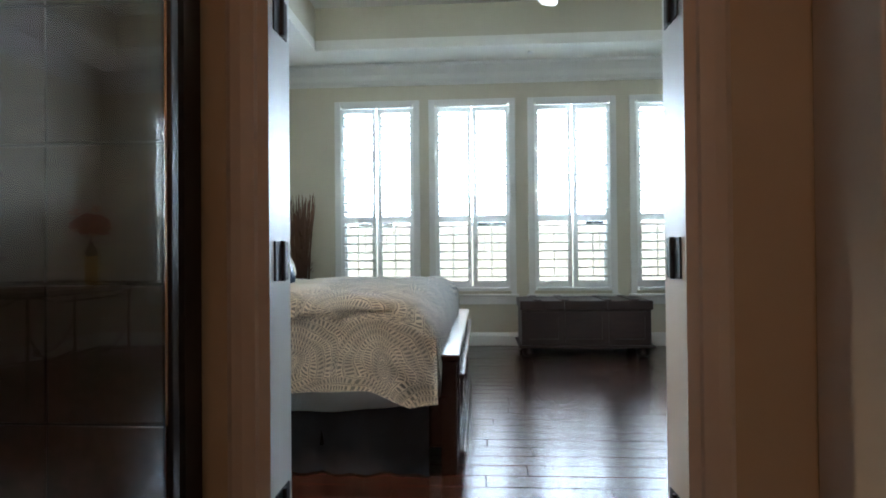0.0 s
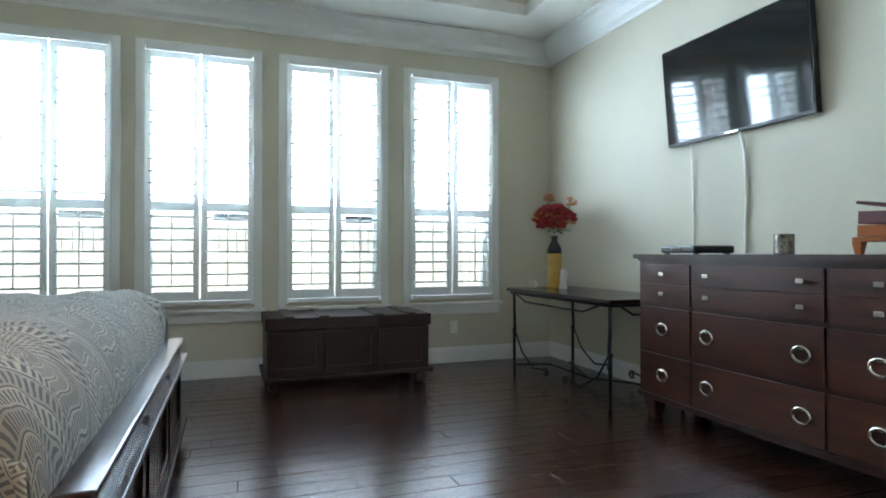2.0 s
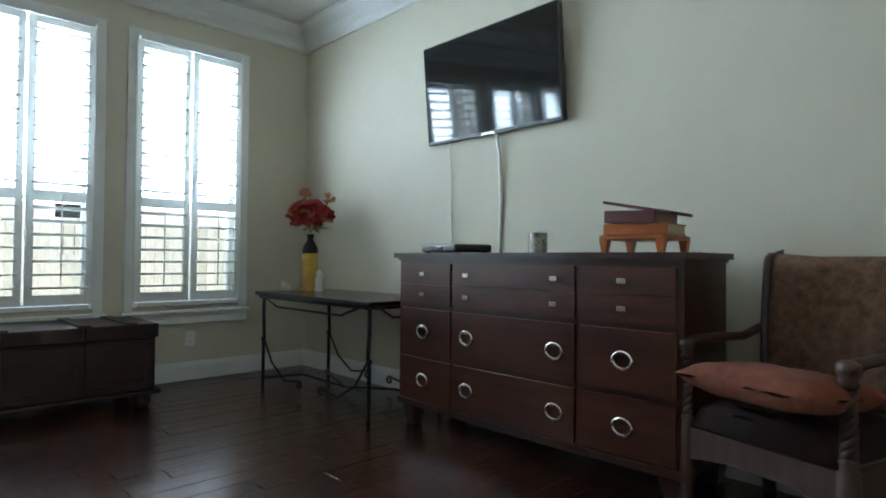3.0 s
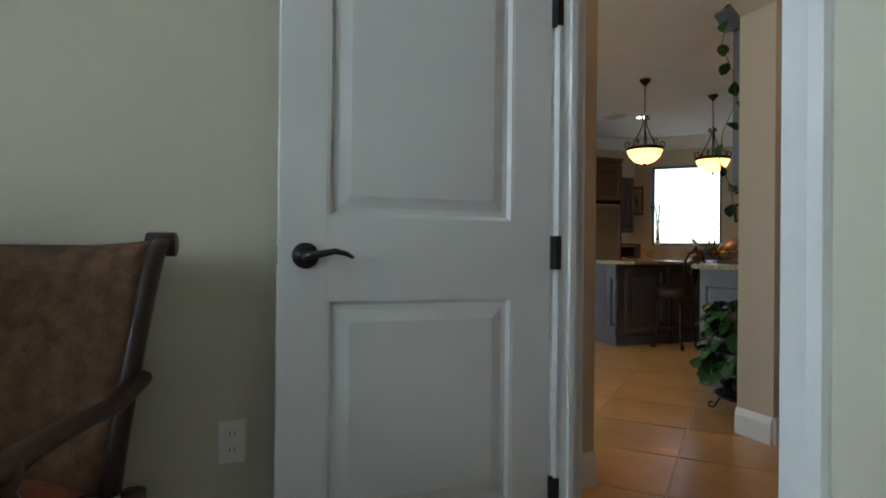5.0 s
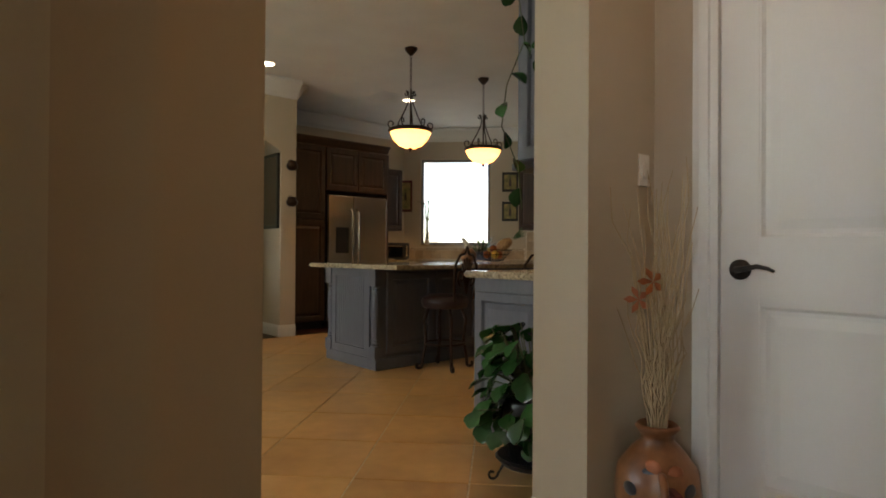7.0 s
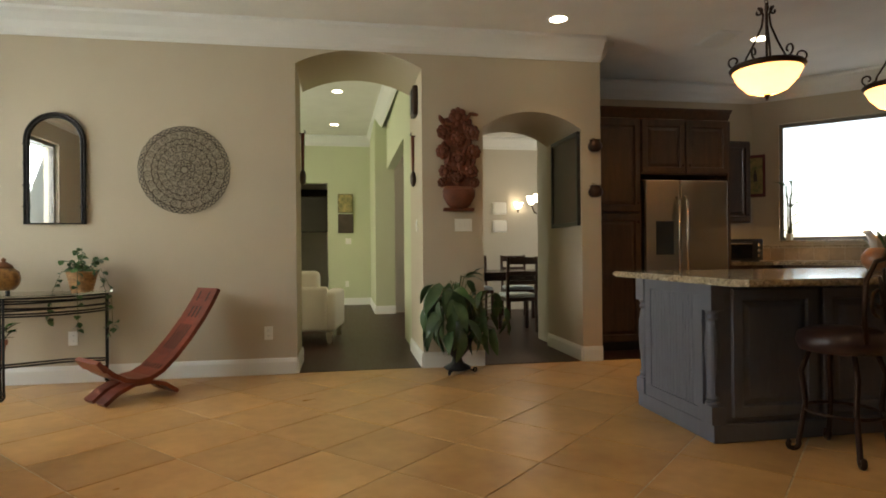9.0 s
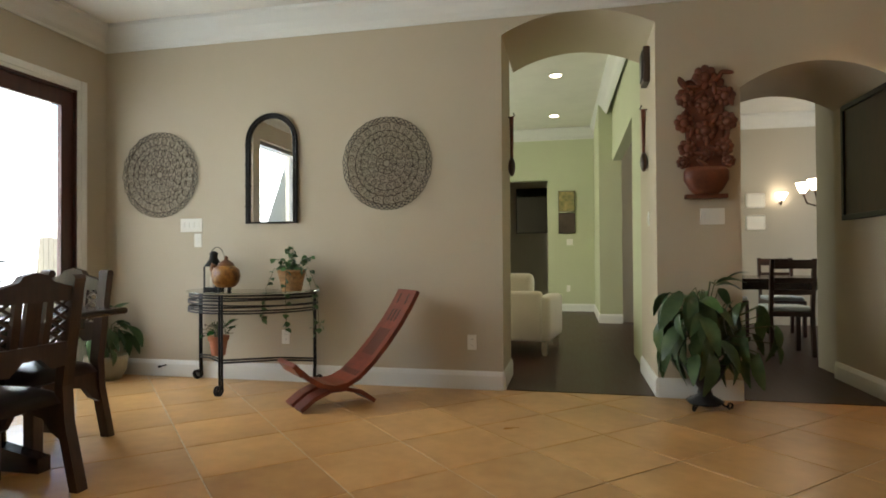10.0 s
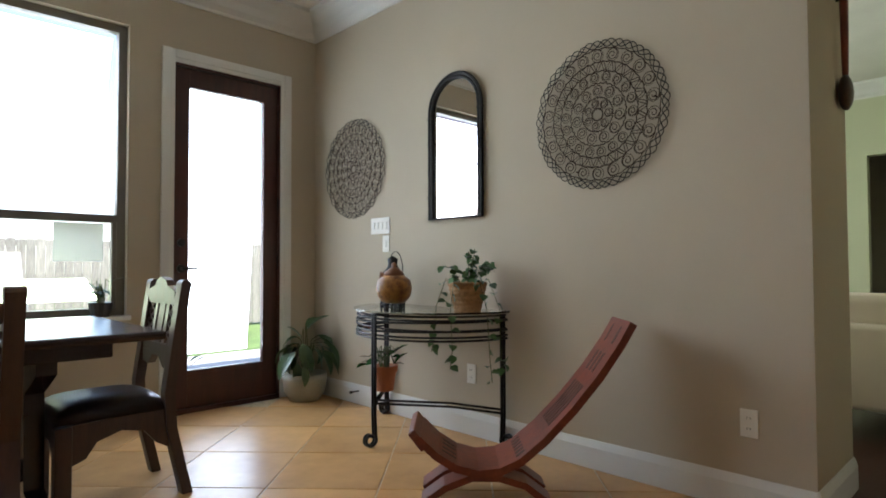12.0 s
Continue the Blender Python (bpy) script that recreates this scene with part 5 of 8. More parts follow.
M_DOORBROWN = material("mahogany_door", (0.075, 0.022, 0.016), 0.4, amount=0.4, scale=3, fine=30, stretch=(9, 9, 1))
part("door_frame", bm, M_DOORBROWN, pd)
pn = part("pane", boxed(PDX0 + 0.115, PDX1 - 0.125, GY1 + 0.05, GY1 + 0.055, 0.29, 2.28), M_GLASS, pd)
pn.visible_shadow = False
for zc in (0.35, 1.05, 1.5, 2.2):
    bm = bmesh.new()
    tube(bm, [(PDX1 - 0.004, GY1 + 0.02, zc - 0.05), (PDX1 - 0.004, GY1 + 0.02, zc + 0.05)], 0.010, 8)
    part("hinge", bm, M_BLACK, pd)
bm = bmesh.new()
tube(bm, [(PDX0 + 0.06, GY1 + 0.03, 1.0), (PDX0 + 0.06, GY1 - 0.02, 1.0), (PDX0 + 0.10, GY1 - 0.025, 1.0), (PDX0 + 0.16, GY1 - 0.02, 1.005)], 0.009, 8)
tube(bm, [(PDX0 + 0.06, GY1 + 0.03, 1.0), (PDX0 + 0.06, GY1 + 0.012, 1.0)], 0.028, 14)
tube(bm, [(PDX0 + 0.06, GY1 + 0.03, 1.18), (PDX0 + 0.06, GY1 + 0.008, 1.18)], 0.026, 14)
part("lever_handle", bm, M_BLACK, pd)
shell("door_sill", boxed(PDX0, PDX1, GY1, GY1 + 0.16, -0.02, 0.03), M_DOORBROWN)
bm = bmesh.new()
box(bm, PDX0 - 0.001, PDX0 + 0.01, GY1 + 0.002, GY1 + 0.16, 0.03, 2.43)
box(bm, PDX1 - 0.01, PDX1 + 0.001, GY1 + 0.002, GY1 + 0.16, 0.03, 2.43)
box(bm, PDX0 + 0.01, PDX1 - 0.01, GY1 + 0.002, GY1 + 0.16, 2.413, 2.431)
shell("door_lining", bm, M_DOORBROWN)
M_BRONZEFRAME = material("grey_window_frame", (0.20, 0.18, 0.155), 0.5, amount=0.1)
for k, (x0, x1) in enumerate(GWIN):
    win = tagged(new(f"window_{k + 5}"), "grey-framed double-hung breakfast window", kind="structure")
    bm = bmesh.new()
    for a, b in ((x0, x0 + 0.05), (x1 - 0.05, x1)):
        box(bm, a, b, GY1 + 0.05, GY1 + 0.12, 0.70, 2.60)
    for z0, z1 in ((0.70, 0.75), (1.30, 1.35), (2.55, 2.60)):
        box(bm, x0 + 0.05, x1 - 0.05, GY1 + 0.05, GY1 + 0.12, z0, z1)
    box(bm, x0 + 0.05, x0 + 0.075, GY1 + 0.06, GY1 + 0.10, 0.75, 1.30)
    box(bm, x1 - 0.075, x1 - 0.05, GY1 + 0.06, GY1 + 0.10, 0.75, 1.30)
    part("window_frame", bm, M_BRONZEFRAME, win)
    for z0, z1 in ((0.75, 1.30), (1.35, 2.55)):
        pn = part("pane", boxed(x0 + 0.05, x1 - 0.05, GY1 + 0.08, GY1 + 0.084, z0, z1), M_GLASS, win)
        pn.visible_shadow = False
    part("window_sill", boxed(x0 - 0.02, x1 + 0.02, GY1 - 0.035, GY1 + 0.05, 0.67, 0.70, 0.006), M_WHITE, win)
M_SHEET = material("thin_paper", (0.85, 0.84, 0.80), 0.9, amount=0.05)
sn, sl = M_SHEET.node_tree.nodes, M_SHEET.node_tree.links
thin, blend = sn.new("ShaderNodeBsdfTranslucent"), sn.new("ShaderNodeMixShader")
thin.inputs["Color"].default_value = (0.9, 0.9, 0.88, 1)
blend.inputs[0].default_value = 0.6
sl.new(sn["Principled BSDF"].outputs[0], blend.inputs[1])
sl.new(thin.outputs[0], blend.inputs[2])
sl.new(blend.outputs[0], sn["Material Output"].inputs["Surface"])
paper = tagged(part("paper_sheet", boxed(7.53, 7.80, GY1 + 0.044, GY1 + 0.046, 1.05, 1.29), M_SHEET), "white sheet of paper taped to the window", "paper")

# garden
tagged(shell("ground", boxed(-60, 80, 7.2, 140, -0.4, -0.28), M_GRASS, "green lawn behind the house"), kind="structure")
shell("patio", boxed(3.5, 15.5, GY1 + 0.2, 7.2, -0.4, -0.05), M_PAVE, "pale concrete patio")
shell("lawn_strip", boxed(-30, 3.5, 6.93, 7.2, -0.4, -0.28), M_GRASS)
fence = thing("garden_fence", "weathered wooden board fence along the lawn", "fence")
fb = mesh_of(boxed(-0.068, 0.068, -0.01, 0.01, 0, 1.75, 0.004), M_FENCE)
for i in range(150):
    ob = new("fence_board", fb)
    ob.location, ob.parent = (-4 + i * 0.145, 12.5, -0.24 + 0.01 * (i % 3)), fence
for z in (0.15, 0.8, 1.4):
    part("rail", boxed(-4, 18, 12.52, 12.56, z, z + 0.09), M_FENCE, fence)
for i in range(9):
    part("post", boxed(-4 + i * 2.4, -3.9 + i * 2.4, 12.56, 12.66, -0.28, 1.55), M_FENCE, fence)
nb = thing("neighbour_house", "pale brick neighbouring house beyond the fence", "house")
part("wall", boxed(-9, 6.5, 16, 24, -0.28, 5.6), M_BRICKW, nb)
bm = bmesh.new()
prism(bm, [(15.4, 5.6), (24.6, 5.6), (20, 8.6)], "x", -9.6, 7.1)
part("roof", bm, M_STONE, nb)
for x in (-6, -3, 0, 3):
    w = part("window", boxed(x, x + 1.1, 15.94, 16.05, 0.9, 2.5), M_WHITE, nb)
    for dz in (0.08, 0.84):
        part("pane", boxed(x + 0.08, x + 1.02, 15.93, 15.94, 0.9 + dz, 0.9 + dz + 0.68), M_SCREEN, w)


def leaf_mesh(L, W, mt, curl=0.3, n=5, blunt=0.92):
    bm = bmesh.new()
    rows = []
    for i in range(n + 1):
        t = i / n
        w = W * max(0.02, math.sin(math.pi * min(1, (t ** (1 / max(blunt, 0.3)) if blunt < 0.9 else t) * 0.94 + 0.03))) ** (0.6 if blunt < 0.9 else 0.8)
        z = -curl * L * t * t
        x = L * t * (1 - 0.25 * curl * t)
        rows.append([bm.verts.new((x, s * w / 2, z + 0.18 * abs(s) * w)) for s in (-1, 0, 1)])
    skin(bm, rows, False, False)
    return mesh_of(bm, mt, True)


def plant(parent, count, L, W, mt, curl, seed, reach, z0, z1, stem=None, up=0.6, spread=1.0, blunt=0.92, at=(0, 0)):
    """Leaves on thin stalks round the parent's axis; the leaves share three meshes."""
    g = random.Random(seed)
    kinds = [leaf_mesh(L * s, W * s, mt, curl, 5, blunt) for s in (0.75, 1.0, 1.2)]
    sb = bmesh.new()
    for i in range(count):
        a = g.uniform(0, 2 * math.pi)
        r, z = reach * math.sqrt(g.uniform(0.05, 1)), g.uniform(z0, z1)
        p = Vector((at[0] + r * math.cos(a) * spread, at[1] + r * math.sin(a), z))
        tube(sb, [(0.02 * math.cos(a), 0.02 * math.sin(a), min(z0, z) - 0.05), (p.x * 0.5, p.y * 0.5, (z0 + z) / 2 + 0.08), tuple(p)], 0.0035, 5, caps=False)
        lf = new("leaf", g.choice(kinds))
        lf.parent, lf.location = parent, p
        lf.rotation_euler = (g.uniform(-0.5, 0.5), g.uniform(-up - 0.2, -up + 0.7), a + g.uniform(-0.7, 0.7))
    tagged(part("foliage_stalk", sb, stem or M_STEM, parent), kind="stuff")


for x, z, s in ((8.45, -0.05, 3), (8.75, -0.05, 5)):
    pl = thing("patio_plant", "pale leafy shrub on the patio outside", "plant", "plants on the patio", pose(x, 5.6, z))
    plant(pl, 26, 0.16, 0.05, M_LEAF, 0.4, s, 0.22, 0.05, 0.75, up=0.9)
grill = thing("patio_grill", "covered grey grill on the patio", "grill", m=pose(7.35, 6.6, -0.05))
part("cover", boxed(-0.4, 0.4, -0.25, 0.25, 0.0, 0.95, 0.05), M_PAVE, grill)
bm = bmesh.new()
prism(bm, [(-0.25, 0.95), (0.25, 0.95), (0.18, 1.15), (-0.1, 1.2)], "x", -0.35, 0.35)
part("hood", bm, M_PAVE, grill)


# ---- things on the arch wall ----
def mandala(m):
    d = thing("wire_wall_disc", "round openwork wire wall ornament of looped scrolls", "wall ornament", "wire discs on the wall", m)
    # local: disc in the y-z plane, R 0.37
    def loop(fn, n, r):
        bm = bmesh.new()
        tube(bm, [fn(2 * math.pi * i / n) for i in range(n)], r, 4, loop=True)
        return bm

    def wave(R, amp, k, ph, x):
        return lambda a: (x, (R + amp * math.sin(k * a + ph)) * math.cos(a), (R + amp * math.sin(k * a + ph)) * math.sin(a))
    for ph, x in ((0, -0.02), (2.1, -0.026), (4.2, -0.014)):
        part("outer_wave", loop(wave(0.352, 0.018, 18, ph, x), 200, 0.0026), M_IRON, d)
    for R in (0.327, 0.262, 0.215, 0.155, 0.085, 0.03):
        part("hoop", loop(wave(R, 0.003, 36, 0, -0.02), 120, 0.0030), M_BRONZE, d)
    bm = bmesh.new()
    for R, k, rr in ((0.295, 22, 0.030), (0.188, 18, 0.024), (0.12, 11, 0.026), (0.058, 7, 0.020)):
        for i in range(k):
            a = 2 * math.pi * i / k
            c = (R * math.cos(a), R * math.sin(a))
            tube(bm, [(-0.02, y, z) for y, z in spiral(c[0], c[1], rr, 0.006, math.degrees(a), math.degrees(a) + 560, 18)], 0.0023, 4, caps=False)
            tube(bm, [(-0.016, c[0] + rr * 1.05 * math.cos(q), c[1] + rr * 1.05 * math.sin(q)) for q in (j * math.pi / 6 for j in range(12))], 0.0018, 4, loop=True)
    part("scrollwork", bm, M_BRONZE, d)
    for ph in (0, 1.57):
        part("inner_wave", loop(wave(0.24, 0.022, 26, ph, -0.022), 200, 0.002), M_BRONZE, d)
    bm = bmesh.new()
    for a in (0.5, 2.6, 4.7):
        box(bm, -0.018, 0, 0.3 * math.cos(a) - 0.004, 0.3 * math.cos(a) + 0.004, 0.3 * math.sin(a) - 0.004, 0.3 * math.sin(a) + 0.004)
    part("standoff", bm, M_BRONZE, d)
    return d


m1 = mandala(pose(GX1, 3.687, 1.74))
copy_thing(m1, pose(GX1, 1.63, 1.763, 25))

mir = thing("arched_mirror", "arched mirror in a black bamboo-style metal frame", "mirror", m=pose(GX1, 2.63, 0))
hw, zb, zt = 0.225, 1.31, 1.985


def arch_path(w, zb, zt):
    return [(w, zb), (w, zt)] + arc(0, zt, w, 0, 180, 16)[1:-1] + [(-w, zt), (-w, zb)]


bm = bmesh.new()
prism(bm, arch_path(hw - 0.015, zb, zt), "x", -0.012, -0.006)
part("mirror_glass", bm, M_MIRROR, mir)
for w, x in ((hw, -0.02), (hw - 0.022, -0.018)):
    bm = bmesh.new()
    tube(bm, [(x, y, z) for y, z in arch_path(w, zb, zt)], 0.012, 8, loop=True)
    part("frame_tube", bm, M_IRON, mir, "", True)
for z in (1.45, 1.62, 1.80, 1.96):
    for s in (-1, 1):
        bm = bmesh.new()
        tube(bm, [(-0.02, s * (hw + 0.015), z), (-0.02, s * (hw - 0.036), z)], 0.008, 6)
        part("collar", bm, M_IRON, mir)
part("backing", prism(bmesh.new(), arch_path(hw - 0.004, zb, zt), "x", -0.0055, 0), M_BLACK, mir)

plate(pose(GX1, 3.39, 1.30, 0, 0, -90), "white four-gang switch plate", 4, False)
plate(pose(GX1, 3.325, 1.17, 0, 0, -90), "white single switch plate", 1, False)
plate(pose(GX1, 2.51, 0.365, 0, 0, -90), "white wall outlet behind the glass console")
plate(pose(GX1, 0.955, 0.36, 0, 0, -90), "white wall outlet near the arch")
plate(pose(GX1, -0.775, 1.295, 0, 0, -90), "white three-gang switch plate below the carving", 3, False)
plate(pose(3.96, -0.78, 1.31, 0, 0, -90), "white single switch plate on the wing wall", 1, False)
plate(pose(9.75, A1[0], 1.31, 0, 0, 180), "white single switch plate inside the arch", 1, False)
bm = bmesh.new()
tube(bm, [(GX1, 3.62, 0.10), (GX1 - 0.07, 3.64, 0.095)], 0.006, 6)
tube(bm, [(GX1 - 0.07, 3.64, 0.095), (GX1 - 0.085, 3.645, 0.094)], 0.011, 8)
tagged(part("door_stop", bm, M_BLACK), "dark spring door stop on the baseboard", "door stop")

# carved floral panel
carv = thing("wood_carving", "red-brown carved wooden bouquet in a vase on the wall", "wood carving", m=pose(GX1, -0.728, 1.42))
rg = random.Random(5)
part("ledge", boxed(-0.06, 0, -0.14, 0.14, 0.0, 0.03, 0.004), M_CARVE, carv)
bm = bmesh.new()
lathe(bm, [(0.08, 0.03), (0.11, 0.06), (0.15, 0.13), (0.15, 0.19), (0.13, 0.22)], seg=18, squash=1)
for v in bm.verts:
    v.co.x *= 0.4
    v.co.x -= 0.045
part("vase", bm, M_CARVE, carv, "", True)
part("back", boxed(-0.03, 0, -0.13, 0.13, 0.1, 0.85, 0.02), M_CARVE, carv)
for y, z, r in ((0, 0.86, 0.09), (-0.13, 0.72, 0.075), (0.13, 0.72, 0.075), (0, 0.66, 0.075), (-0.14, 0.54, 0.075), (0.14, 0.54, 0.075), (0, 0.48, 0.085), (-0.12, 0.36, 0.07), (0.12, 0.36, 0.07), (0, 0.32, 0.06), (-0.15, 0.26, 0.05), (0.15, 0.26, 0.05)):
    bm = bmesh.new()
    ball(bm, (-0.04, y, z), 0.03, r * 0.45, r * 0.45, 10, 6)
    for k in range(8):
        a = k * math.pi / 4 + y
        ball(bm, (-0.034, y + r * 0.62 * math.cos(a), z + r * 0.62 * math.sin(a)), 0.02, r * 0.36, r * 0.36, 7, 5)
    part("flower", bm, M_CARVE, carv, "", True)
for i in range(22):
    y, z = rg.uniform(-0.16, 0.16), rg.uniform(0.24, 0.9)
    bm = bmesh.new()
    ball(bm, (0, 0, 0), 0.016, 0.018, 0.05, 7, 5)
    ob = part("carved_leaf", bm, M_CARVE, carv, "", True)
    ob.location, ob.rotation_euler = (-0.04, y, z), (rg.uniform(-1.5, 1.5), 0, 0)

# urn plant between the arches
urn = thing("urn_plant", "drooping variegated plant in a black footed urn", "potted plant", m=pose(9.08, -0.66, 0))
bm = bmesh.new()
lathe(bm, [(0.10, 0.03), (0.12, 0.05), (0.05, 0.09), (0.04, 0.13), (0.09, 0.19), (0.14, 0.28), (0.15, 0.31), (0.13, 0.30), (0.0, 0.27)], seg=20)
part("urn", bm, M_IRON, urn, "", True)
for k in range(3):
    a = k * 2.1 + 0.4
    bm = bmesh.new()
    tube(bm, [(0.09 * math.cos(a), 0.09 * math.sin(a), 0.04), (0.13 * math.cos(a), 0.13 * math.sin(a), 0.02)] + [(((0.15 + p) * math.cos(a)), ((0.15 + p) * math.sin(a)), 0.021 + q) for p, q in spiral(0, 0.008, 0.022, 0.006, -90, 240, 8)], 0.007, 6)
    part("foot", bm, M_IRON, urn)
plant(urn, 54, 0.23, 0.085, M_LEAFP, 0.6, 21, 0.20, 0.36, 0.80, up=-0.35, at=(0, 0.06))
plant(urn, 30, 0.20, 0.07, M_LEAFP, 0.7, 23, 0.17, 0.34, 0.72, up=-0.5, at=(-0.02, -0.30))
plant(urn, 7, 0.20, 0.07, M_LEAF, 0.5, 22, 0.15, 0.70, 0.92, up=0.7)

# mounted jars at the wall's end
for z in (2.03, 1.60):
    j = thing("wall_jar", "dark hanging pot on a wire wall hook", "pot", "pots on the wall end", pose(GX1 - 0.075, -2.03, z))
    bm = bmesh.new()
    lathe(bm, [(0.035, -0.05), (0.06, -0.03), (0.07, 0.0), (0.06, 0.03), (0.045, 0.045), (0.055, 0.06), (0.04, 0.06), (0.0, 0.03)], seg=16)
    part("jar", bm, M_BRONZE, j, "", True)
    bm = bmesh.new()
    tube(bm, [(0.07, 0, 0.09), (0.03, 0, 0.08), (0.0, 0.055, 0.05), (0.0, -0.055, 0.05), (0.03, 0, 0.08)], 0.003, 5)
    part("hook", bm, M_IRON, j)

# long-handled spoons and a speaker inside the first arch
for y, s in ((A1[1], -1), (A1[0], 1)):
    sp = thing("wooden_spoon", "large carved wooden spoon hanging from an iron hook", "wall ornament", "spoons inside the arch", pose(9.80, y + s * 0.03, 1.77))
    bm = bmesh.new()
    tube(bm, [(0, 0, 0.06), (0, 0, 0.2), (0, 0, 0.42)], 0.012, 8, 0.018)
    part("handle", bm, M_MAHOG, sp, "", True)
    bm = bmesh.new()
    ball(bm, (0, 0, 0), 0.055, 0.03, 0.08, 12, 8)
    part("bowl", bm, M_OAKD, sp, "", True)
    bm = bmesh.new()
    tube(bm, [(0, -s * 0.03, 0.42), (0, s * 0.01, 0.42), (0.05, s * 0.02, 0.44), (-0.05, s * 0.02, 0.44)], 0.006, 5)
    part("hook", bm, M_IRON, sp)
# plain dark block with a black front, built as the speaker
spk = thing("wall_mask", "dark speaker box inside the arch", "wall ornament", m=pose(9.70, A1[0], 2.50))
part("block", boxed(-0.10, 0.10, 0.0, 0.05, -0.14, 0.14, 0.01), M_OAKD, spk)
part("speaker_face", boxed(-0.07, 0.07, 0.05, 0.06, -0.11, 0.11, 0.004), M_BLACK, spk)
# framed panel inside the second arch
fr = thing("dark_picture", "large dark framed panel hanging inside the arch", "picture", m=pose(9.72, A2[0], 1.74))
bm = bmesh.new()
for q in ((-0.36, 0.36, 0.41, 0.45), (-0.36, 0.36, -0.45, -0.41), (-0.36, -0.32, -0.41, 0.41), (0.32, 0.36, -0.41, 0.41)):
    box(bm, q[0], q[1], 0, 0.035, q[2], q[3], 0.004)
part("frame", bm, M_BLACK, fr)
part("canvas", boxed(-0.32, 0.32, 0.002, 0.02, -0.41, 0.41), M_OAKD, fr)


# ---- glass console ----
gt = thing("half_round_console", "half-round glass-topped console of black iron rods", "console table", m=pose(GX1 - 0.03, 2.755, 0))
RX, RY, HT = 0.52, 0.535, 0.748


def half(z, s=1.0, n=24, ph=0.0):
    return [(-RX * s * math.cos(a) + 0.01, RY * s * math.sin(a), z + ph * math.sin(a)) for a in (-math.pi / 2 + math.pi * i / n for i in range(n + 1))]


bm = bmesh.new()
prism(bm, [(x, y) for x, y, z in half(0, 1.04)], "z", HT, HT + 0.01)
part("glass_top", bm, M_GLASST, gt, "greenish glass top")
for z, s, ph in ((0.785, 0.98, 0), (0.765, 0.99, 0.005), (0.745, 1.0, -0.01), (0.71, 1.0, 0.012), (0.69, 0.99, -0.012), (0.665, 1.0, 0.0), (0.645, 1.0, 0.0)):
    bm = bmesh.new()
    tube(bm, half(z * HT / 0.8, s, 24, ph), 0.007, 6)
    part("rod_band", bm, M_IRON, gt, "", True)
for dz in (0.255, 0.235):
    bm = bmesh.new()
    tube(bm, [(-RX * 0.98, 0.0, dz), (-0.2, -0.3, dz - 0.02), (-0.02, -RY * 0.97, dz - 0.05)], 0.007, 6)
    tube(bm, [(-RX * 0.98, 0.0, dz), (-0.2, 0.3, dz - 0.02), (-0.02, RY * 0.97, dz - 0.05)], 0.007, 6)
    part("lower_rod", bm, M_IRON, gt, "", True)
for x, y in ((-RX, 0.0), (-0.01, RY * 0.97), (-0.01, -RY * 0.97)):
    dv = Vector((-1, 0)) if y == 0 else Vector((0, 1 if y > 0 else -1))
    for off in (-0.011, 0.011):
        bm = bmesh.new()
        px, py = x - dv.y * off, y + dv.x * off
        pts = [(px, py, HT - 0.01), (px, py, 0.16), (px - dv.x * 0.005, py - dv.y * 0.005, 0.06)]
        pts += [(px + dv.x * (p + 0.03), py + dv.y * (p + 0.03), q + 0.043) for p, q in spiral(0, 0, 0.042, 0.018, 200, 520, 14)]
        tube(bm, pts, 0.009, 8)
        part("leg", bm, M_IRON, gt, "", True)

lan = thing("lantern", "black tin candle lantern on the glass console", "lantern", m=pose(9.19, 3.08, HT + 0.01))
part("base", boxed(-0.06, 0.06, -0.06, 0.06, 0, 0.02, 0.004), M_IRON, lan)
bm = bmesh.new()
for x in (-0.052, 0.052):
    for y in (-0.052, 0.052):
        box(bm, x - 0.005, x + 0.005, y - 0.005, y + 0.005, 0.02, 0.19)
part("bars", bm, M_IRON, lan)
bm = bmesh.new()
lathe(bm, [(0.075, 0.19), (0.07, 0.205), (0.035, 0.25), (0.03, 0.27), (0.036, 0.30), (0.015, 0.315), (0.0, 0.32)], seg=16)
part("roof", bm, M_IRON, lan, "", True)
bm = bmesh.new()
tube(bm, [(0, -0.072 * math.cos(a) - 0.03, 0.22 + 0.13 * math.sin(a)) for a in (i * math.pi / 10 for i in range(11))], 0.003, 5)
part("handle", bm, M_IRON, lan)
bm = bmesh.new()
lathe(bm, [(0.03, 0.02), (0.03, 0.11), (0.0, 0.11)], seg=14)
part("candle", bm, M_CREAM, lan)
jug = thing("lidded_jar", "amber carved lidded jar with a brown glaze", "jar", m=pose(9.02, 2.86, HT + 0.01))
bm = bmesh.new()
lathe(bm, [(0.06, 0.03), (0.07, 0.035), (0.10, 0.07), (0.11, 0.12), (0.10, 0.17), (0.06, 0.20)], seg=22)
part("body", bm, material("amber_carved_glaze", (0.48, 0.22, 0.05), 0.3, dark=(0.11, 0.035, 0.012), scale=22, fine=60, bump=0.8, depth=0.006), jug, "", True)
bm = bmesh.new()
lathe(bm, [(0.065, 0.198), (0.055, 0.22), (0.02, 0.245), (0.012, 0.25), (0.018, 0.265), (0.0, 0.28)], seg=18)
part("lid", bm, M_JUG, jug, "", True)
bm = bmesh.new()
tube(bm, [(0, 0.09, 0.12), (0, 0.13, 0.17), (0, 0.12, 0.21), (0, 0.09, 0.19)], 0.014, 8)
part("spout", bm, M_JUG, jug, "", True)
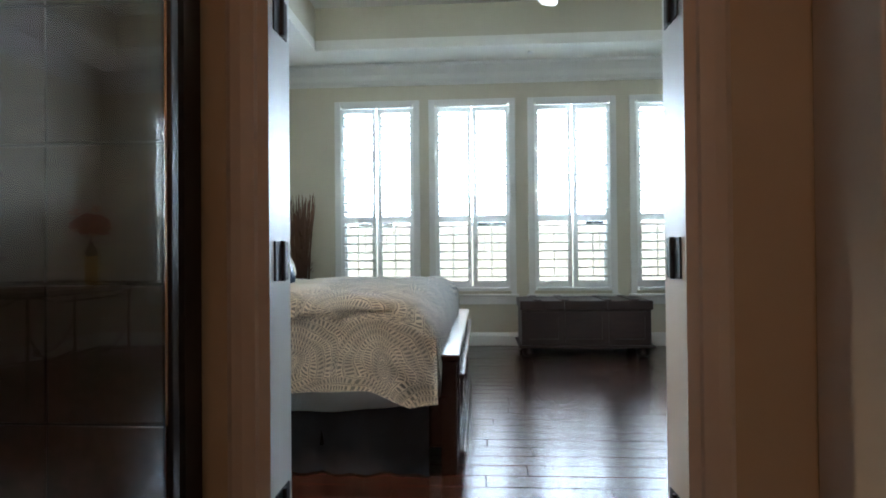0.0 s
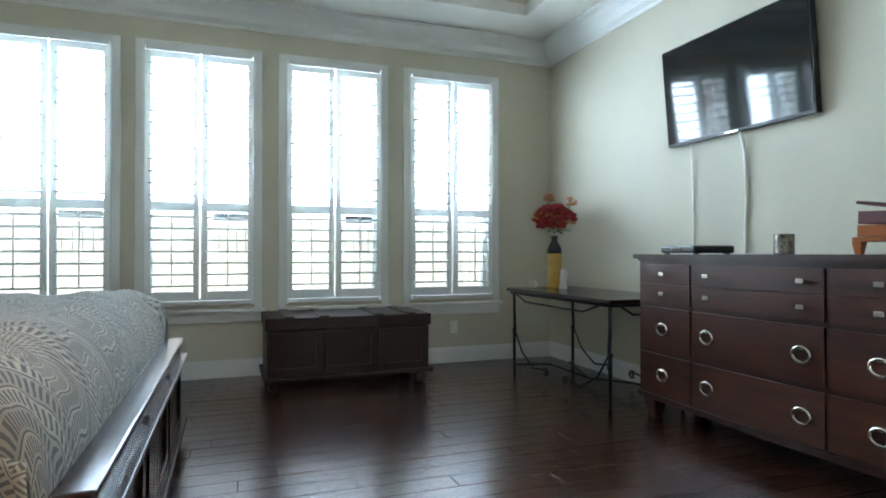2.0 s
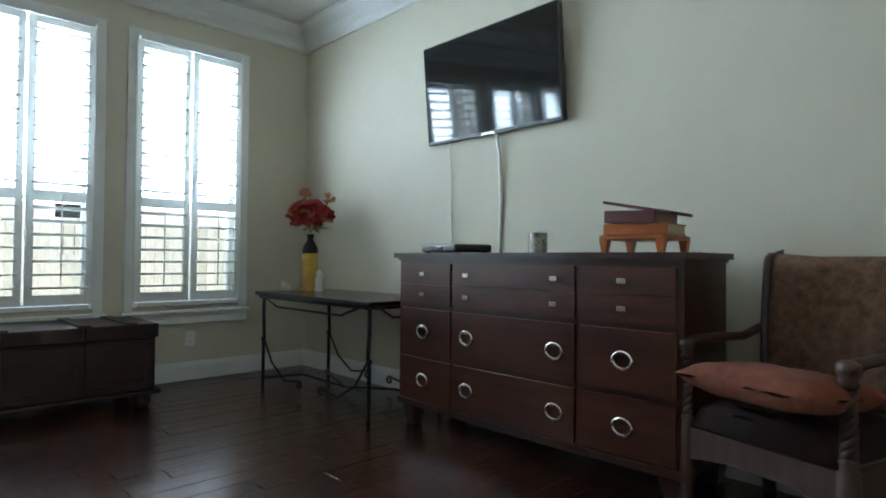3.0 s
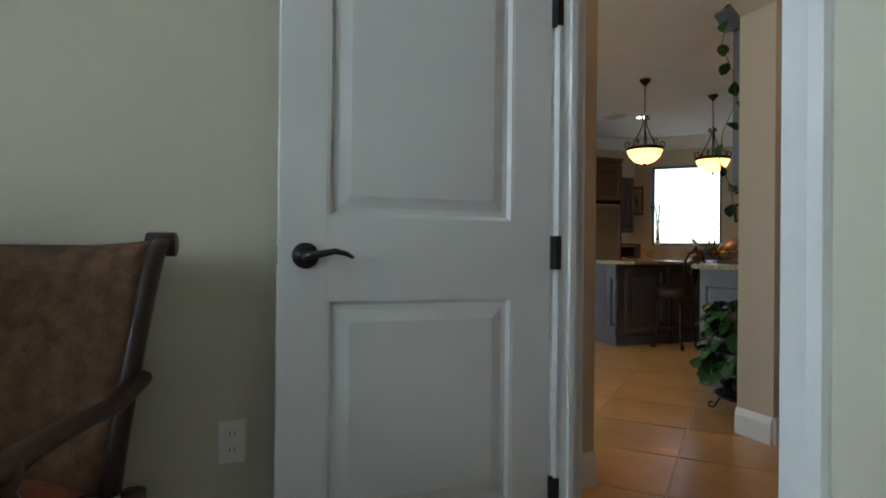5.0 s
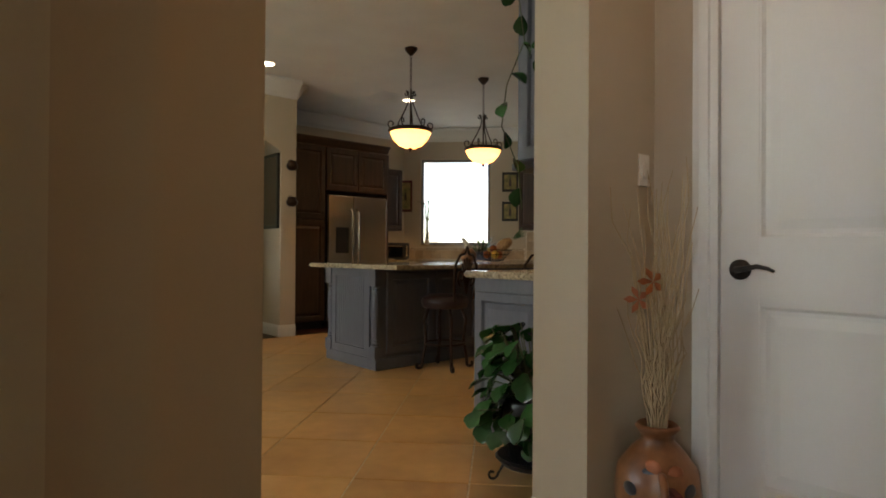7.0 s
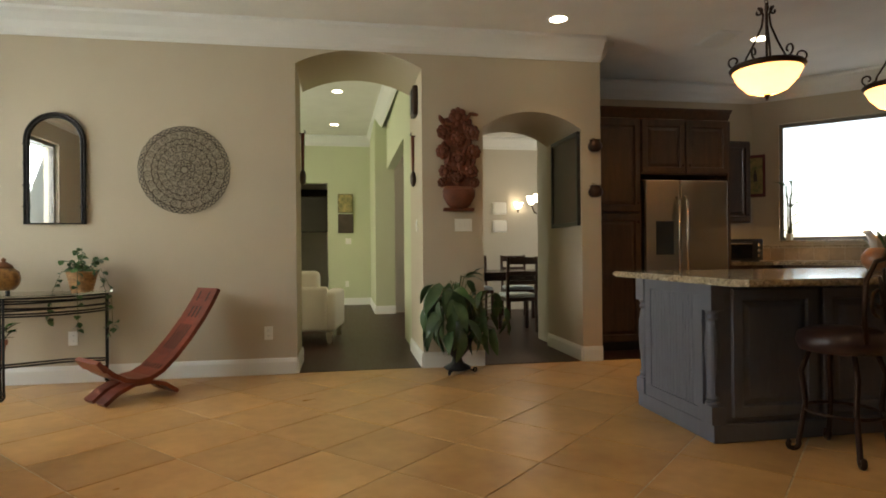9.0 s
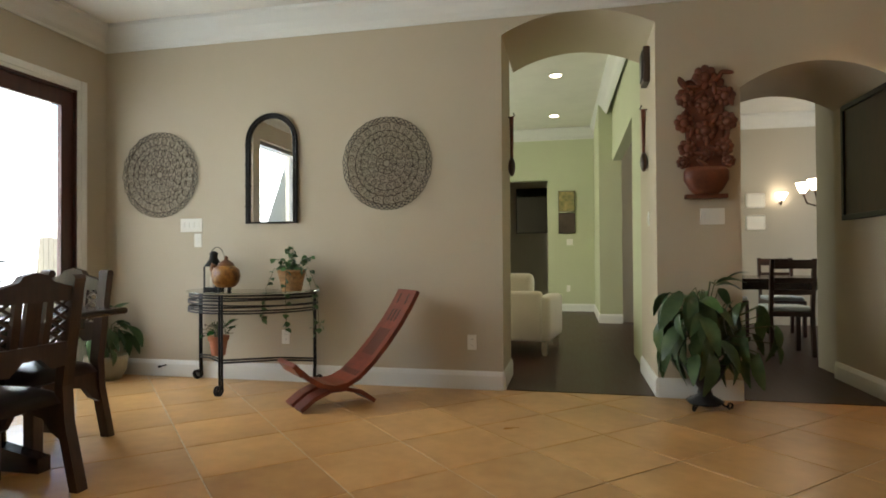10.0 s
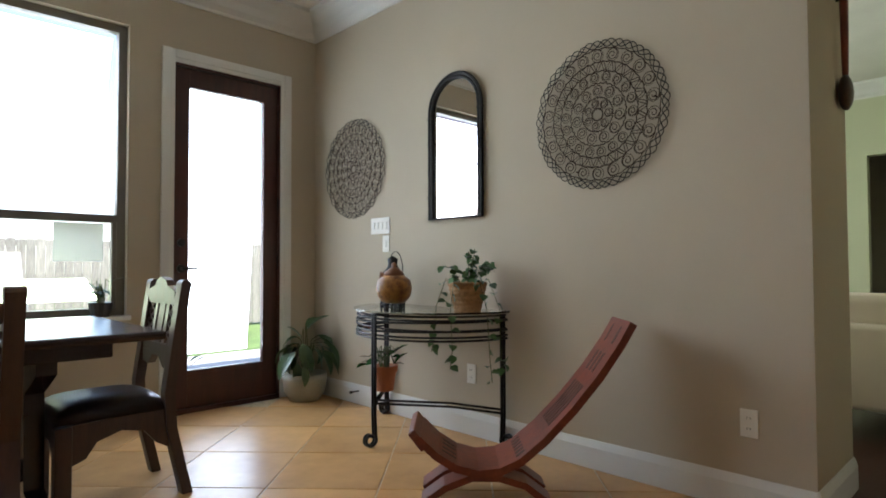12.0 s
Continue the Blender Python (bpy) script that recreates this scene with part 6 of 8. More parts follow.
for k in range(3):
    a = k * 2.09
    bm = bmesh.new()
    lathe(bm, [(0.012, 0), (0.016, 0.015), (0.01, 0.034)], (0.05 * math.cos(a), 0.05 * math.sin(a), 0), 8)
    part("foot", bm, M_BLACK, jug)
ivy = thing("ivy_basket", "trailing ivy in a woven basket on the console", "potted plant", m=pose(9.14, 2.36, HT + 0.01))
bm = bmesh.new()
lathe(bm, [(0.075, 0)] + [(0.076 + 0.035 * i / 12 + 0.003 * (i % 2), 0.01 + 0.15 * i / 12) for i in range(13)] + [(0.10, 0.165), (0.0, 0.14)], seg=22)
part("basket", bm, M_WICKER, ivy, "woven honey-brown basket")
ivl = leaf_mesh(0.05, 0.05, M_LEAF, 0.3, 3)
rg = random.Random(31)
for k in range(11):
    bm = bmesh.new()
    a = rg.uniform(0, 6.28)
    if k < 4:
        a = (2.0, 3.3, 4.4, 5.0)[k]
        pts = [(0.05 * math.cos(a), 0.05 * math.sin(a), 0.15), (0.13 * math.cos(a), 0.13 * math.sin(a), 0.18), (0.17 * math.cos(a), 0.20 * math.sin(a), 0.02), (0.16 * math.cos(a), 0.22 * math.sin(a), -0.16 - 0.05 * k), (0.18 * math.cos(a), 0.24 * math.sin(a), -0.24 - 0.06 * (k % 3))]
    else:
        pts = [(0.03 * math.cos(a), 0.03 * math.sin(a), 0.14), (0.07 * math.cos(a), 0.09 * math.sin(a), 0.24), (0.12 * math.cos(a), 0.16 * math.sin(a), rg.uniform(0.22, 0.36))]
    tube(bm, pts, 0.002, 4)
    part("vine", bm, M_STEM, ivy)
    P = [Vector(p) for p in pts]
    for s in range(12 if k < 4 else 9):
        t = (s + 0.5) / (12 if k < 4 else 9) * (len(P) - 1)
        i = int(t)
        q = P[i].lerp(P[i + 1], t - i)
        lf = new("leaf", ivl)
        lf.parent, lf.location = ivy, q
        lf.rotation_euler = (rg.uniform(-0.8, 0.8), rg.uniform(-0.3, 0.9), rg.uniform(0, 6.28))
tp = thing("small_potted_plant", "jade plant in a terracotta pot on the lower rods", "potted plant", m=pose(8.98, 2.90, 0.262))
bm = bmesh.new()
lathe(bm, [(0.052, 0), (0.068, 0.115), (0.078, 0.115), (0.08, 0.15), (0.07, 0.15), (0.0, 0.13)], seg=20)
part("pot", bm, M_TERRA, tp, "terracotta pot", False)
plant(tp, 16, 0.085, 0.045, M_LEAFD, 0.2, 41, 0.11, 0.15, 0.24, up=0.7)

# ---- two-piece carved chair ----
def carved_chair(m):
    c = thing("two_piece_chair", "red-brown carved two-plank reclining chair", "chair", m=m)
    # local: the front is -x, the back rises towards +x

    def plank(pts, w0, w1, t):
        bm = bmesh.new()
        n = len(pts)
        rows = []
        for i, (x, z) in enumerate(pts):
            a, b = pts[max(0, i - 1)], pts[min(n - 1, i + 1)]
            d = Vector((b[0] - a[0], b[1] - a[1])).normalized()
            nx, nz = -d.y * t / 2, d.x * t / 2
            w = (w0 + (w1 - w0) * i / (n - 1)) / 2
            rows.append([bm.verts.new(p) for p in ((x + nx, -w, z + nz), (x + nx, w, z + nz), (x - nx, w, z - nz), (x - nx, -w, z - nz))])
        skin(bm, rows)
        return bm
    back = [(-0.32, 0.31), (-0.24, 0.235), (-0.15, 0.18), (-0.05, 0.155), (0.05, 0.165), (0.14, 0.205), (0.25, 0.295), (0.38, 0.43), (0.50, 0.575), (0.60, 0.72), (0.655, 0.815)]
    pb = part("back_plank", plank(back, 0.33, 0.28, 0.034), M_MAHOG, c, "curved carved plank forming seat and back")
    for s in (-1, 1):
        pts = [(-0.30, 0.02), (-0.20, 0.09), (-0.08, 0.135), (0.04, 0.135), (0.16, 0.10), (0.27, 0.02)]
        bm = plank(pts, 0.125, 0.125, 0.03)
        moved(bm, pose(0, s * 0.088, 0))
        part("leg_plank", bm, M_MAHOG, c, "arched carved leg plank")
    part("front_lip", moved(boxed(-0.018, 0.018, -0.167, 0.167, -0.05, 0.05, 0.006), pose(-0.322, 0, 0.305, 0, -38, 0)), M_MAHOG, c, "thick carved front edge")
    for u0, u1, ys in ((6.3, 7.6, (-0.07, -0.035, 0.0, 0.035, 0.07)), (8.0, 8.6, (-0.05, 0.0, 0.05)), (8.9, 9.7, (-0.06, 0.06)), (4.9, 5.3, (-0.10, -0.06, -0.02, 0.02, 0.06, 0.10)), (1.2, 1.9, (-0.08, -0.03, 0.03, 0.08))):
        for y in ys:
            bm = bmesh.new()
            rows = []
            for k in range(4):
                u = u0 + (u1 - u0) * k / 3
                i = min(int(u), len(back) - 2)
                a, b = Vector(back[i]), Vector(back[i + 1])
                p = a.lerp(b, u - i)
                d = (b - a).normalized()
                nx, nz = -d.y * 0.0182, d.x * 0.0182
                rows.append([bm.verts.new(q) for q in ((p.x + nx, y - 0.010, p.y + nz), (p.x + nx, y + 0.010, p.y + nz), (p.x + nx * 0.7, y + 0.010, p.y + nz * 0.7), (p.x + nx * 0.7, y - 0.010, p.y + nz * 0.7))])
            skin(bm, rows)
            part("carved_slot", bm, M_OAKD, pb)
    return c


carved_chair(pose(8.70, 1.83, 0, 0, 0, -45) @ Matrix.Diagonal((0.93, 1.0, 0.94, 1)))

# corner plant
cp = thing("corner_plant", "broad-leaved houseplant in a pale glazed pot", "potted plant", m=pose(9.13, 4.06, 0))
bm = bmesh.new()
lathe(bm, [(0.11, 0.0), (0.15, 0.06), (0.17, 0.16), (0.165, 0.2), (0.15, 0.2), (0.0, 0.18)], seg=20)
part("pot", bm, material("celadon_glaze", (0.42, 0.40, 0.30), 0.3, amount=0.2, scale=5), cp, "", True)
plant(cp, 26, 0.19, 0.095, M_LEAFP, 0.45, 51, 0.17, 0.26, 0.48, up=-0.3)
plant(cp, 3, 0.20, 0.09, M_LEAFP, 0.3, 52, 0.06, 0.44, 0.56, up=1.0)


# ---- breakfast table and chairs ----
def rustic_chair():
    c = thing("dining_chair", "dark carved oak chair with lattice back and leather seat", "chair", "chairs at the breakfast table")
    # local: the seat faces -x, the back at +x
    for y in (-0.20, 0.20):
        bm = bmesh.new()
        skin(bm, [[bm.verts.new((x + a, y + b, z)) for a, b in ((-0.022, -0.028), (0.022, -0.028), (0.022, 0.028), (-0.022, 0.028))] for x, z in ((0.27, 0.0), (0.20, 0.30), (0.19, 0.46), (0.23, 0.75), (0.255, 0.93))])
        part("back_post", bm, M_OAKD, c)
        bm = bmesh.new()
        tube(bm, [(0.255, y - 0.03, 0.93), (0.255, y + 0.03, 0.93)], 0.024, 10)
        part("post_cap", bm, M_OAKD, c)
        part("front_leg", boxed(-0.24, -0.18, y - 0.03, y + 0.03, 0, 0.38, 0.004), M_OAKD, c)
        bm = bmesh.new()
        prism(bm, [(-0.18, 0.38), (-0.18, 0.22)] + [(x, z) for x, z in ((-0.13, 0.24), (-0.09, 0.30), (0.0, 0.33), (0.09, 0.31), (0.14, 0.25), (0.19, 0.22))] + [(0.19, 0.40)], "y", y - 0.016, y + 0.016)
        part("side_apron", bm, M_OAKD, c)
    bm = bmesh.new()
    prism(bm, [(-0.17, 0.39), (-0.17, 0.24), (-0.10, 0.31), (0.10, 0.31), (0.17, 0.24), (0.17, 0.39)], "x", -0.235, -0.20)
    part("front_apron", bm, M_OAKD, c)
    bm = bmesh.new()
    prism(bm, [(-0.175, 0.84), (-0.175, 0.90), (-0.08, 0.925), (-0.06, 0.95), (0, 0.965), (0.06, 0.95), (0.08, 0.925), (0.175, 0.90), (0.175, 0.84)], "x", 0.225, 0.26)
    part("crest_rail", bm, M_OAKD, c)
    bm = bmesh.new()
    prism(bm, [(-0.175, 0.66), (0.175, 0.66), (0.175, 0.56), (0.10, 0.55), (0.04, 0.60), (-0.04, 0.60), (-0.10, 0.55), (-0.175, 0.56)], "x", 0.20, 0.235)
    part("lower_rail", bm, M_OAKD, c)
    for y0, y1 in ((-0.09, -0.055), (-0.035, 0.035), (0.055, 0.09)):
        bm = bmesh.new()
        skin(bm, [[bm.verts.new((x + a, y, z)) for a, y in ((-0.01, y0), (0.01, y0), (0.01, y1), (-0.01, y1))] for x, z in ((0.217, 0.66), (0.243, 0.84))])
        part("splat", bm, M_OAKD, c)
    for s in (-1, 1):
        bm = bmesh.new()
        for k in range(4):
            z = 0.655 + k * 0.048
            for q in (0, 1):
                ya, yb = (s * 0.095, s * 0.18) if q else (s * 0.18, s * 0.095)
                tube(bm, [(0.215 + (z - 0.66) * 0.14, ya, z), (0.222 + (z - 0.66) * 0.14, yb, z + 0.05)], 0.008, 4)
        part("lattice", bm, M_OAKD, c)
    bm = bmesh.new()
    g = []
    for i in range(13):
        u = 2 * i / 12 - 1
        g.append([bm.verts.new((0.225 * u - 0.02, 0.225 * v, 0.39 + 0.075 * max(0, (1 - u ** 4) * (1 - v ** 4)) ** 0.5)) for v in (2 * j / 12 - 1 for j in range(13))])
    skin(bm, g, False, False)
    bmesh.ops.solidify(bm, geom=bm.faces[:], thickness=0.03)
    part("seat", bm, M_LEATHER, c, "dark brown leather seat pad", True)
    return c


ch = rustic_chair()
ch.matrix_basis = pose(7.50, 3.02, 0, 0, 0, 0)
copy_thing(ch, pose(6.86, 2.60, 0, 0, 0, -90))
copy_thing(ch, pose(6.22, 2.58, 0, 0, 0, -92))
copy_thing(ch, pose(6.75, 3.85, 0, 0, 0, 90))
tb = thing("breakfast_table", "dark stained wooden trestle table", "table", m=pose(6.72, 3.04, 0))
part("top", boxed(-0.86, 0.86, -0.52, 0.52, 0.725, 0.76, 0.012), M_ESPRESSO, tb)
part("apron", boxed(-0.70, 0.70, -0.40, 0.40, 0.66, 0.724, 0.006), M_ESPRESSO, tb)
for x in (-0.5, 0.5):
    bm = bmesh.new()
    prism(bm, [(-0.36, 0.0), (-0.36, 0.07), (-0.10, 0.12), (-0.08, 0.5), (-0.30, 0.60), (-0.30, 0.66), (0.30, 0.66), (0.30, 0.60), (0.08, 0.5), (0.10, 0.12), (0.36, 0.07), (0.36, 0.0)], "x", x - 0.035, x + 0.035)
    part("trestle", bm, M_ESPRESSO, tb)
part("stretcher", boxed(-0.5, 0.5, -0.03, 0.03, 0.14, 0.22, 0.004), M_ESPRESSO, tb)
mug = thing("red_teapot", "glossy red teapot on the breakfast table", "teapot", m=pose(6.92, 2.75, 0.76))
M_REDGLAZE = material("red_glaze", (0.35, 0.012, 0.015), 0.12, amount=0.3, scale=6)
bm = bmesh.new()
lathe(bm, [(0.05, 0), (0.075, 0.03), (0.08, 0.07), (0.06, 0.11), (0.055, 0.12), (0.06, 0.13), (0.03, 0.15), (0.0, 0.16)], seg=20)
part("body", bm, M_REDGLAZE, mug, "", True)
bm = bmesh.new()
tube(bm, [(0.06, 0, 0.11), (0.12, 0, 0.11), (0.125, 0, 0.06), (0.07, 0, 0.03)], 0.009, 8)
part("handle", bm, M_REDGLAZE, mug, "", True)
bd = thing("bead_garland", "strand of pale wooden beads on the table", "beads", m=pose(7.13, 3.0, 0.76))
for k in range(22):
    bm = bmesh.new()
    ball(bm, (0.02 * math.sin(k * 1.3), -0.2 + k * 0.019, 0.018), 0.018, u=8, v=6)
    part("bead", bm, M_WHITESTONE, bd, "", True)
sp = thing("sill_plant", "small plant in a patterned pot on the window sill", "potted plant", m=pose(7.78, GY1 + 0.0, 0.70))
bm = bmesh.new()
lathe(bm, [(0.05, 0), (0.065, 0.05), (0.07, 0.09), (0.06, 0.09), (0.0, 0.08)], seg=16)
part("pot", bm, M_BLUEPOT, sp)
plant(sp, 12, 0.10, 0.025, M_LEAF, 0.5, 61, 0.06, 0.10, 0.22, up=0.9)
sp2 = thing("table_plant", "trailing plant in a blue pot on the table", "potted plant", m=pose(6.84, 3.30, 0.76))
bm = bmesh.new()
lathe(bm, [(0.05, 0), (0.08, 0.06), (0.085, 0.12), (0.07, 0.12), (0.0, 0.11)], seg=16)
part("pot", bm, M_BLUE, sp2)
plant(sp2, 24, 0.11, 0.05, M_LEAFD, 0.5, 62, 0.16, 0.08, 0.34, up=0.7)

# ---- vestibule: closet door, twig jug, hall tree ----
jamb(2.98, 3.72, 2.44, CY - 0.143, CY + 0.003)
casing("door_trim", 2.98, 3.72, 2.44, CY, 1, w=0.085)
panel_door("closet_door", "white two-panel door with a dark lever, closed", 0.735, 2.43, pose(2.983, CY - 0.006, 0), True)
jg = thing("twig_jug", "brown glazed floor jug with ivy relief holding dry twigs", "jug", m=pose(3.80, -0.60, 0))
bm = bmesh.new()
lathe(bm, [(0.075, 0), (0.09, 0.02), (0.12, 0.12), (0.135, 0.24), (0.125, 0.32), (0.08, 0.38), (0.05, 0.41), (0.055, 0.43), (0.07, 0.45), (0.06, 0.46), (0.04, 0.44), (0.04, 0.40)], seg=26)
part("body", bm, M_JUG, jg, "", True)
for a in (2.2, 5.2):
    bm = bmesh.new()
    c = Vector((0.125 * math.cos(a), 0.125 * math.sin(a), 0.28))
    tube(bm, [c + Vector((0.045 * math.cos(q) * math.cos(a), 0.045 * math.cos(q) * math.sin(a), 0.05 * math.sin(q))) for q in (i * math.pi / 8 for i in range(16))], 0.013, 8, loop=True)
    part("ring_handle", bm, M_JUG, jg, "", True)
rg = random.Random(8)
for i in range(12):
    a, z = rg.uniform(1.2, 4.6), rg.uniform(0.14, 0.36)
    bm = bmesh.new()
    ball(bm, (0, 0, 0), 0.008, 0.026, 0.022, 8, 5)
    ob = part("relief_leaf", bm, M_BLUEPOT if i % 3 else M_TERRA, jg, "", True)
    r = 0.13 if z < 0.3 else 0.11
    ob.location, ob.rotation_euler = (r * math.cos(a), r * math.sin(a), z), (rg.uniform(-1, 1), 0, a)
bm = bmesh.new()
for k in range(5):
    box(bm, -0.045 + k * 0.02, -0.035 + k * 0.02, -0.015, 0.0, 0, 0.14)
box(bm, -0.05, 0.05, -0.016, 0.004, 0.14, 0.16)
box(bm, -0.05, 0.05, -0.016, 0.004, -0.01, 0.01)
part("relief_lattice", moved(bm, pose(-0.105, 0.09, 0.14, 0, 0, 140)), M_BOOK, jg, "dark red lattice relief")
for i in range(64):
    a, b = rg.uniform(0, 6.28), rg.uniform(0.02, 0.14)
    h = rg.uniform(0.75, 1.30)
    pts = [(0.02 * math.cos(a), 0.02 * math.sin(a), 0.40)]
    for k in range(1, 8):
        t = k / 7
        pts.append((b * t * math.cos(a) + rg.uniform(-0.02, 0.02), b * t * math.sin(a) + rg.uniform(-0.02, 0.02), 0.40 + (h - 0.40) * t))
    bm = bmesh.new()
    tube(bm, pts, 0.0034, 4, 0.0013)
    part("twig", bm, M_TWIG, jg)
for x, y, z in ((-0.04, 0.10, 0.92), (0.02, 0.08, 0.86)):
    bm = bmesh.new()
    for k in range(5):
        a = k * 1.25
        vs = [bm.verts.new((x, y, z)), bm.verts.new((x + 0.03 * math.cos(a - 0.4), y + 0.01, z + 0.03 * math.sin(a - 0.4))), bm.verts.new((x + 0.045 * math.cos(a), y + 0.02, z + 0.045 * math.sin(a))), bm.verts.new((x + 0.03 * math.cos(a + 0.4), y + 0.01, z + 0.03 * math.sin(a + 0.4)))]
        bm.faces.new(vs)
    bmesh.ops.solidify(bm, geom=bm.faces[:], thickness=0.001)
    part("silk_leaf", bm, M_ORANGE if z > 0.9 else M_TERRA, jg)
wire = thing("wire_word_ornament", "white twisted wire word ornament hanging on the wing wall", "wall ornament", m=pose(3.955, -0.70, 2.0))
bm = bmesh.new()
tube(bm, [(-0.004, -0.14 + 0.0052 * i + 0.012 * math.sin(i * 0.9), 0.03 * math.cos(i * 0.9) - 0.0016 * i) for i in range(48)], 0.0025, 5)
part("lettering", bm, M_PLATE, wire)
bm = bmesh.new()
tube(bm, [(0, 0.0, 0.03), (-0.006, 0.02, 0.09), (-0.006, 0.0, 0.13), (0, -0.02, 0.11)], 0.002, 5)
part("hook", bm, M_PLATE, wire)

HZ = 1.30
ht = thing("hall_tree", "bronze scrolled wall rack with shelf and hooks", "coat rack", m=pose(2.425, 0.08, 0))
for y in (-0.28, 0.28):
    bm = bmesh.new()
    tube(bm, [(0.012, y, 0.10), (0.012, y, 1.62)], 0.011, 8)
    part("upright", bm, M_BRONZE, ht)
    bm = bmesh.new()
    tube(bm, [(0.012, y, 0.40), (0.15, y, 0.46), (0.30, y, 0.62), (0.36, y, 0.735)], 0.009, 6)
    part("shelf_bracket", bm, M_BRONZE, ht)
part("shelf", boxed(0.0, 0.42, -0.32, 0.32, 0.735, 0.755, 0.006), M_BRONZE, ht)
for z in (1.62, HZ):
    bm = bmesh.new()
    tube(bm, [(0.012, -0.28, z), (0.012, 0.28, z)], 0.009, 6)
    part("cross_bar", bm, M_BRONZE, ht)
for y in (-0.24, 0.0, 0.24):
    bm = bmesh.new()
    tube(bm, [(0.012, y, HZ), (0.15, y, HZ - 0.05), (0.30, y, HZ - 0.02), (0.37, y, HZ + 0.03)], 0.010, 8)
    ball(bm, (0.375, y, HZ + 0.035), 0.028, u=10, v=8)
    ball(bm, (0.33, y, HZ - 0.015), 0.022, u=10, v=8)
    part("hook", bm, M_BRONZE, ht, "", True)
    bm = bmesh.new()
    tube(bm, [(0.012, y, 1.62), (0.06, y, 1.55), (0.14, y, 1.48), (0.23, y, 1.435)] + [(0.33 + 0.075 * math.cos(a), y, 1.48 + 0.058 * math.sin(a)) for a in (radians(d) for d in range(-110, 211, 32))], 0.011, 8)
    part("top_scroll", bm, M_BRONZE, ht, "", True)
bag = thing("black_bag", "black fabric bag hanging by its strap from the rack", "bag", m=pose(2.79, 0.08, 0))
bm = bmesh.new()
rows = []
for z, w, t in ((0.872, 0.02, 0.02), (0.878, 0.12, 0.045), (0.93, 0.18, 0.06), (0.97, 0.15, 0.045), (1.01, 0.08, 0.02)):
    rows.append(ring(bm, (0, 0, z), Vector((1, 0, 0)), Vector((0, 1, 0)), t + 0.05, w, 14))
skin(bm, rows)
part("body", bm, M_CANVAS, bag, "", True)
for dy in (-0.10, 0.10):
    bm = bmesh.new()
    tube(bm, [(0, dy, 1.0), (0.005, dy * 0.5, 1.3), (0.0, 0, HZ)], 0.007, 6)
    part("strap", bm, M_CANVAS, bag)
tote = thing("folded_tote", "folded white printed plastic bag on the rack's shelf", "bag", m=pose(2.64, 0.08, 0.755))
for k in range(4):
    part("fold", boxed(-0.18 + 0.01 * k, 0.19 - 0.012 * k, -0.2, 0.2, 0.03 * k, 0.03 * k + 0.028, 0.013), M_TOTE, tote, "", True)
font = bpy.data.curves.new("print", "FONT")
font.body, font.size, font.extrude = "AMER", 0.06, 0.0004
txt = new("print", font)
bpy.context.view_layer.update()
tm_ = bpy.data.meshes.new_from_object(txt)
bpy.data.objects.remove(txt)
tm_.materials.append(M_BLACK)
pr = new("printed_word", tm_)
pr.parent = tote
pr.matrix_basis = pose(0.195, -0.10, 0.025, 90, 0, 90)

# ---- kitchen ----
def framed(bm, w, h, t=0.02, rail=0.06):
    """A raised-panel door front in the x-z plane, centred, facing -y."""
    loops = []
    for ins, y in ((0, 0), (0, -t + 0.003), (0.003, -t), (rail - 0.004, -t), (rail, -t + 0.004), (rail + 0.006, -t * 0.25), (rail + 0.012, -t * 0.25), (rail + 0.042, -t * 0.85)):
        loops.append([bm.verts.new((s * (w / 2 - ins), y, q * (h / 2 - ins))) for s, q in ((-1, -1), (1, -1), (1, 1), (-1, 1))])
    return skin(bm, loops)


def cabinet(label, mt, m, w, d, h, doors, z0=0.0, drawers=False, name="cabinet", toe=True, handle=True, group="kitchen cabinets"):
    """Local: front at y 0 facing -y, x centred, body behind."""
    c = thing(name, label, "cabinet", group, m)
    k = 0.1 if toe else 0.0
    part("body", boxed(-w / 2, w / 2, 0, d, z0 + k, z0 + h, 0.002), mt, c)
    if toe:
        part("toe_kick", boxed(-w / 2, w / 2, 0.06, d, z0 + 0.001, z0 + k), M_GLAZE, c)
    dw = w / doors
    top = z0 + h - 0.02
    if drawers:
        for i in range(doors):
            x = -w / 2 + dw * (i + 0.5)
            f = part("drawer", moved(framed(bmesh.new(), dw - 0.012, 0.15, rail=0.035), pose(x, -0.001, top - 0.075)), mt, c)
            bm = bmesh.new()
            ball(bm, (x, -0.034, top - 0.075), 0.014, u=10, v=6)
            part("knob", bm, M_BRONZE, f)
        top -= 0.165
    bot = z0 + k + 0.015
    for i in range(doors):
        x = -w / 2 + dw * (i + 0.5)
        f = part("door", moved(framed(bmesh.new(), dw - 0.012, top - bot), pose(x, -0.001, (top + bot) / 2)), mt, c)
        if handle:
            bm = bmesh.new()
            ball(bm, (x + (dw / 2 - 0.04) * (1 if i % 2 == 0 else -1), -0.034, top - 0.08 if z0 < 0.5 else bot + 0.08), 0.014, u=10, v=6)
            part("knob", bm, M_BRONZE, f)
    return c


def slab(name, label, poly, z0, z1):
    bm = bmesh.new()
    prism(bm, poly, "z", z0, z1)
    bmesh.ops.bevel(bm, geom=[e for e in bm.edges if abs(e.verts[0].co.z - e.verts[1].co.z) < 1e-5], offset=0.01, segments=2, affect="EDGES")
    return tagged(part(name, bm, M_GRANITE), label, "worktop")


CT0, CT1 = 0.868, 0.905
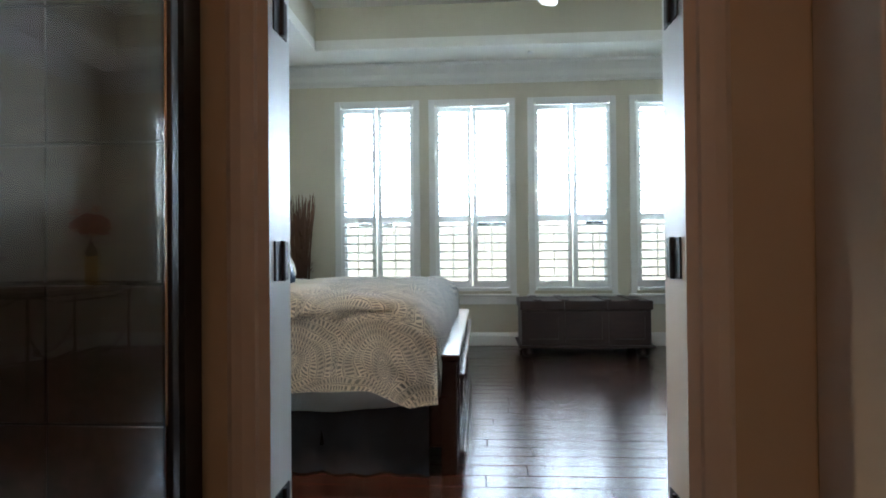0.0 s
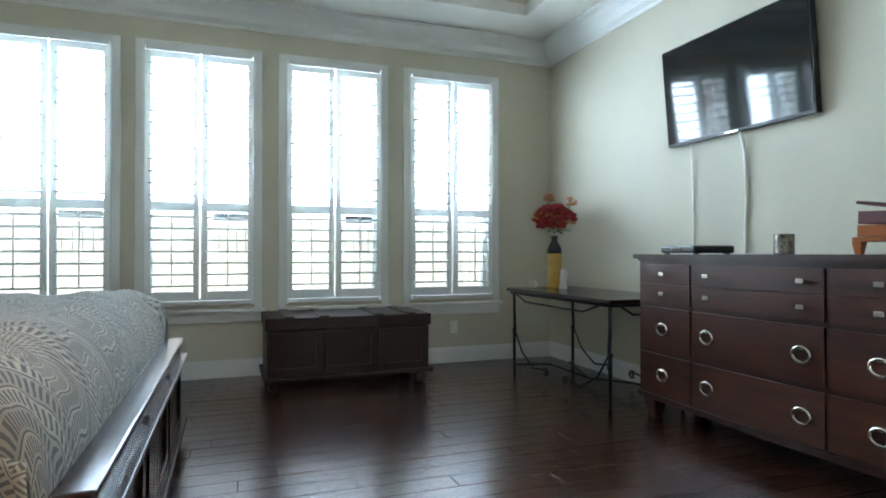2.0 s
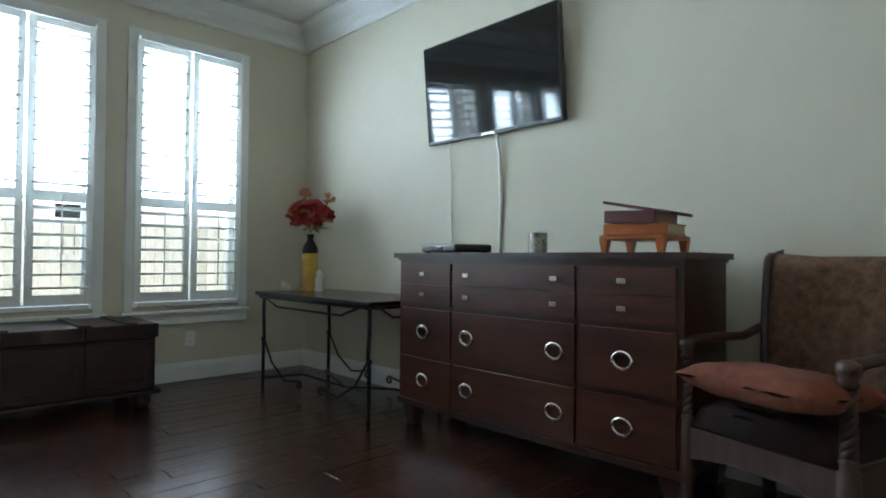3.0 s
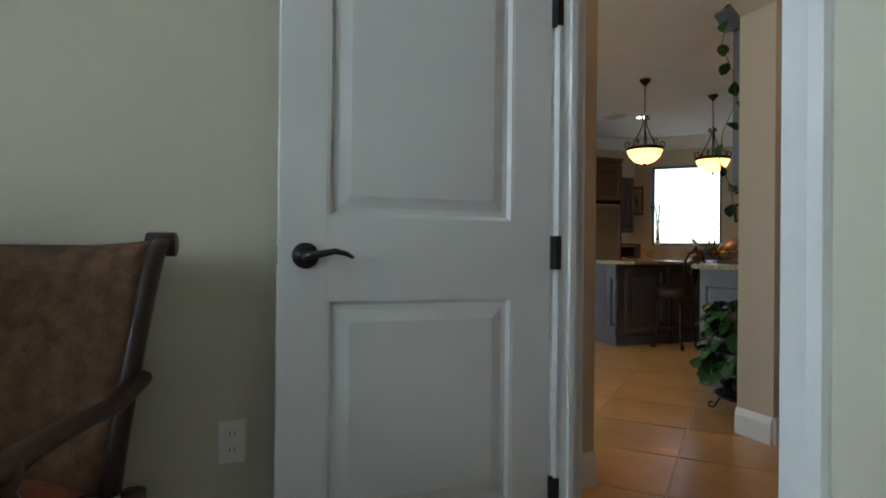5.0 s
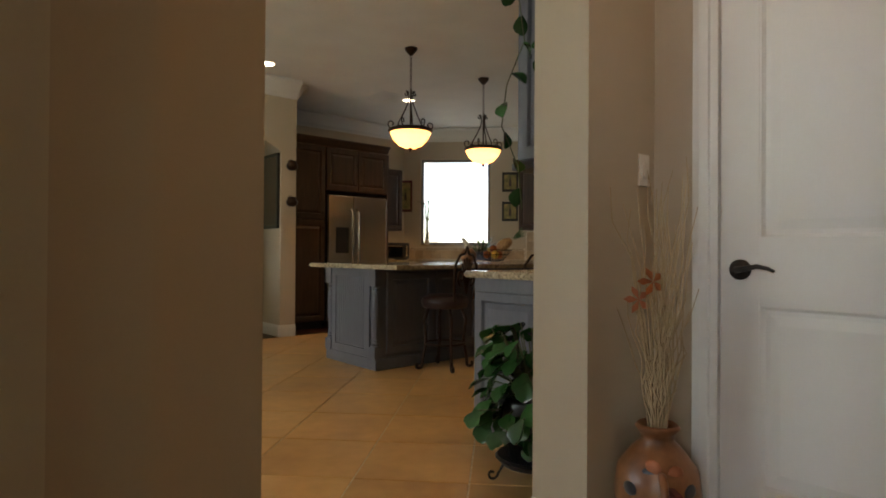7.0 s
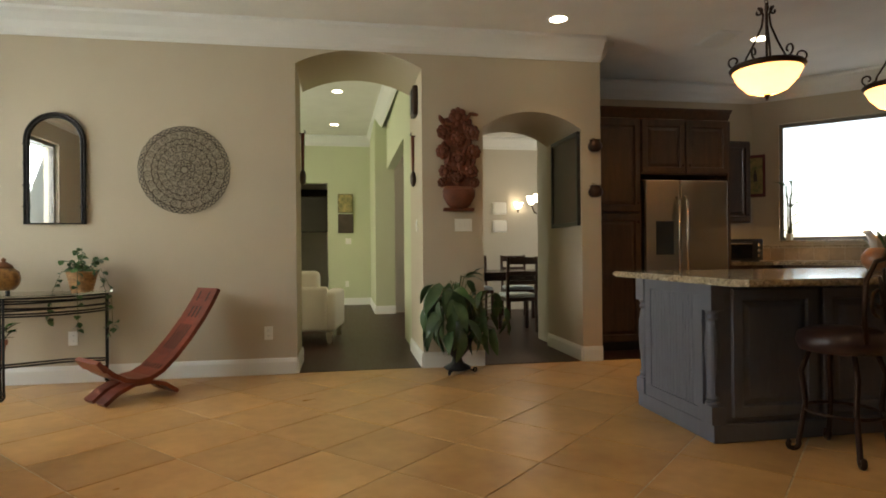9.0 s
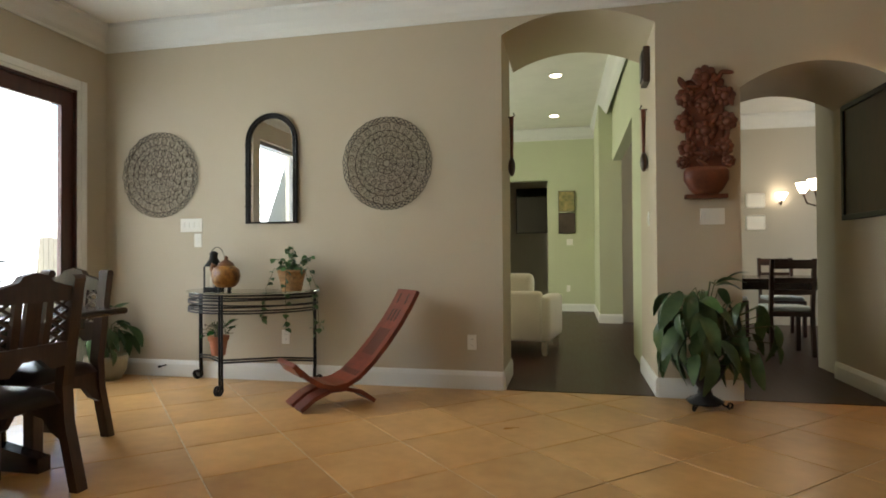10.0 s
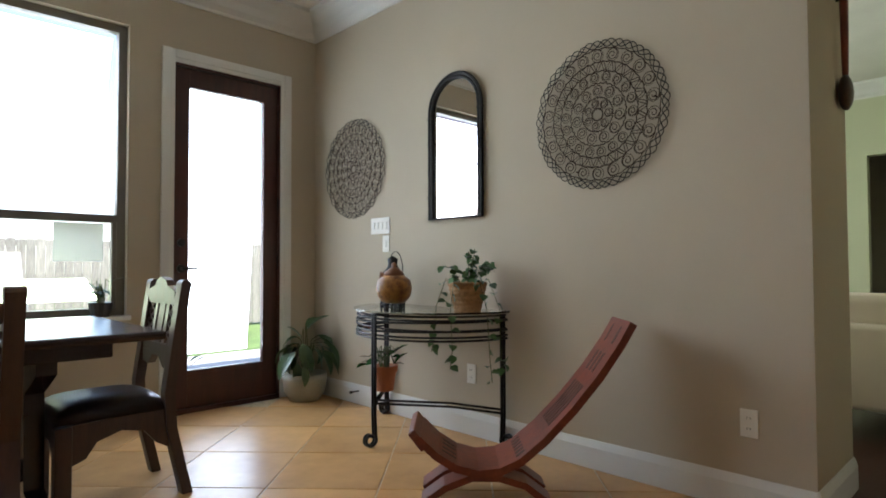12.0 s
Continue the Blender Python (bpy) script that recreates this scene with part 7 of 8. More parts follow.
# island
isl = thing("kitchen_island", "grey glazed kitchen island with turned corner posts", "kitchen island")
IX0, IX1, IY0, IY1 = 6.95, 7.78, -4.05, -1.66
part("body", boxed(IX0 + 0.02, IX1 - 0.02, IY0 + 0.02, IY1 - 0.02, 0.10, CT0, 0.002), M_GREYCAB, isl)
part("plinth", boxed(IX0, IX1, IY0, IY1, 0.001, 0.10, 0.006), M_GREYCAB, isl)
bm = bmesh.new()
for q in ((IX0 + 0.10, IX1 - 0.10, 0.10, 0.17), (IX0 + 0.10, IX1 - 0.10, 0.80, CT0), (IX0 + 0.10, IX0 + 0.17, 0.17, 0.80), (IX1 - 0.17, IX1 - 0.10, 0.17, 0.80)):
    box(bm, q[0], q[1], IY1 - 0.02, IY1, q[2], q[3], 0.002)
part("end_frame", bm, M_GREYCAB, isl)
part("glazed_field", boxed(IX0 + 0.17, IX1 - 0.17, IY1 - 0.0215, IY1 - 0.0185, 0.17, 0.80), M_GLAZE, isl, "dark glaze in the grooves")
x = IX0 + 0.175
while x < IX1 - 0.19:
    part("bead_board", boxed(x, x + 0.030, IY1 - 0.0195, IY1 - 0.008, 0.17, 0.80, 0.003), M_GREYCAB, isl)
    x += 0.033
for xc in (IX0 + 0.05, IX1 - 0.05):
    bm = bmesh.new()
    box(bm, xc - 0.05, xc + 0.05, IY1 - 0.07, IY1 + 0.012, 0.10, 0.20, 0.003)
    box(bm, xc - 0.05, xc + 0.05, IY1 - 0.07, IY1 + 0.012, 0.72, CT0, 0.003)
    lathe(bm, [(0.04, 0.20), (0.04, 0.215), (0.03, 0.225), (0.038, 0.24), (0.028, 0.26), (0.03, 0.34), (0.042, 0.48), (0.04, 0.58), (0.026, 0.66), (0.036, 0.68), (0.028, 0.70), (0.04, 0.72)], (xc, IY1 - 0.028, 0), 16)
    part("corner_post", bm, M_GREYCAB, isl, "turned corner post")
for k in range(4):
    y = IY1 - 0.38 - k * 0.56
    part("side_panel", moved(framed(bmesh.new(), 0.52, 0.70), pose(IX0 + 0.02, y, 0.485, 0, 0, -90)), M_GREYCAB, isl, "raised side panel")
slab("island_top", "speckled tan granite island worktop", [(IX0 - 0.32, IY0 - 0.05), (IX1 + 0.20, IY0 - 0.05), (IX1 + 0.20, IY1 + 0.08), (IX0 - 0.25, IY1 + 0.08), (IX0 - 0.32, IY1 + 0.02)], CT0, CT1)


def stool():
    s = thing("bar_stool", "wrought-iron swivel bar stool with leather seat", "bar stool", "stools at the island")
    for k in range(4):
        a = math.pi / 4 + k * math.pi / 2
        c, q = math.cos(a), math.sin(a)
        bm = bmesh.new()
        pts = [(0.15 * c, 0.15 * q, 0.53), (0.19 * c, 0.19 * q, 0.42), (0.17 * c, 0.17 * q, 0.25), (0.20 * c, 0.20 * q, 0.08)]
        pts += [((0.235 + p) * c, (0.235 + p) * q, 0.035 + z) for p, z in spiral(0, 0, 0.035, 0.014, 150, 420, 9)]
        tube(bm, pts, 0.014, 7)
        part("leg", bm, M_BRONZE, s, "", True)
    bm = bmesh.new()
    tube(bm, [(0.175 * math.cos(a), 0.175 * math.sin(a), 0.22) for a in (i * math.pi / 12 for i in range(24))], 0.009, 6, loop=True)
    part("foot_ring", bm, M_BRONZE, s, "", True)
    bm = bmesh.new()
    lathe(bm, [(0.19, 0.53), (0.20, 0.55), (0.21, 0.58), (0.20, 0.62), (0.15, 0.645), (0.0, 0.655)], seg=24)
    part("seat", bm, M_LEATHER, s, "brown leather round seat", True)
    bm = bmesh.new()
    out = [(-0.17, 0.60), (-0.21, 0.75), (-0.20, 0.90), (-0.12, 0.99), (-0.04, 1.0), (0, 1.06), (0.04, 1.0), (0.12, 0.99), (0.20, 0.90), (0.21, 0.75), (0.17, 0.60)]
    tube(bm, [(-0.19 - 0.05 * (z - 0.6), y, z) for y, z in out], 0.012, 7)
    part("back_frame", bm, M_BRONZE, s, "", True)
    for sg in (-1, 1):
        bm = bmesh.new()
        tube(bm, [(-0.205, sg * y, z) for y, z in spiral(0.09, 0.80, 0.075, 0.02, -90, 330, 18)], 0.009, 6)
        part("back_scroll", bm, M_BRONZE, s, "", True)
    bm = bmesh.new()
    for k in range(5):
        a = math.pi / 2 + (k - 2) * 0.42
        tube(bm, [(-0.205, 0.0, 0.66), (-0.208, 0.5 * 0.12 * math.cos(a), 0.80), (-0.212, 0.12 * math.cos(a), 0.82 + 0.15 * math.sin(a))], 0.008, 5)
    part("back_fan", bm, M_BRONZE, s, "", True)
    return s


st = stool()
st.matrix_basis = pose(6.70, -2.22, 0, 0, 0, 20)
copy_thing(st, pose(6.66, -3.25, 0, 0, 0, -8))

# west run along the wing wall
PEN = -1.16
for k in range(4):
    y0 = PEN - 0.02 - k * 0.9
    cabinet("grey glazed base cabinet with raised panels", M_GREYCAB, pose(5.22, y0 - 0.45, 0, 0, 0, 90), 0.895, 1.02, CT0 - 0.001, 2, drawers=True)
pen_end = thing("peninsula_end_panel", "grey glazed end panel with two raised fields", "cabinet panel", m=pose(4.715, PEN, 0))
part("board", boxed(-0.515, 0.515, -0.018, 0.0, 0.001, CT0 - 0.001), M_GREYCAB, pen_end)
for x in (-0.25, 0.25):
    part("raised_field", moved(framed(bmesh.new(), 0.475, 0.66, rail=0.05), pose(x, 0, 0.46, 0, 0, 180)), M_GREYCAB, pen_end)
slab("granite_worktop", "speckled tan granite worktop along the wing wall", [(4.195, -5.44), (5.30, -5.44), (5.30, PEN + 0.02), (5.27, PEN + 0.05), (4.195, PEN + 0.05)], CT0, CT1)
for k in range(4):
    y0 = -0.87 - k * 0.8
    cabinet("grey glazed wall cabinet with raised panels", M_GREYCAB, pose(4.637, y0 - 0.4, 0, 0, 0, 90), 0.795, 0.44, 1.0, 2, z0=1.42, toe=False)
ce = thing("cabinet_end_panel", "grey glazed end panel of the wall cabinets", "cabinet panel", m=pose(4.416, -0.867, 0))
part("raised_field", moved(framed(bmesh.new(), 0.43, 0.98), pose(0, 0, 1.92, 0, 0, 180)), M_GREYCAB, ce)
run_along("cabinet_crown", M_GREYCAB, (4.639, -4.07), (4.639, -0.845), [(o * 0.6, 2.42 + z * 0.6) for o, z in CROWN], (1, 0))
run_along("cabinet_crown", M_GREYCAB, (4.195, -0.846), (4.70, -0.846), [(o * 0.6, 2.42 + z * 0.6) for o, z in CROWN], (0, 1))
tagged(part("cabinet_light_rail", boxed(4.195, 4.662, -4.07, -0.84, 1.385, 1.418, 0.006), M_GREYCAB), "grey light rail below the wall cabinets", "trim")

# pantry, fridge, over-fridge cabinets
FX = 9.75
cabinet("tall dark stained pantry cabinet", M_DARKCAB, pose(FX, -2.445, 0, 0, 0, -90), 0.60, 0.84, 1.44, 1)
cabinet("dark stained cabinet above the pantry", M_DARKCAB, pose(FX, -2.445, 0, 0, 0, -90), 0.60, 0.84, 0.98, 1, z0=1.442, toe=False)
cabinet("dark stained cabinet above the fridge", M_DARKCAB, pose(FX, -3.255, 0, 0, 0, -90), 1.00, 0.84, 0.58, 2, z0=1.842, toe=False)
run_along("cabinet_crown", M_DARKCAB, (FX, -3.76), (FX, -2.125), [(o * 0.5, 2.424 + z * 0.5) for o, z in CROWN], (-1, 0))
tagged(part("fridge_side_panel", boxed(FX, KX1 - 0.01, -3.785, -3.76, 0.001, 2.42), M_DARKCAB), "dark stained panel beside the fridge", "cabinet panel")
fg = thing("refrigerator", "brushed steel side-by-side refrigerator", "refrigerator", m=pose(FX - 0.04, -3.255, 0))
part("body", boxed(0.05, 0.80, -0.475, 0.475, 0.02, 1.785, 0.004), M_BLACK, fg)
for y0, y1, lab in ((0.085, 0.47, "brushed steel freezer door"), (-0.47, 0.075, "brushed steel fridge door")):
    d = part("door", boxed(0, 0.05, y0, y1, 0.09, 1.78, 0.012), M_STEEL, fg, lab)
    bm = bmesh.new()
    yh = y0 + 0.04 if y0 > 0 else y1 - 0.04
    tube(bm, [(0, yh, 0.75), (-0.05, yh, 0.80), (-0.055, yh, 1.2), (-0.05, yh, 1.55), (0, yh, 1.6)], 0.014, 8)
    part("handle", bm, M_NICKEL, d, "", True)
part("dispenser", boxed(-0.006, 0.002, 0.16, 0.36, 1.0, 1.35, 0.004), M_BLACK, fg, "black water dispenser")
part("kick_grille", boxed(0.01, 0.05, -0.46, 0.46, 0.02, 0.085), M_BLACK, fg)
cabinet("dark stained narrow wall cabinet beside the fridge", M_DARKCAB, pose(10.24, -4.10, 0, 0, 0, -90), 0.58, 0.35, 0.95, 1, z0=1.36, toe=False)
cabinet("dark stained base cabinet beside the fridge", M_DARKCAB, pose(9.98, -4.20, 0, 0, 0, -90), 0.80, 0.60, CT0 - 0.001, 2, drawers=True)
# diagonal base and south run
dg = DIAG @ pose(0, -0.62, 0)
cabinet("dark stained sink cabinet across the corner", M_DARKCAB, dg, 1.30, 0.60, CT0 - 0.001, 2)
for k in range(5):
    cabinet("dark stained base cabinet along the back wall", M_DARKCAB, pose(8.28 - k * 0.80, KY + 0.62, 0, 0, 0, 180), 0.795, 0.60, CT0 - 0.001, 2, drawers=True)
for k in range(4):
    cabinet("dark stained wall cabinet along the back wall", M_DARKCAB, pose(8.60 - k * 0.80, KY + 0.34, 0, 0, 0, 180), 0.795, 0.335, 0.98, 2, z0=1.38, toe=False)
run_along("cabinet_crown", M_DARKCAB, (5.7, KY + 0.34), (9.0, KY + 0.34), [(o * 0.5, 2.364 + z * 0.5) for o, z in CROWN], (0, 1))
slab("kitchen_worktop", "speckled granite worktop along the back walls", [(10.59, -3.80), (9.95, -3.80), (9.95, -4.45), (8.92, -5.45), (4.94, -5.45), (4.94, KY + 0.01), (9.18, KY + 0.01), (10.59, -4.72)], CT0, CT1)
bs = shell("backsplash", boxed(4.95, 9.15, KY, KY + 0.006, CT1, 1.375), M_GROUT, "tan stone backsplash tiles")
bt = mesh_of(boxed(-0.0735, 0.0735, -0.004, 0.004, -0.0735, 0.0735, 0.002), M_BACKSPLASH)
for i in range(26):
    for j in range(3):
        ob = new("wall_tile", bt)
        ob.location, ob.parent = (9.05 - i * 0.15, KY + 0.009, CT1 + 0.08 + j * 0.15), bs
bs2 = shell("backsplash_diagonal", moved(boxed(-1.0, 1.0, -0.006, 0, CT1, 1.10), DIAG), M_GROUT, "tan stone tiles with a mosaic band")
for i in range(13):
    ob = new("wall_tile", bt)
    ob.matrix_basis, ob.parent = DIAG @ pose(-0.92 + i * 0.15, -0.009, CT1 + 0.08), bs2
bm = bmesh.new()
rgm = random.Random(4)
for i in range(60):
    box(bm, -0.98 + i * 0.032, -0.98 + i * 0.032 + 0.026, -0.012, -0.006, 1.065, 1.09)
part("mosaic_band", moved(bm, DIAG), M_GRANITE, bs2)
under = area("under_cabinet_lamp", (7.6, KY + 0.2, 1.365), (7.6, KY + 0.2, 0), 2.2, 0.08, 1.6, (1, 0.62, 0.28))
under2 = area("under_cabinet_lamp", (10.42, -4.1, 1.35), (10.42, -4.1, 0), 0.3, 0.08, 0.5, (1, 0.62, 0.28))

# kitchen window
kw = tagged(new("window_kitchen"), "bright kitchen window in the diagonal wall", kind="structure")
kw.matrix_basis = DIAG
bm = bmesh.new()
for q in ((-0.745, -0.705, 1.15, 2.56), (0.355, 0.395, 1.15, 2.56), (-0.705, 0.355, 1.15, 1.19), (-0.705, 0.355, 2.52, 2.56)):
    box(bm, q[0], q[1], 0.05, 0.11, q[2], q[3])
part("window_frame", bm, M_BRONZEFRAME, kw)
pn = part("pane", boxed(-0.705, 0.355, 0.08, 0.084, 1.19, 2.52), M_GLASS, kw)
pn.visible_shadow = False
part("window_sill", boxed(-0.765, 0.415, -0.03, 0.05, 1.13, 1.15, 0.004), M_GRANITE, kw)
bamboo = thing("window_plant", "tall slim leafy plant on the kitchen window sill", "potted plant", m=DIAG @ pose(-0.64, 0.0, 1.15))
bm = bmesh.new()
lathe(bm, [(0.035, 0), (0.045, 0.08), (0.04, 0.08), (0.0, 0.07)], seg=14)
part("pot", bm, M_WHITESTONE, bamboo)
plant(bamboo, 26, 0.14, 0.03, M_LEAF, 0.5, 71, 0.06, 0.08, 0.75, up=0.9)
for x in (-1.0, 0.72):
    for z in ((1.95,) if x < 0 else (2.18, 1.70)):
        p = thing("framed_picture", "small framed kitchen still-life picture", "picture", "pictures by the window", DIAG @ pose(x, 0, z))
        w, h = (0.11, 0.26) if x < 0 else (0.13, 0.16)
        part("frame", boxed(-w, w, -0.02, 0, -h, h, 0.004), M_BOOK if x < 0 else M_BLACK, p)
        part("print", boxed(-w + 0.03, w - 0.03, -0.023, -0.019, -h + 0.04, h - 0.04), M_GREENP, p)
        bm = bmesh.new()
        prism(bm, [(-0.02, -0.07), (0.02, -0.07), (0.02, 0.02), (0.008, 0.04), (0.008, 0.07), (-0.008, 0.07), (-0.008, 0.04), (-0.02, 0.02)], "y", -0.026, -0.0232)
        part("bottle_shape", bm, M_STONE, p)


# pendants
def pendant(x, y):
    p = thing("pendant_lamp", "scrolled bronze bowl pendant with lit amber glass", "pendant lamp", "pendants over the island", pose(x, y, 0))
    bm = bmesh.new()
    lathe(bm, [(0.065, 3.048), (0.06, 3.03), (0.035, 3.0), (0.012, 2.975)], seg=20)
    part("canopy", bm, M_BRONZE, p, "", True)
    for k in range(15):
        bm = bmesh.new()
        zc = 2.965 - k * 0.026
        pts = [(0.011 * math.cos(a) * (k % 2), 0.011 * math.cos(a) * (1 - k % 2), zc + 0.017 * math.sin(a)) for a in (i * math.pi / 5 for i in range(10))]
        tube(bm, pts, 0.0028, 5, loop=True)
        part("chain_link", bm, M_BRONZE, p)
    bm = bmesh.new()
    tube(bm, [(0, 0, 2.60), (0, 0, 2.24)], 0.008, 8)
    part("stem", bm, M_BRONZE, p)
    for k in range(3):
        a = k * 2.094 + 0.5
        c, s = math.cos(a), math.sin(a)
        bm = bmesh.new()
        pts = [((0.05 - 0.0 + q) * c, (0.05 + q) * s, 2.60 + z) for q, z in spiral(0, 0, 0.008, 0.03, 400, 90, 10)]
        pts += [(0.02 * c, 0.02 * s, 2.575), (0.03 * c, 0.03 * s, 2.5), (0.08 * c, 0.08 * s, 2.40), (0.13 * c, 0.13 * s, 2.32), (0.15 * c, 0.15 * s, 2.245)]
        tube(bm, pts, 0.007, 6)
        part("arm", bm, M_BRONZE, p, "", True)
    for k in range(6):
        a = k * math.pi / 3
        c, s = math.cos(a), math.sin(a)
        bm = bmesh.new()
        tube(bm, [((0.16 + q) * c, (0.16 + q) * s, 2.285 + z) for q, z in spiral(0.03, 0, 0.045, 0.012, -120, 250, 14)], 0.006, 6)
        part("rim_scroll", bm, M_BRONZE, p, "", True)
    bm = bmesh.new()
    lathe(bm, [(0.17, 2.235), (0.215, 2.24), (0.225, 2.225), (0.215, 2.205), (0.17, 2.20)], seg=32)
    part("rim", bm, M_BRONZE, p, "", True)
    bm = bmesh.new()
    prof = [(0.205, 2.205), (0.175, 2.14), (0.12, 2.08), (0.06, 2.055), (0.008, 2.05)]
    skin(bm, [ring(bm, (0, 0, z), Vector((1, 0, 0)), Vector((0, 1, 0)), r, r, 32) for r, z in prof], False)
    bmesh.ops.solidify(bm, geom=bm.faces[:], thickness=0.004)
    part("glass_bowl", bm, M_AMBER, p, "glowing amber glass bowl", True)
    bm = bmesh.new()
    lathe(bm, [(0.02, 2.052), (0.016, 2.035), (0.008, 2.03), (0.011, 2.02), (0.0, 2.01)], seg=12)
    part("finial", bm, M_BRONZE, p, "", True)


pendant(7.453, -2.404)
pendant(7.687, -3.655)


def can_light(x, y, z):
    c = thing("recessed_light", "lit white recessed ceiling light", "ceiling light", "recessed ceiling lights", pose(x, y, z))
    bm = bmesh.new()
    lathe(bm, [(0.075, -0.001), (0.10, -0.001), (0.10, -0.008), (0.075, -0.006)], seg=24)
    part("trim_ring", bm, M_WHITE, c)
    bm = bmesh.new()
    tube(bm, [(0, 0, -0.002), (0, 0, -0.007)], 0.075, 24)
    part("lens", bm, M_LAMP, c, "glowing lens")


# the three assumed lamps get a fixture too
for cx, cy in CANS:
    can_light(cx, cy, 3.05)
for cx, cy in ((12.58, 0.38), (14.81, 0.46)):
    can_light(cx, cy, 3.36)
vent = thing("ceiling_vent", "white louvered ceiling vent", "vent", m=pose(9.1, -3.2, 3.05))
part("frame", boxed(-0.2, 0.2, -0.12, 0.12, -0.008, -0.001, 0.002), M_WHITE, vent)
for k in range(7):
    part("slat", moved(boxed(-0.17, 0.17, -0.011, 0.011, -0.001, 0.001), pose(0, -0.09 + k * 0.03, -0.014, 35, 0, 0)), M_WHITE, vent)

# things on cabinets and worktops
for label, mt, x, y, z, r, h in (("orange terracotta bowl on top of the cabinets", M_TERRA, 10.05, -2.95, 2.43, 0.15, 0.13), ("brown lidded pot on top of the cabinets", M_JUG, 10.05, -3.55, 2.43, 0.11, 0.12),
                                 ("red rooster-shaped jar on top of the cabinets", M_BOOK, 8.7, KY + 0.2, 2.37, 0.10, 0.28)):
    t_ = thing("pot", label, "pot", m=pose(x, y, z))
    bm = bmesh.new()
    lathe(bm, [(r * 0.6, 0), (r, h * 0.45), (r * 0.9, h * 0.75), (r * 0.7, h * 0.85)], seg=18)
    part("body", bm, mt, t_, "", True)
    bm = bmesh.new()
    lathe(bm, [(r * 0.72, h * 0.85), (r * 0.5, h * 0.97), (r * 0.1, h), (r * 0.12, h * 1.08), (0, h * 1.1)], seg=18)
    part("lid", bm, mt, t_, "", True)
to = thing("toaster_oven", "black and steel toaster oven on the worktop", "toaster oven", m=pose(10.2, -4.15, CT1, 0, 0, -90))
part("case", boxed(-0.24, 0.24, -0.17, 0.17, 0.015, 0.26, 0.01), M_BLACK, to)
part("glass_door", boxed(-0.22, 0.10, -0.178, -0.17, 0.04, 0.22), M_SCREEN, to)
part("handle", boxed(-0.20, 0.08, -0.20, -0.18, 0.20, 0.215, 0.004), M_NICKEL, to)
for z in (0.07, 0.13, 0.19):
    bm = bmesh.new()
    tube(bm, [(0.17, -0.17, z), (0.17, -0.19, z)], 0.018, 12)
    part("dial", bm, M_NICKEL, to)
for x in (-0.2, 0.2):
    part("foot", boxed(x - 0.015, x + 0.015, -0.14, 0.14, 0, 0.016), M_BLACK, to)
cm = thing("air_fryer", "glossy black rounded air fryer on the worktop", "air fryer", m=pose(7.75, KY + 0.30, CT1, 0, 0, 180))
part("body", boxed(-0.14, 0.14, -0.15, 0.15, 0.0, 0.32, 0.05), M_BLACK, cm, "", True)
part("panel", boxed(-0.09, 0.09, -0.158, -0.15, 0.20, 0.28, 0.003), M_SCREEN, cm)
part("drawer_handle", boxed(-0.03, 0.03, -0.20, -0.15, 0.08, 0.12, 0.008), M_NICKEL, cm)
fb_ = thing("fruit_bowl", "wire bowl of fruit with a pineapple on the island", "fruit bowl", m=pose(7.30, -3.45, CT1))
bm = bmesh.new()
for rr, zz in ((0.10, 0.03), (0.16, 0.09), (0.19, 0.14)):
    tube(bm, [(rr * math.cos(a), rr * math.sin(a), zz) for a in (i * math.pi / 12 for i in range(24))], 0.004, 5, loop=True)
for k in range(10):
    a = k * 0.628
    tube(bm, [(0.02 * math.cos(a), 0.02 * math.sin(a), 0.01), (0.10 * math.cos(a), 0.10 * math.sin(a), 0.03), (0.19 * math.cos(a), 0.19 * math.sin(a), 0.14)], 0.003, 5)
part("wire_bowl", bm, M_IRON, fb_)
for k, (x, y, z, mt) in enumerate(((0.05, 0.06, 0.09, M_ORANGE), (-0.06, 0.05, 0.09, M_YELLOW), (0.0, -0.07, 0.09, M_TERRA), (-0.01, 0.02, 0.15, M_ORANGE), (0.08, -0.03, 0.12, M_YELLOW))):
    bm = bmesh.new()
    ball(bm, (x, y, z), 0.045, u=12, v=8)
    part("fruit", bm, mt, fb_, "", True)
bm = bmesh.new()
ball(bm, (0, 0, 0), 0.06, 0.06, 0.10, 12, 8)
ob = part("pineapple", bm, M_WICKER, fb_, "", True)
ob.location, ob.rotation_euler = (-0.10, -0.05, 0.20), (0.5, -0.9, 0)
bm = bmesh.new()
for k in range(12):
    a = k * 0.55
    vs = [bm.verts.new(p) for p in ((0.012 * math.cos(a), 0.012 * math.sin(a), 0), (0.03 * math.cos(a + 0.3), 0.03 * math.sin(a + 0.3), 0.08), (0.06 * math.cos(a), 0.06 * math.sin(a), 0.17), (0.03 * math.cos(a - 0.3), 0.03 * math.sin(a - 0.3), 0.08))]
    bm.faces.new(vs)
bmesh.ops.solidify(bm, geom=bm.faces[:], thickness=0.002)
ob = part("pineapple_crown", bm, M_LEAF, fb_)
ob.location, ob.rotation_euler = (-0.18, -0.10, 0.26), (0.5, -0.9, 0)
rs = thing("rooster_jar", "white and brown ceramic rooster jar on the island", "ornament", m=pose(7.32, -3.08, CT1))
bm = bmesh.new()
lathe(bm, [(0.05, 0), (0.09, 0.05), (0.09, 0.10), (0.05, 0.15)], seg=18)
part("body", bm, M_JUG, rs, "", True)
bm = bmesh.new()
tube(bm, [(0, 0, 0.14), (0, 0.03, 0.20), (0, 0.07, 0.25), (0, 0.10, 0.25)], 0.035, 8, 0.012)
part("neck", bm, M_WHITESTONE, rs, "", True)
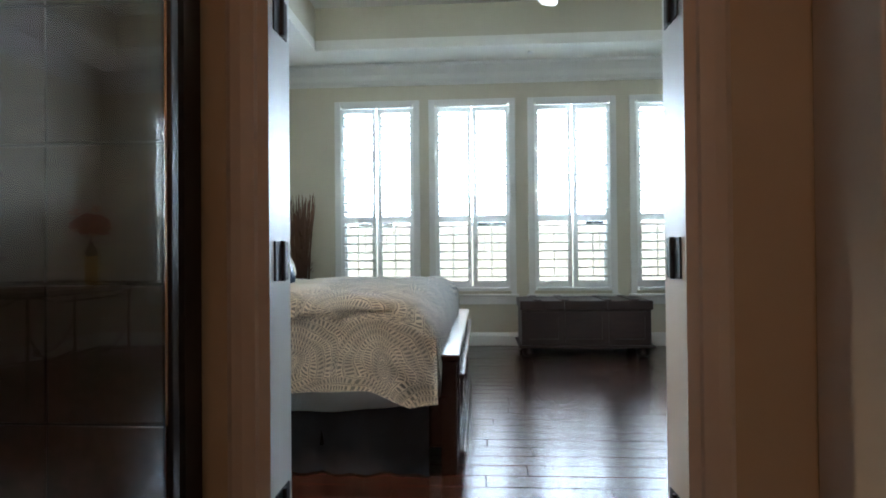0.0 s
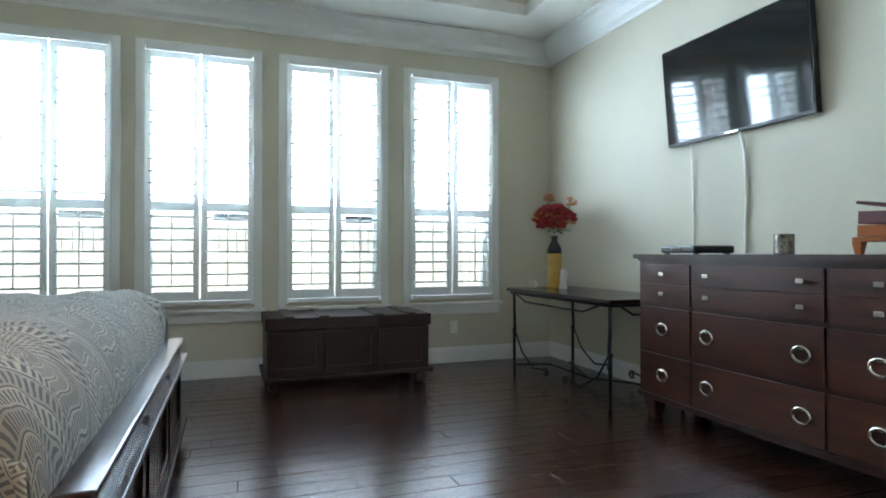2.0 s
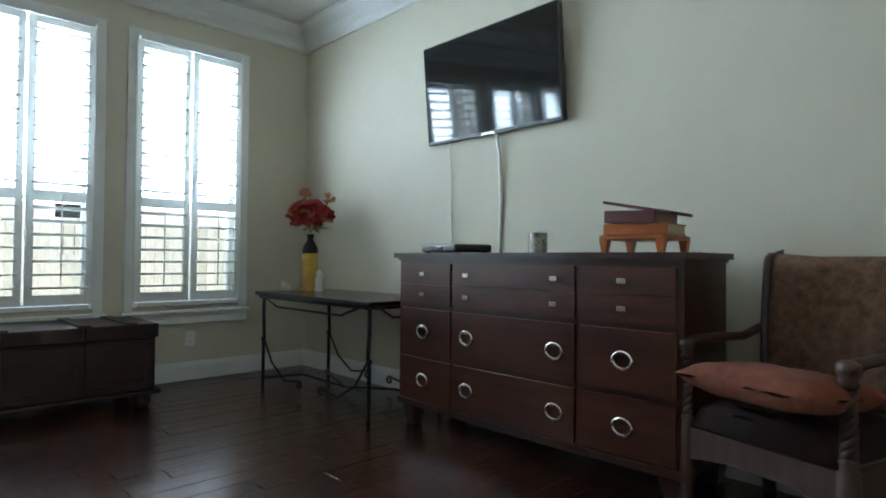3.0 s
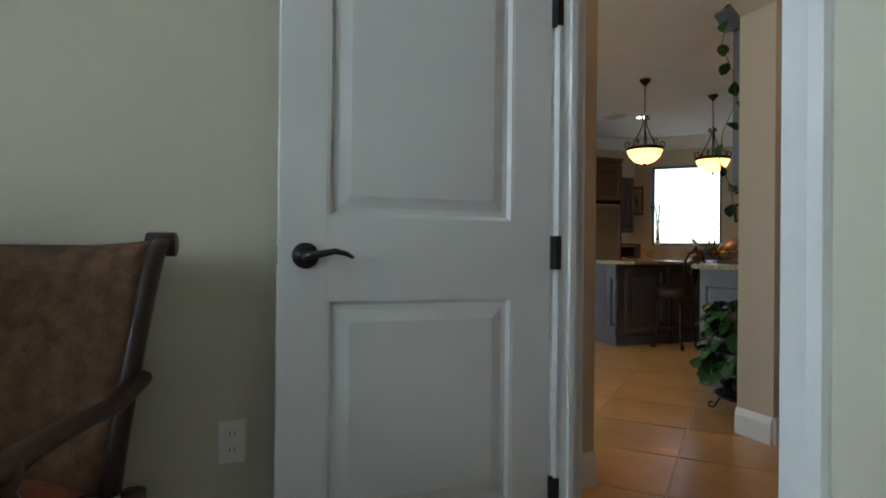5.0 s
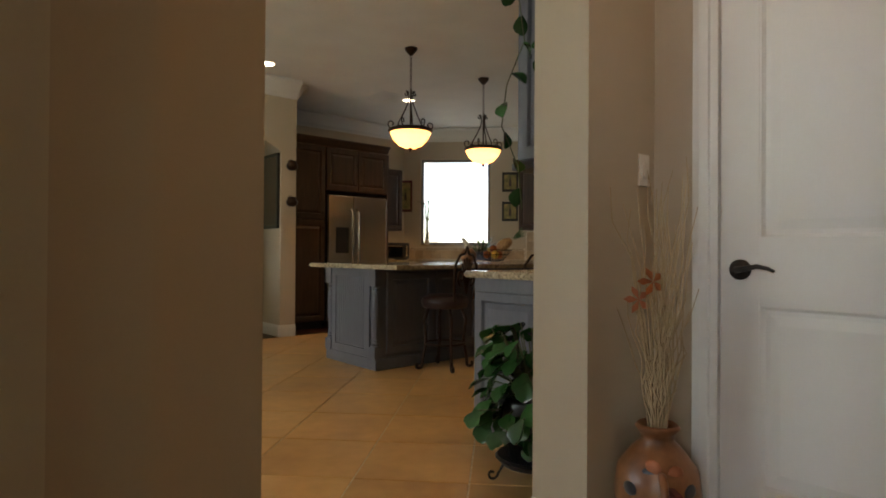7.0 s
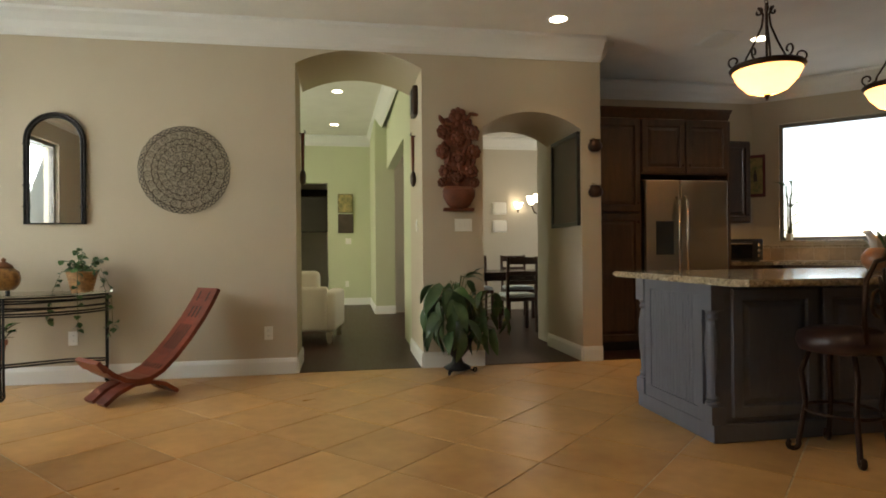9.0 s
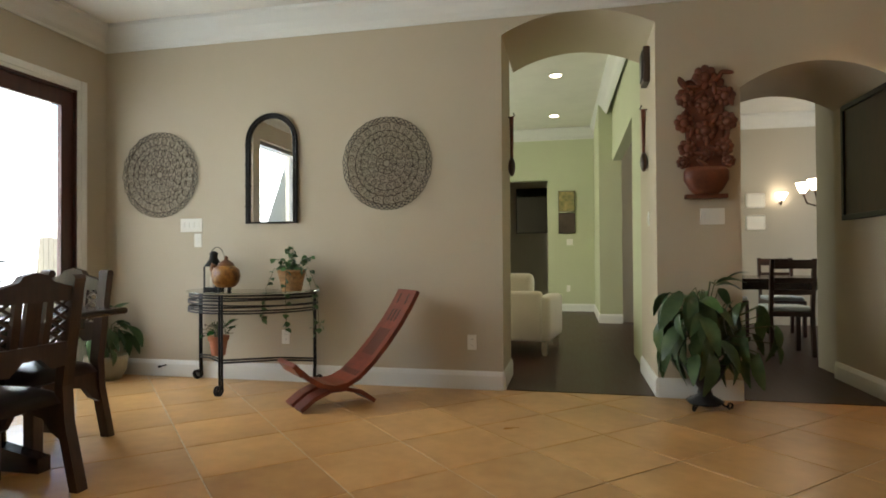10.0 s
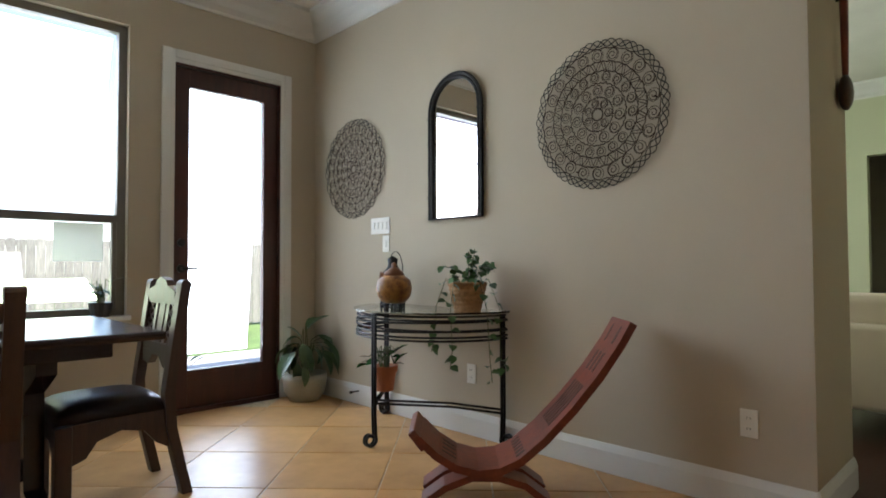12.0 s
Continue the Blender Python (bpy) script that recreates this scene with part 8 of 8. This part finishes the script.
al = thing("herb_planter", "aloe in a grey planter box near the sink", "potted plant", m=DIAG @ pose(0.25, -0.35, CT1))
part("box", boxed(-0.16, 0.16, -0.07, 0.07, 0, 0.13, 0.008), M_BLUEPOT, al)
plant(al, 16, 0.20, 0.03, M_LEAF, 0.2, 81, 0.10, 0.12, 0.2, up=1.1)

# plants by the wing wall
fp = thing("floor_plant", "glossy rubber plant in a dark pot by the wing wall", "potted plant", m=pose(4.54, -0.86, 0))
bm = bmesh.new()
lathe(bm, [(0.11, 0.10), (0.15, 0.30), (0.165, 0.36), (0.15, 0.37), (0.0, 0.34)], seg=20)
part("pot", bm, M_BLACK, fp, "", True)
bm = bmesh.new()
lathe(bm, [(0.14, 0.07), (0.17, 0.10), (0.16, 0.11), (0.0, 0.09)], seg=20)
for k in range(3):
    a = k * 2.09 + 1
    tube(bm, [(0.12 * math.cos(a), 0.12 * math.sin(a), 0.09), (0.16 * math.cos(a), 0.16 * math.sin(a), 0.03)] + [((0.185 + p) * math.cos(a), (0.185 + p) * math.sin(a), 0.03 + q) for p, q in spiral(0, 0, 0.025, 0.008, 200, 500, 8)], 0.006, 6)
part("stand", bm, M_IRON, fp, "black iron plant stand")
plant(fp, 200, 0.088, 0.078, M_LEAFD, 0.15, 91, 0.21, 0.22, 0.68, up=-0.45, blunt=0.6)
plant(fp, 34, 0.09, 0.08, M_LEAFD, 0.15, 92, 0.29, 0.16, 0.42, up=-0.5, blunt=0.6)
vn = thing("trailing_pothos", "pothos vine trailing down from the cabinet top", "potted plant", m=pose(4.46, -0.80, 2.50))
bm = bmesh.new()
lathe(bm, [(0.07, 0), (0.09, 0.10), (0.08, 0.11), (0.0, 0.10)], (-0.12, -0.25, 0.04), 16)
part("pot", bm, M_TERRA, vn)
pl_ = leaf_mesh(0.085, 0.075, M_LEAFD, 0.3, 5, 0.75)
rg = random.Random(17)
for k, (dx, dy, L) in enumerate(((0.13, 0.0, 1.3), (-0.10, 0.03, 1.1))):
    pts = [(-0.12, -0.25, 0.14), (dx * 0.6, dy - 0.05, 0.12), (dx, dy + 0.03, 0.02)] + [(dx + 0.05 * math.sin(i * 1.7 + k), dy + 0.03 + 0.03 * math.cos(i * 1.3), -L * i / 7) for i in range(1, 8)]
    bm = bmesh.new()
    tube(bm, pts, 0.003, 5)
    part("vine", bm, M_STEM, vn)
    P = [Vector(p) for p in pts]
    for s in range(13):
        t = (s + 0.3) / 13 * (len(P) - 1)
        i = int(t)
        lf = new("leaf", pl_)
        lf.parent, lf.location = vn, P[i].lerp(P[i + 1], t - i)
        lf.rotation_euler = (rg.uniform(-0.5, 0.5), rg.uniform(0.2, 1.1), rg.uniform(0, 6.28))

# ---- living room ----
sofa = thing("club_chair", "cream leather club chair on chrome legs", "armchair", m=pose(11.35, 0.84, 0, 0, 0, -8))
part("seat_block", boxed(-0.38, 0.38, -0.42, 0.42, 0.15, 0.42, 0.03), M_SOFA, sofa, "", True)
for y in (-0.40, 0.40):
    part("arm", boxed(-0.40, 0.38, y - 0.09, y + 0.09, 0.15, 0.60, 0.04), M_SOFA, sofa, "", True)
part("backrest", boxed(-0.44, -0.28, -0.40, 0.40, 0.15, 0.66, 0.04), M_SOFA, sofa, "", True)
part("back_cushion", boxed(-0.36, -0.20, -0.30, 0.30, 0.50, 0.84, 0.06), M_SOFA, sofa, "", True)
part("seat_cushion", boxed(-0.26, 0.36, -0.30, 0.30, 0.42, 0.54, 0.04), M_SOFA, sofa, "", True)
for x in (-0.36, 0.34):
    for y in (-0.42, 0.42):
        part("leg", boxed(x - 0.012, x + 0.012, y - 0.03, y + 0.03, 0.004, 0.15), M_NICKEL, sofa, "chrome leg")
for z in (2.02, 1.62):
    p = thing("canvas_print", "small square canvas print on the living room wall", "picture", "prints on the living room wall", pose(LX1, 0.27, z))
    part("canvas", boxed(-0.03, 0, -0.15, 0.15, -0.19, 0.19, 0.003), M_STONE, p)
    part("print", boxed(-0.033, -0.029, -0.14, 0.14, -0.18, 0.18), M_GREENP if z > 1.8 else M_STONE, p)
tv2 = thing("dark_screen", "dark flat screen on the wall of the far room", "television", m=pose(LX1 + 1.6, 1.0, 1.98))
part("bezel", boxed(-0.04, 0, -0.34, 0.34, -0.48, 0.48, 0.004), M_BLACK, tv2)
part("screen", boxed(-0.043, -0.041, -0.32, 0.32, -0.46, 0.46), M_SCREEN, tv2)
plate(pose(LX1, 0.22, 1.27, 0, 0, -90), "white thermostat plate on the living room wall", 2, False)
plate(pose(LX1, 0.25, 0.42, 0, 0, -90), "white wall outlet in the living room")
# ---- dining room ----
dt = thing("dining_table", "dark wooden dining table", "table", m=pose(12.3, -2.2, 0))
part("top", boxed(-0.55, 0.55, -0.95, 0.95, 0.73, 0.765, 0.008), M_ESPRESSO, dt)
for x in (-0.45, 0.45):
    for y in (-0.85, 0.85):
        part("leg", boxed(x - 0.035, x + 0.035, y - 0.035, y + 0.035, 0.004, 0.73), M_ESPRESSO, dt)
part("apron", boxed(-0.44, 0.44, -0.84, 0.84, 0.64, 0.73), M_ESPRESSO, dt)


def side_chair():
    c = thing("side_chair", "dark wooden side chair with pale seat pad", "chair", "chairs at the dining table")
    for y in (-0.19, 0.19):
        bm = bmesh.new()
        skin(bm, [[bm.verts.new((x + a, y + b, z)) for a, b in ((-0.018, -0.018), (0.018, -0.018), (0.018, 0.018), (-0.018, 0.018))] for x, z in ((0.22, 0.004), (0.19, 0.45), (0.25, 0.98))])
        part("back_post", bm, M_CHERRYD, c)
        part("front_leg", boxed(-0.22, -0.18, y - 0.02, y + 0.02, 0.004, 0.44), M_CHERRYD, c)
    part("seat_rail", boxed(-0.22, 0.21, -0.21, 0.21, 0.40, 0.45, 0.004), M_CHERRYD, c)
    part("seat_pad", boxed(-0.21, 0.19, -0.20, 0.20, 0.45, 0.50, 0.02), M_BLUESHEET, c, "pale seat pad", True)
    for z in (0.62, 0.74, 0.88):
        part("back_slat", boxed(0.205 + (z - 0.45) * 0.11, 0.225 + (z - 0.45) * 0.11, -0.175, 0.175, z, z + (0.09 if z > 0.8 else 0.05)), M_CHERRYD, c)
    return c


sc = side_chair()
sc.matrix_basis = pose(11.55, -1.95, 0, 0, 0, 180)
copy_thing(sc, pose(11.55, -2.55, 0, 0, 0, 180))
copy_thing(sc, pose(12.35, -1.02, 0, 0, 0, 85))
copy_thing(sc, pose(13.05, -1.75, 0, 0, 0, 0))
copy_thing(sc, pose(13.05, -2.4, 0, 0, 0, 0))
sco = thing("wall_sconce", "lit bronze wall sconce with glass cup", "sconce", m=pose(14.2, -2.75, 1.82))
bm = bmesh.new()
tube(bm, [(0, 0, -0.05), (-0.08, 0, -0.08), (-0.10, 0, -0.02)], 0.012, 8)
part("arm", bm, M_BRONZE, sco)
bm = bmesh.new()
lathe(bm, [(0.03, -0.02), (0.06, 0.03), (0.085, 0.08), (0.08, 0.085), (0.0, 0.0)], (-0.10, 0, 0), 16)
part("glass_cup", bm, M_LAMP, sco, "glowing glass cup", True)
chd = thing("chandelier", "bronze chandelier with lit glass cups", "chandelier", m=pose(12.3, -2.75, 0))
bm = bmesh.new()
tube(bm, [(0, 0, 3.05), (0, 0, 1.6)], 0.012, 8)
part("stem", bm, M_BRONZE, chd)
for k in range(6):
    a = k * math.pi / 3
    c, s = math.cos(a), math.sin(a)
    bm = bmesh.new()
    tube(bm, [(0, 0, 1.62), (0.15 * c, 0.15 * s, 1.56), (0.30 * c, 0.30 * s, 1.62), (0.34 * c, 0.34 * s, 1.74)], 0.010, 6)
    part("arm", bm, M_BRONZE, chd, "", True)
    bm = bmesh.new()
    lathe(bm, [(0.03, 1.74), (0.055, 1.79), (0.075, 1.86), (0.07, 1.862), (0.0, 1.76)], (0.34 * c, 0.34 * s, 0), 14)
    part("glass_cup", bm, M_LAMP, chd, "glowing glass cup", True)
for z in (1.81, 1.49):
    p = thing("wall_plaque", "small pale square wall plaque", "wall ornament", "plaques in the dining room", pose(14.2, -2.43, z))
    part("plaque", boxed(-0.03, 0, -0.13, 0.13, -0.11, 0.11, 0.03), M_PLATE, p)
ob = new("dining_bulb", bpy.data.lights.new("dining_bulb", "POINT"))
ob.data.energy, ob.data.color, ob.data.shadow_soft_size, ob.location = 3, (1, 0.75, 0.45), 0.2, (12.3, -2.75, 2.0)

# ---- floors, piece by piece ----
rng = random.Random(7)
floor = shell("floor", boxed(-2.05, 3.5, -2.6, 6.92, -0.16, -0.006), M_JOINT, "dark hand-scraped wooden plank floor")
PW = 0.127
plank_mesh = {}
y = BY1 - PW / 2
while y > BY0 - 0.14:
    x = BX0 - rng.uniform(0, 1.2)
    while x < BX1:
        n = rng.choice((0.7, 0.9, 1.1, 1.3, 1.5))
        lo, hi = max(x, BX0), min(x + n, BX1)
        if hi - lo > 0.05 and not (y < SY - 0.1 and hi < 1.3):
            key = round(hi - lo, 2)
            if key not in plank_mesh:
                h, w = (hi - lo) / 2 - 0.0012, PW / 2 - 0.0012
                plank_mesh[key] = mesh_of(boxed(-h, h, -w, w, -0.006, 0, 0.0022), M_PLANK)
            ob = new("plank", plank_mesh[key])
            ob.location, ob.rotation_euler = ((lo + hi) / 2, y, rng.uniform(-0.0006, 0.0006)), (rng.uniform(-0.003, 0.003), 0, 0)
            ob.parent = floor
        x += n
    y -= PW
tile_floor = shell("floor_tiled", boxed(2.42, KX1 + 0.2, KY - 0.2, GY1 + 0.2, -0.16, -0.004), M_GROUT, "diagonal beige stone tile floor")
TS, TA, TC = 0.5165, radians(43.6), (8.422, 2.958)
E1, E2 = Vector((math.cos(TA), math.sin(TA))), Vector((-math.sin(TA), math.cos(TA)))
tm = mesh_of(boxed(-TS / 2 + 0.004, TS / 2 - 0.004, -TS / 2 + 0.004, TS / 2 - 0.004, -0.006, 0, 0.0015), M_TILE)
rest = []
count = 0
for i in range(-40, 40):
    for j in range(-40, 40):
        u, v = (i + 0.5) * TS, (j + 0.5) * TS
        x, y = TC[0] + E1.x * u + E2.x * v, TC[1] + E1.y * u + E2.y * v
        if not (2.42 < x < GX1 + 0.36 and KY - 0.1 < y < GY1 + 0.1) or (x < 3.7 and y > 0.9) or (x < 3.96 and y < CY - 0.36):
            continue
        if y > -2.6 and count < 300:
            ob = new("floor_tile", tm)
            ob.location, ob.rotation_euler, ob.parent = (x, y, rng.uniform(-0.0008, 0.0002)), (0, 0, TA), tile_floor
            count += 1
        else:
            rest.append((x, y))
bm = bmesh.new()
for x, y in rest:
    moved_tile = [bm.verts.new((x + (E1.x * a + E2.x * b) * (TS / 2 - 0.003), y + (E1.y * a + E2.y * b) * (TS / 2 - 0.003), -0.0005)) for a, b in ((-1, -1), (1, -1), (1, 1), (-1, 1))]
    bm.faces.new(moved_tile)
tagged(part("floor_tile_field", bm, M_TILE, tile_floor), kind="stuff")
shell("floor_living", boxed(GX1 + 0.02, LX1 + 1.7, -5.3, 4.5, -0.1, 0.004), M_PLANK2, "dark wooden floor of the living and dining rooms")
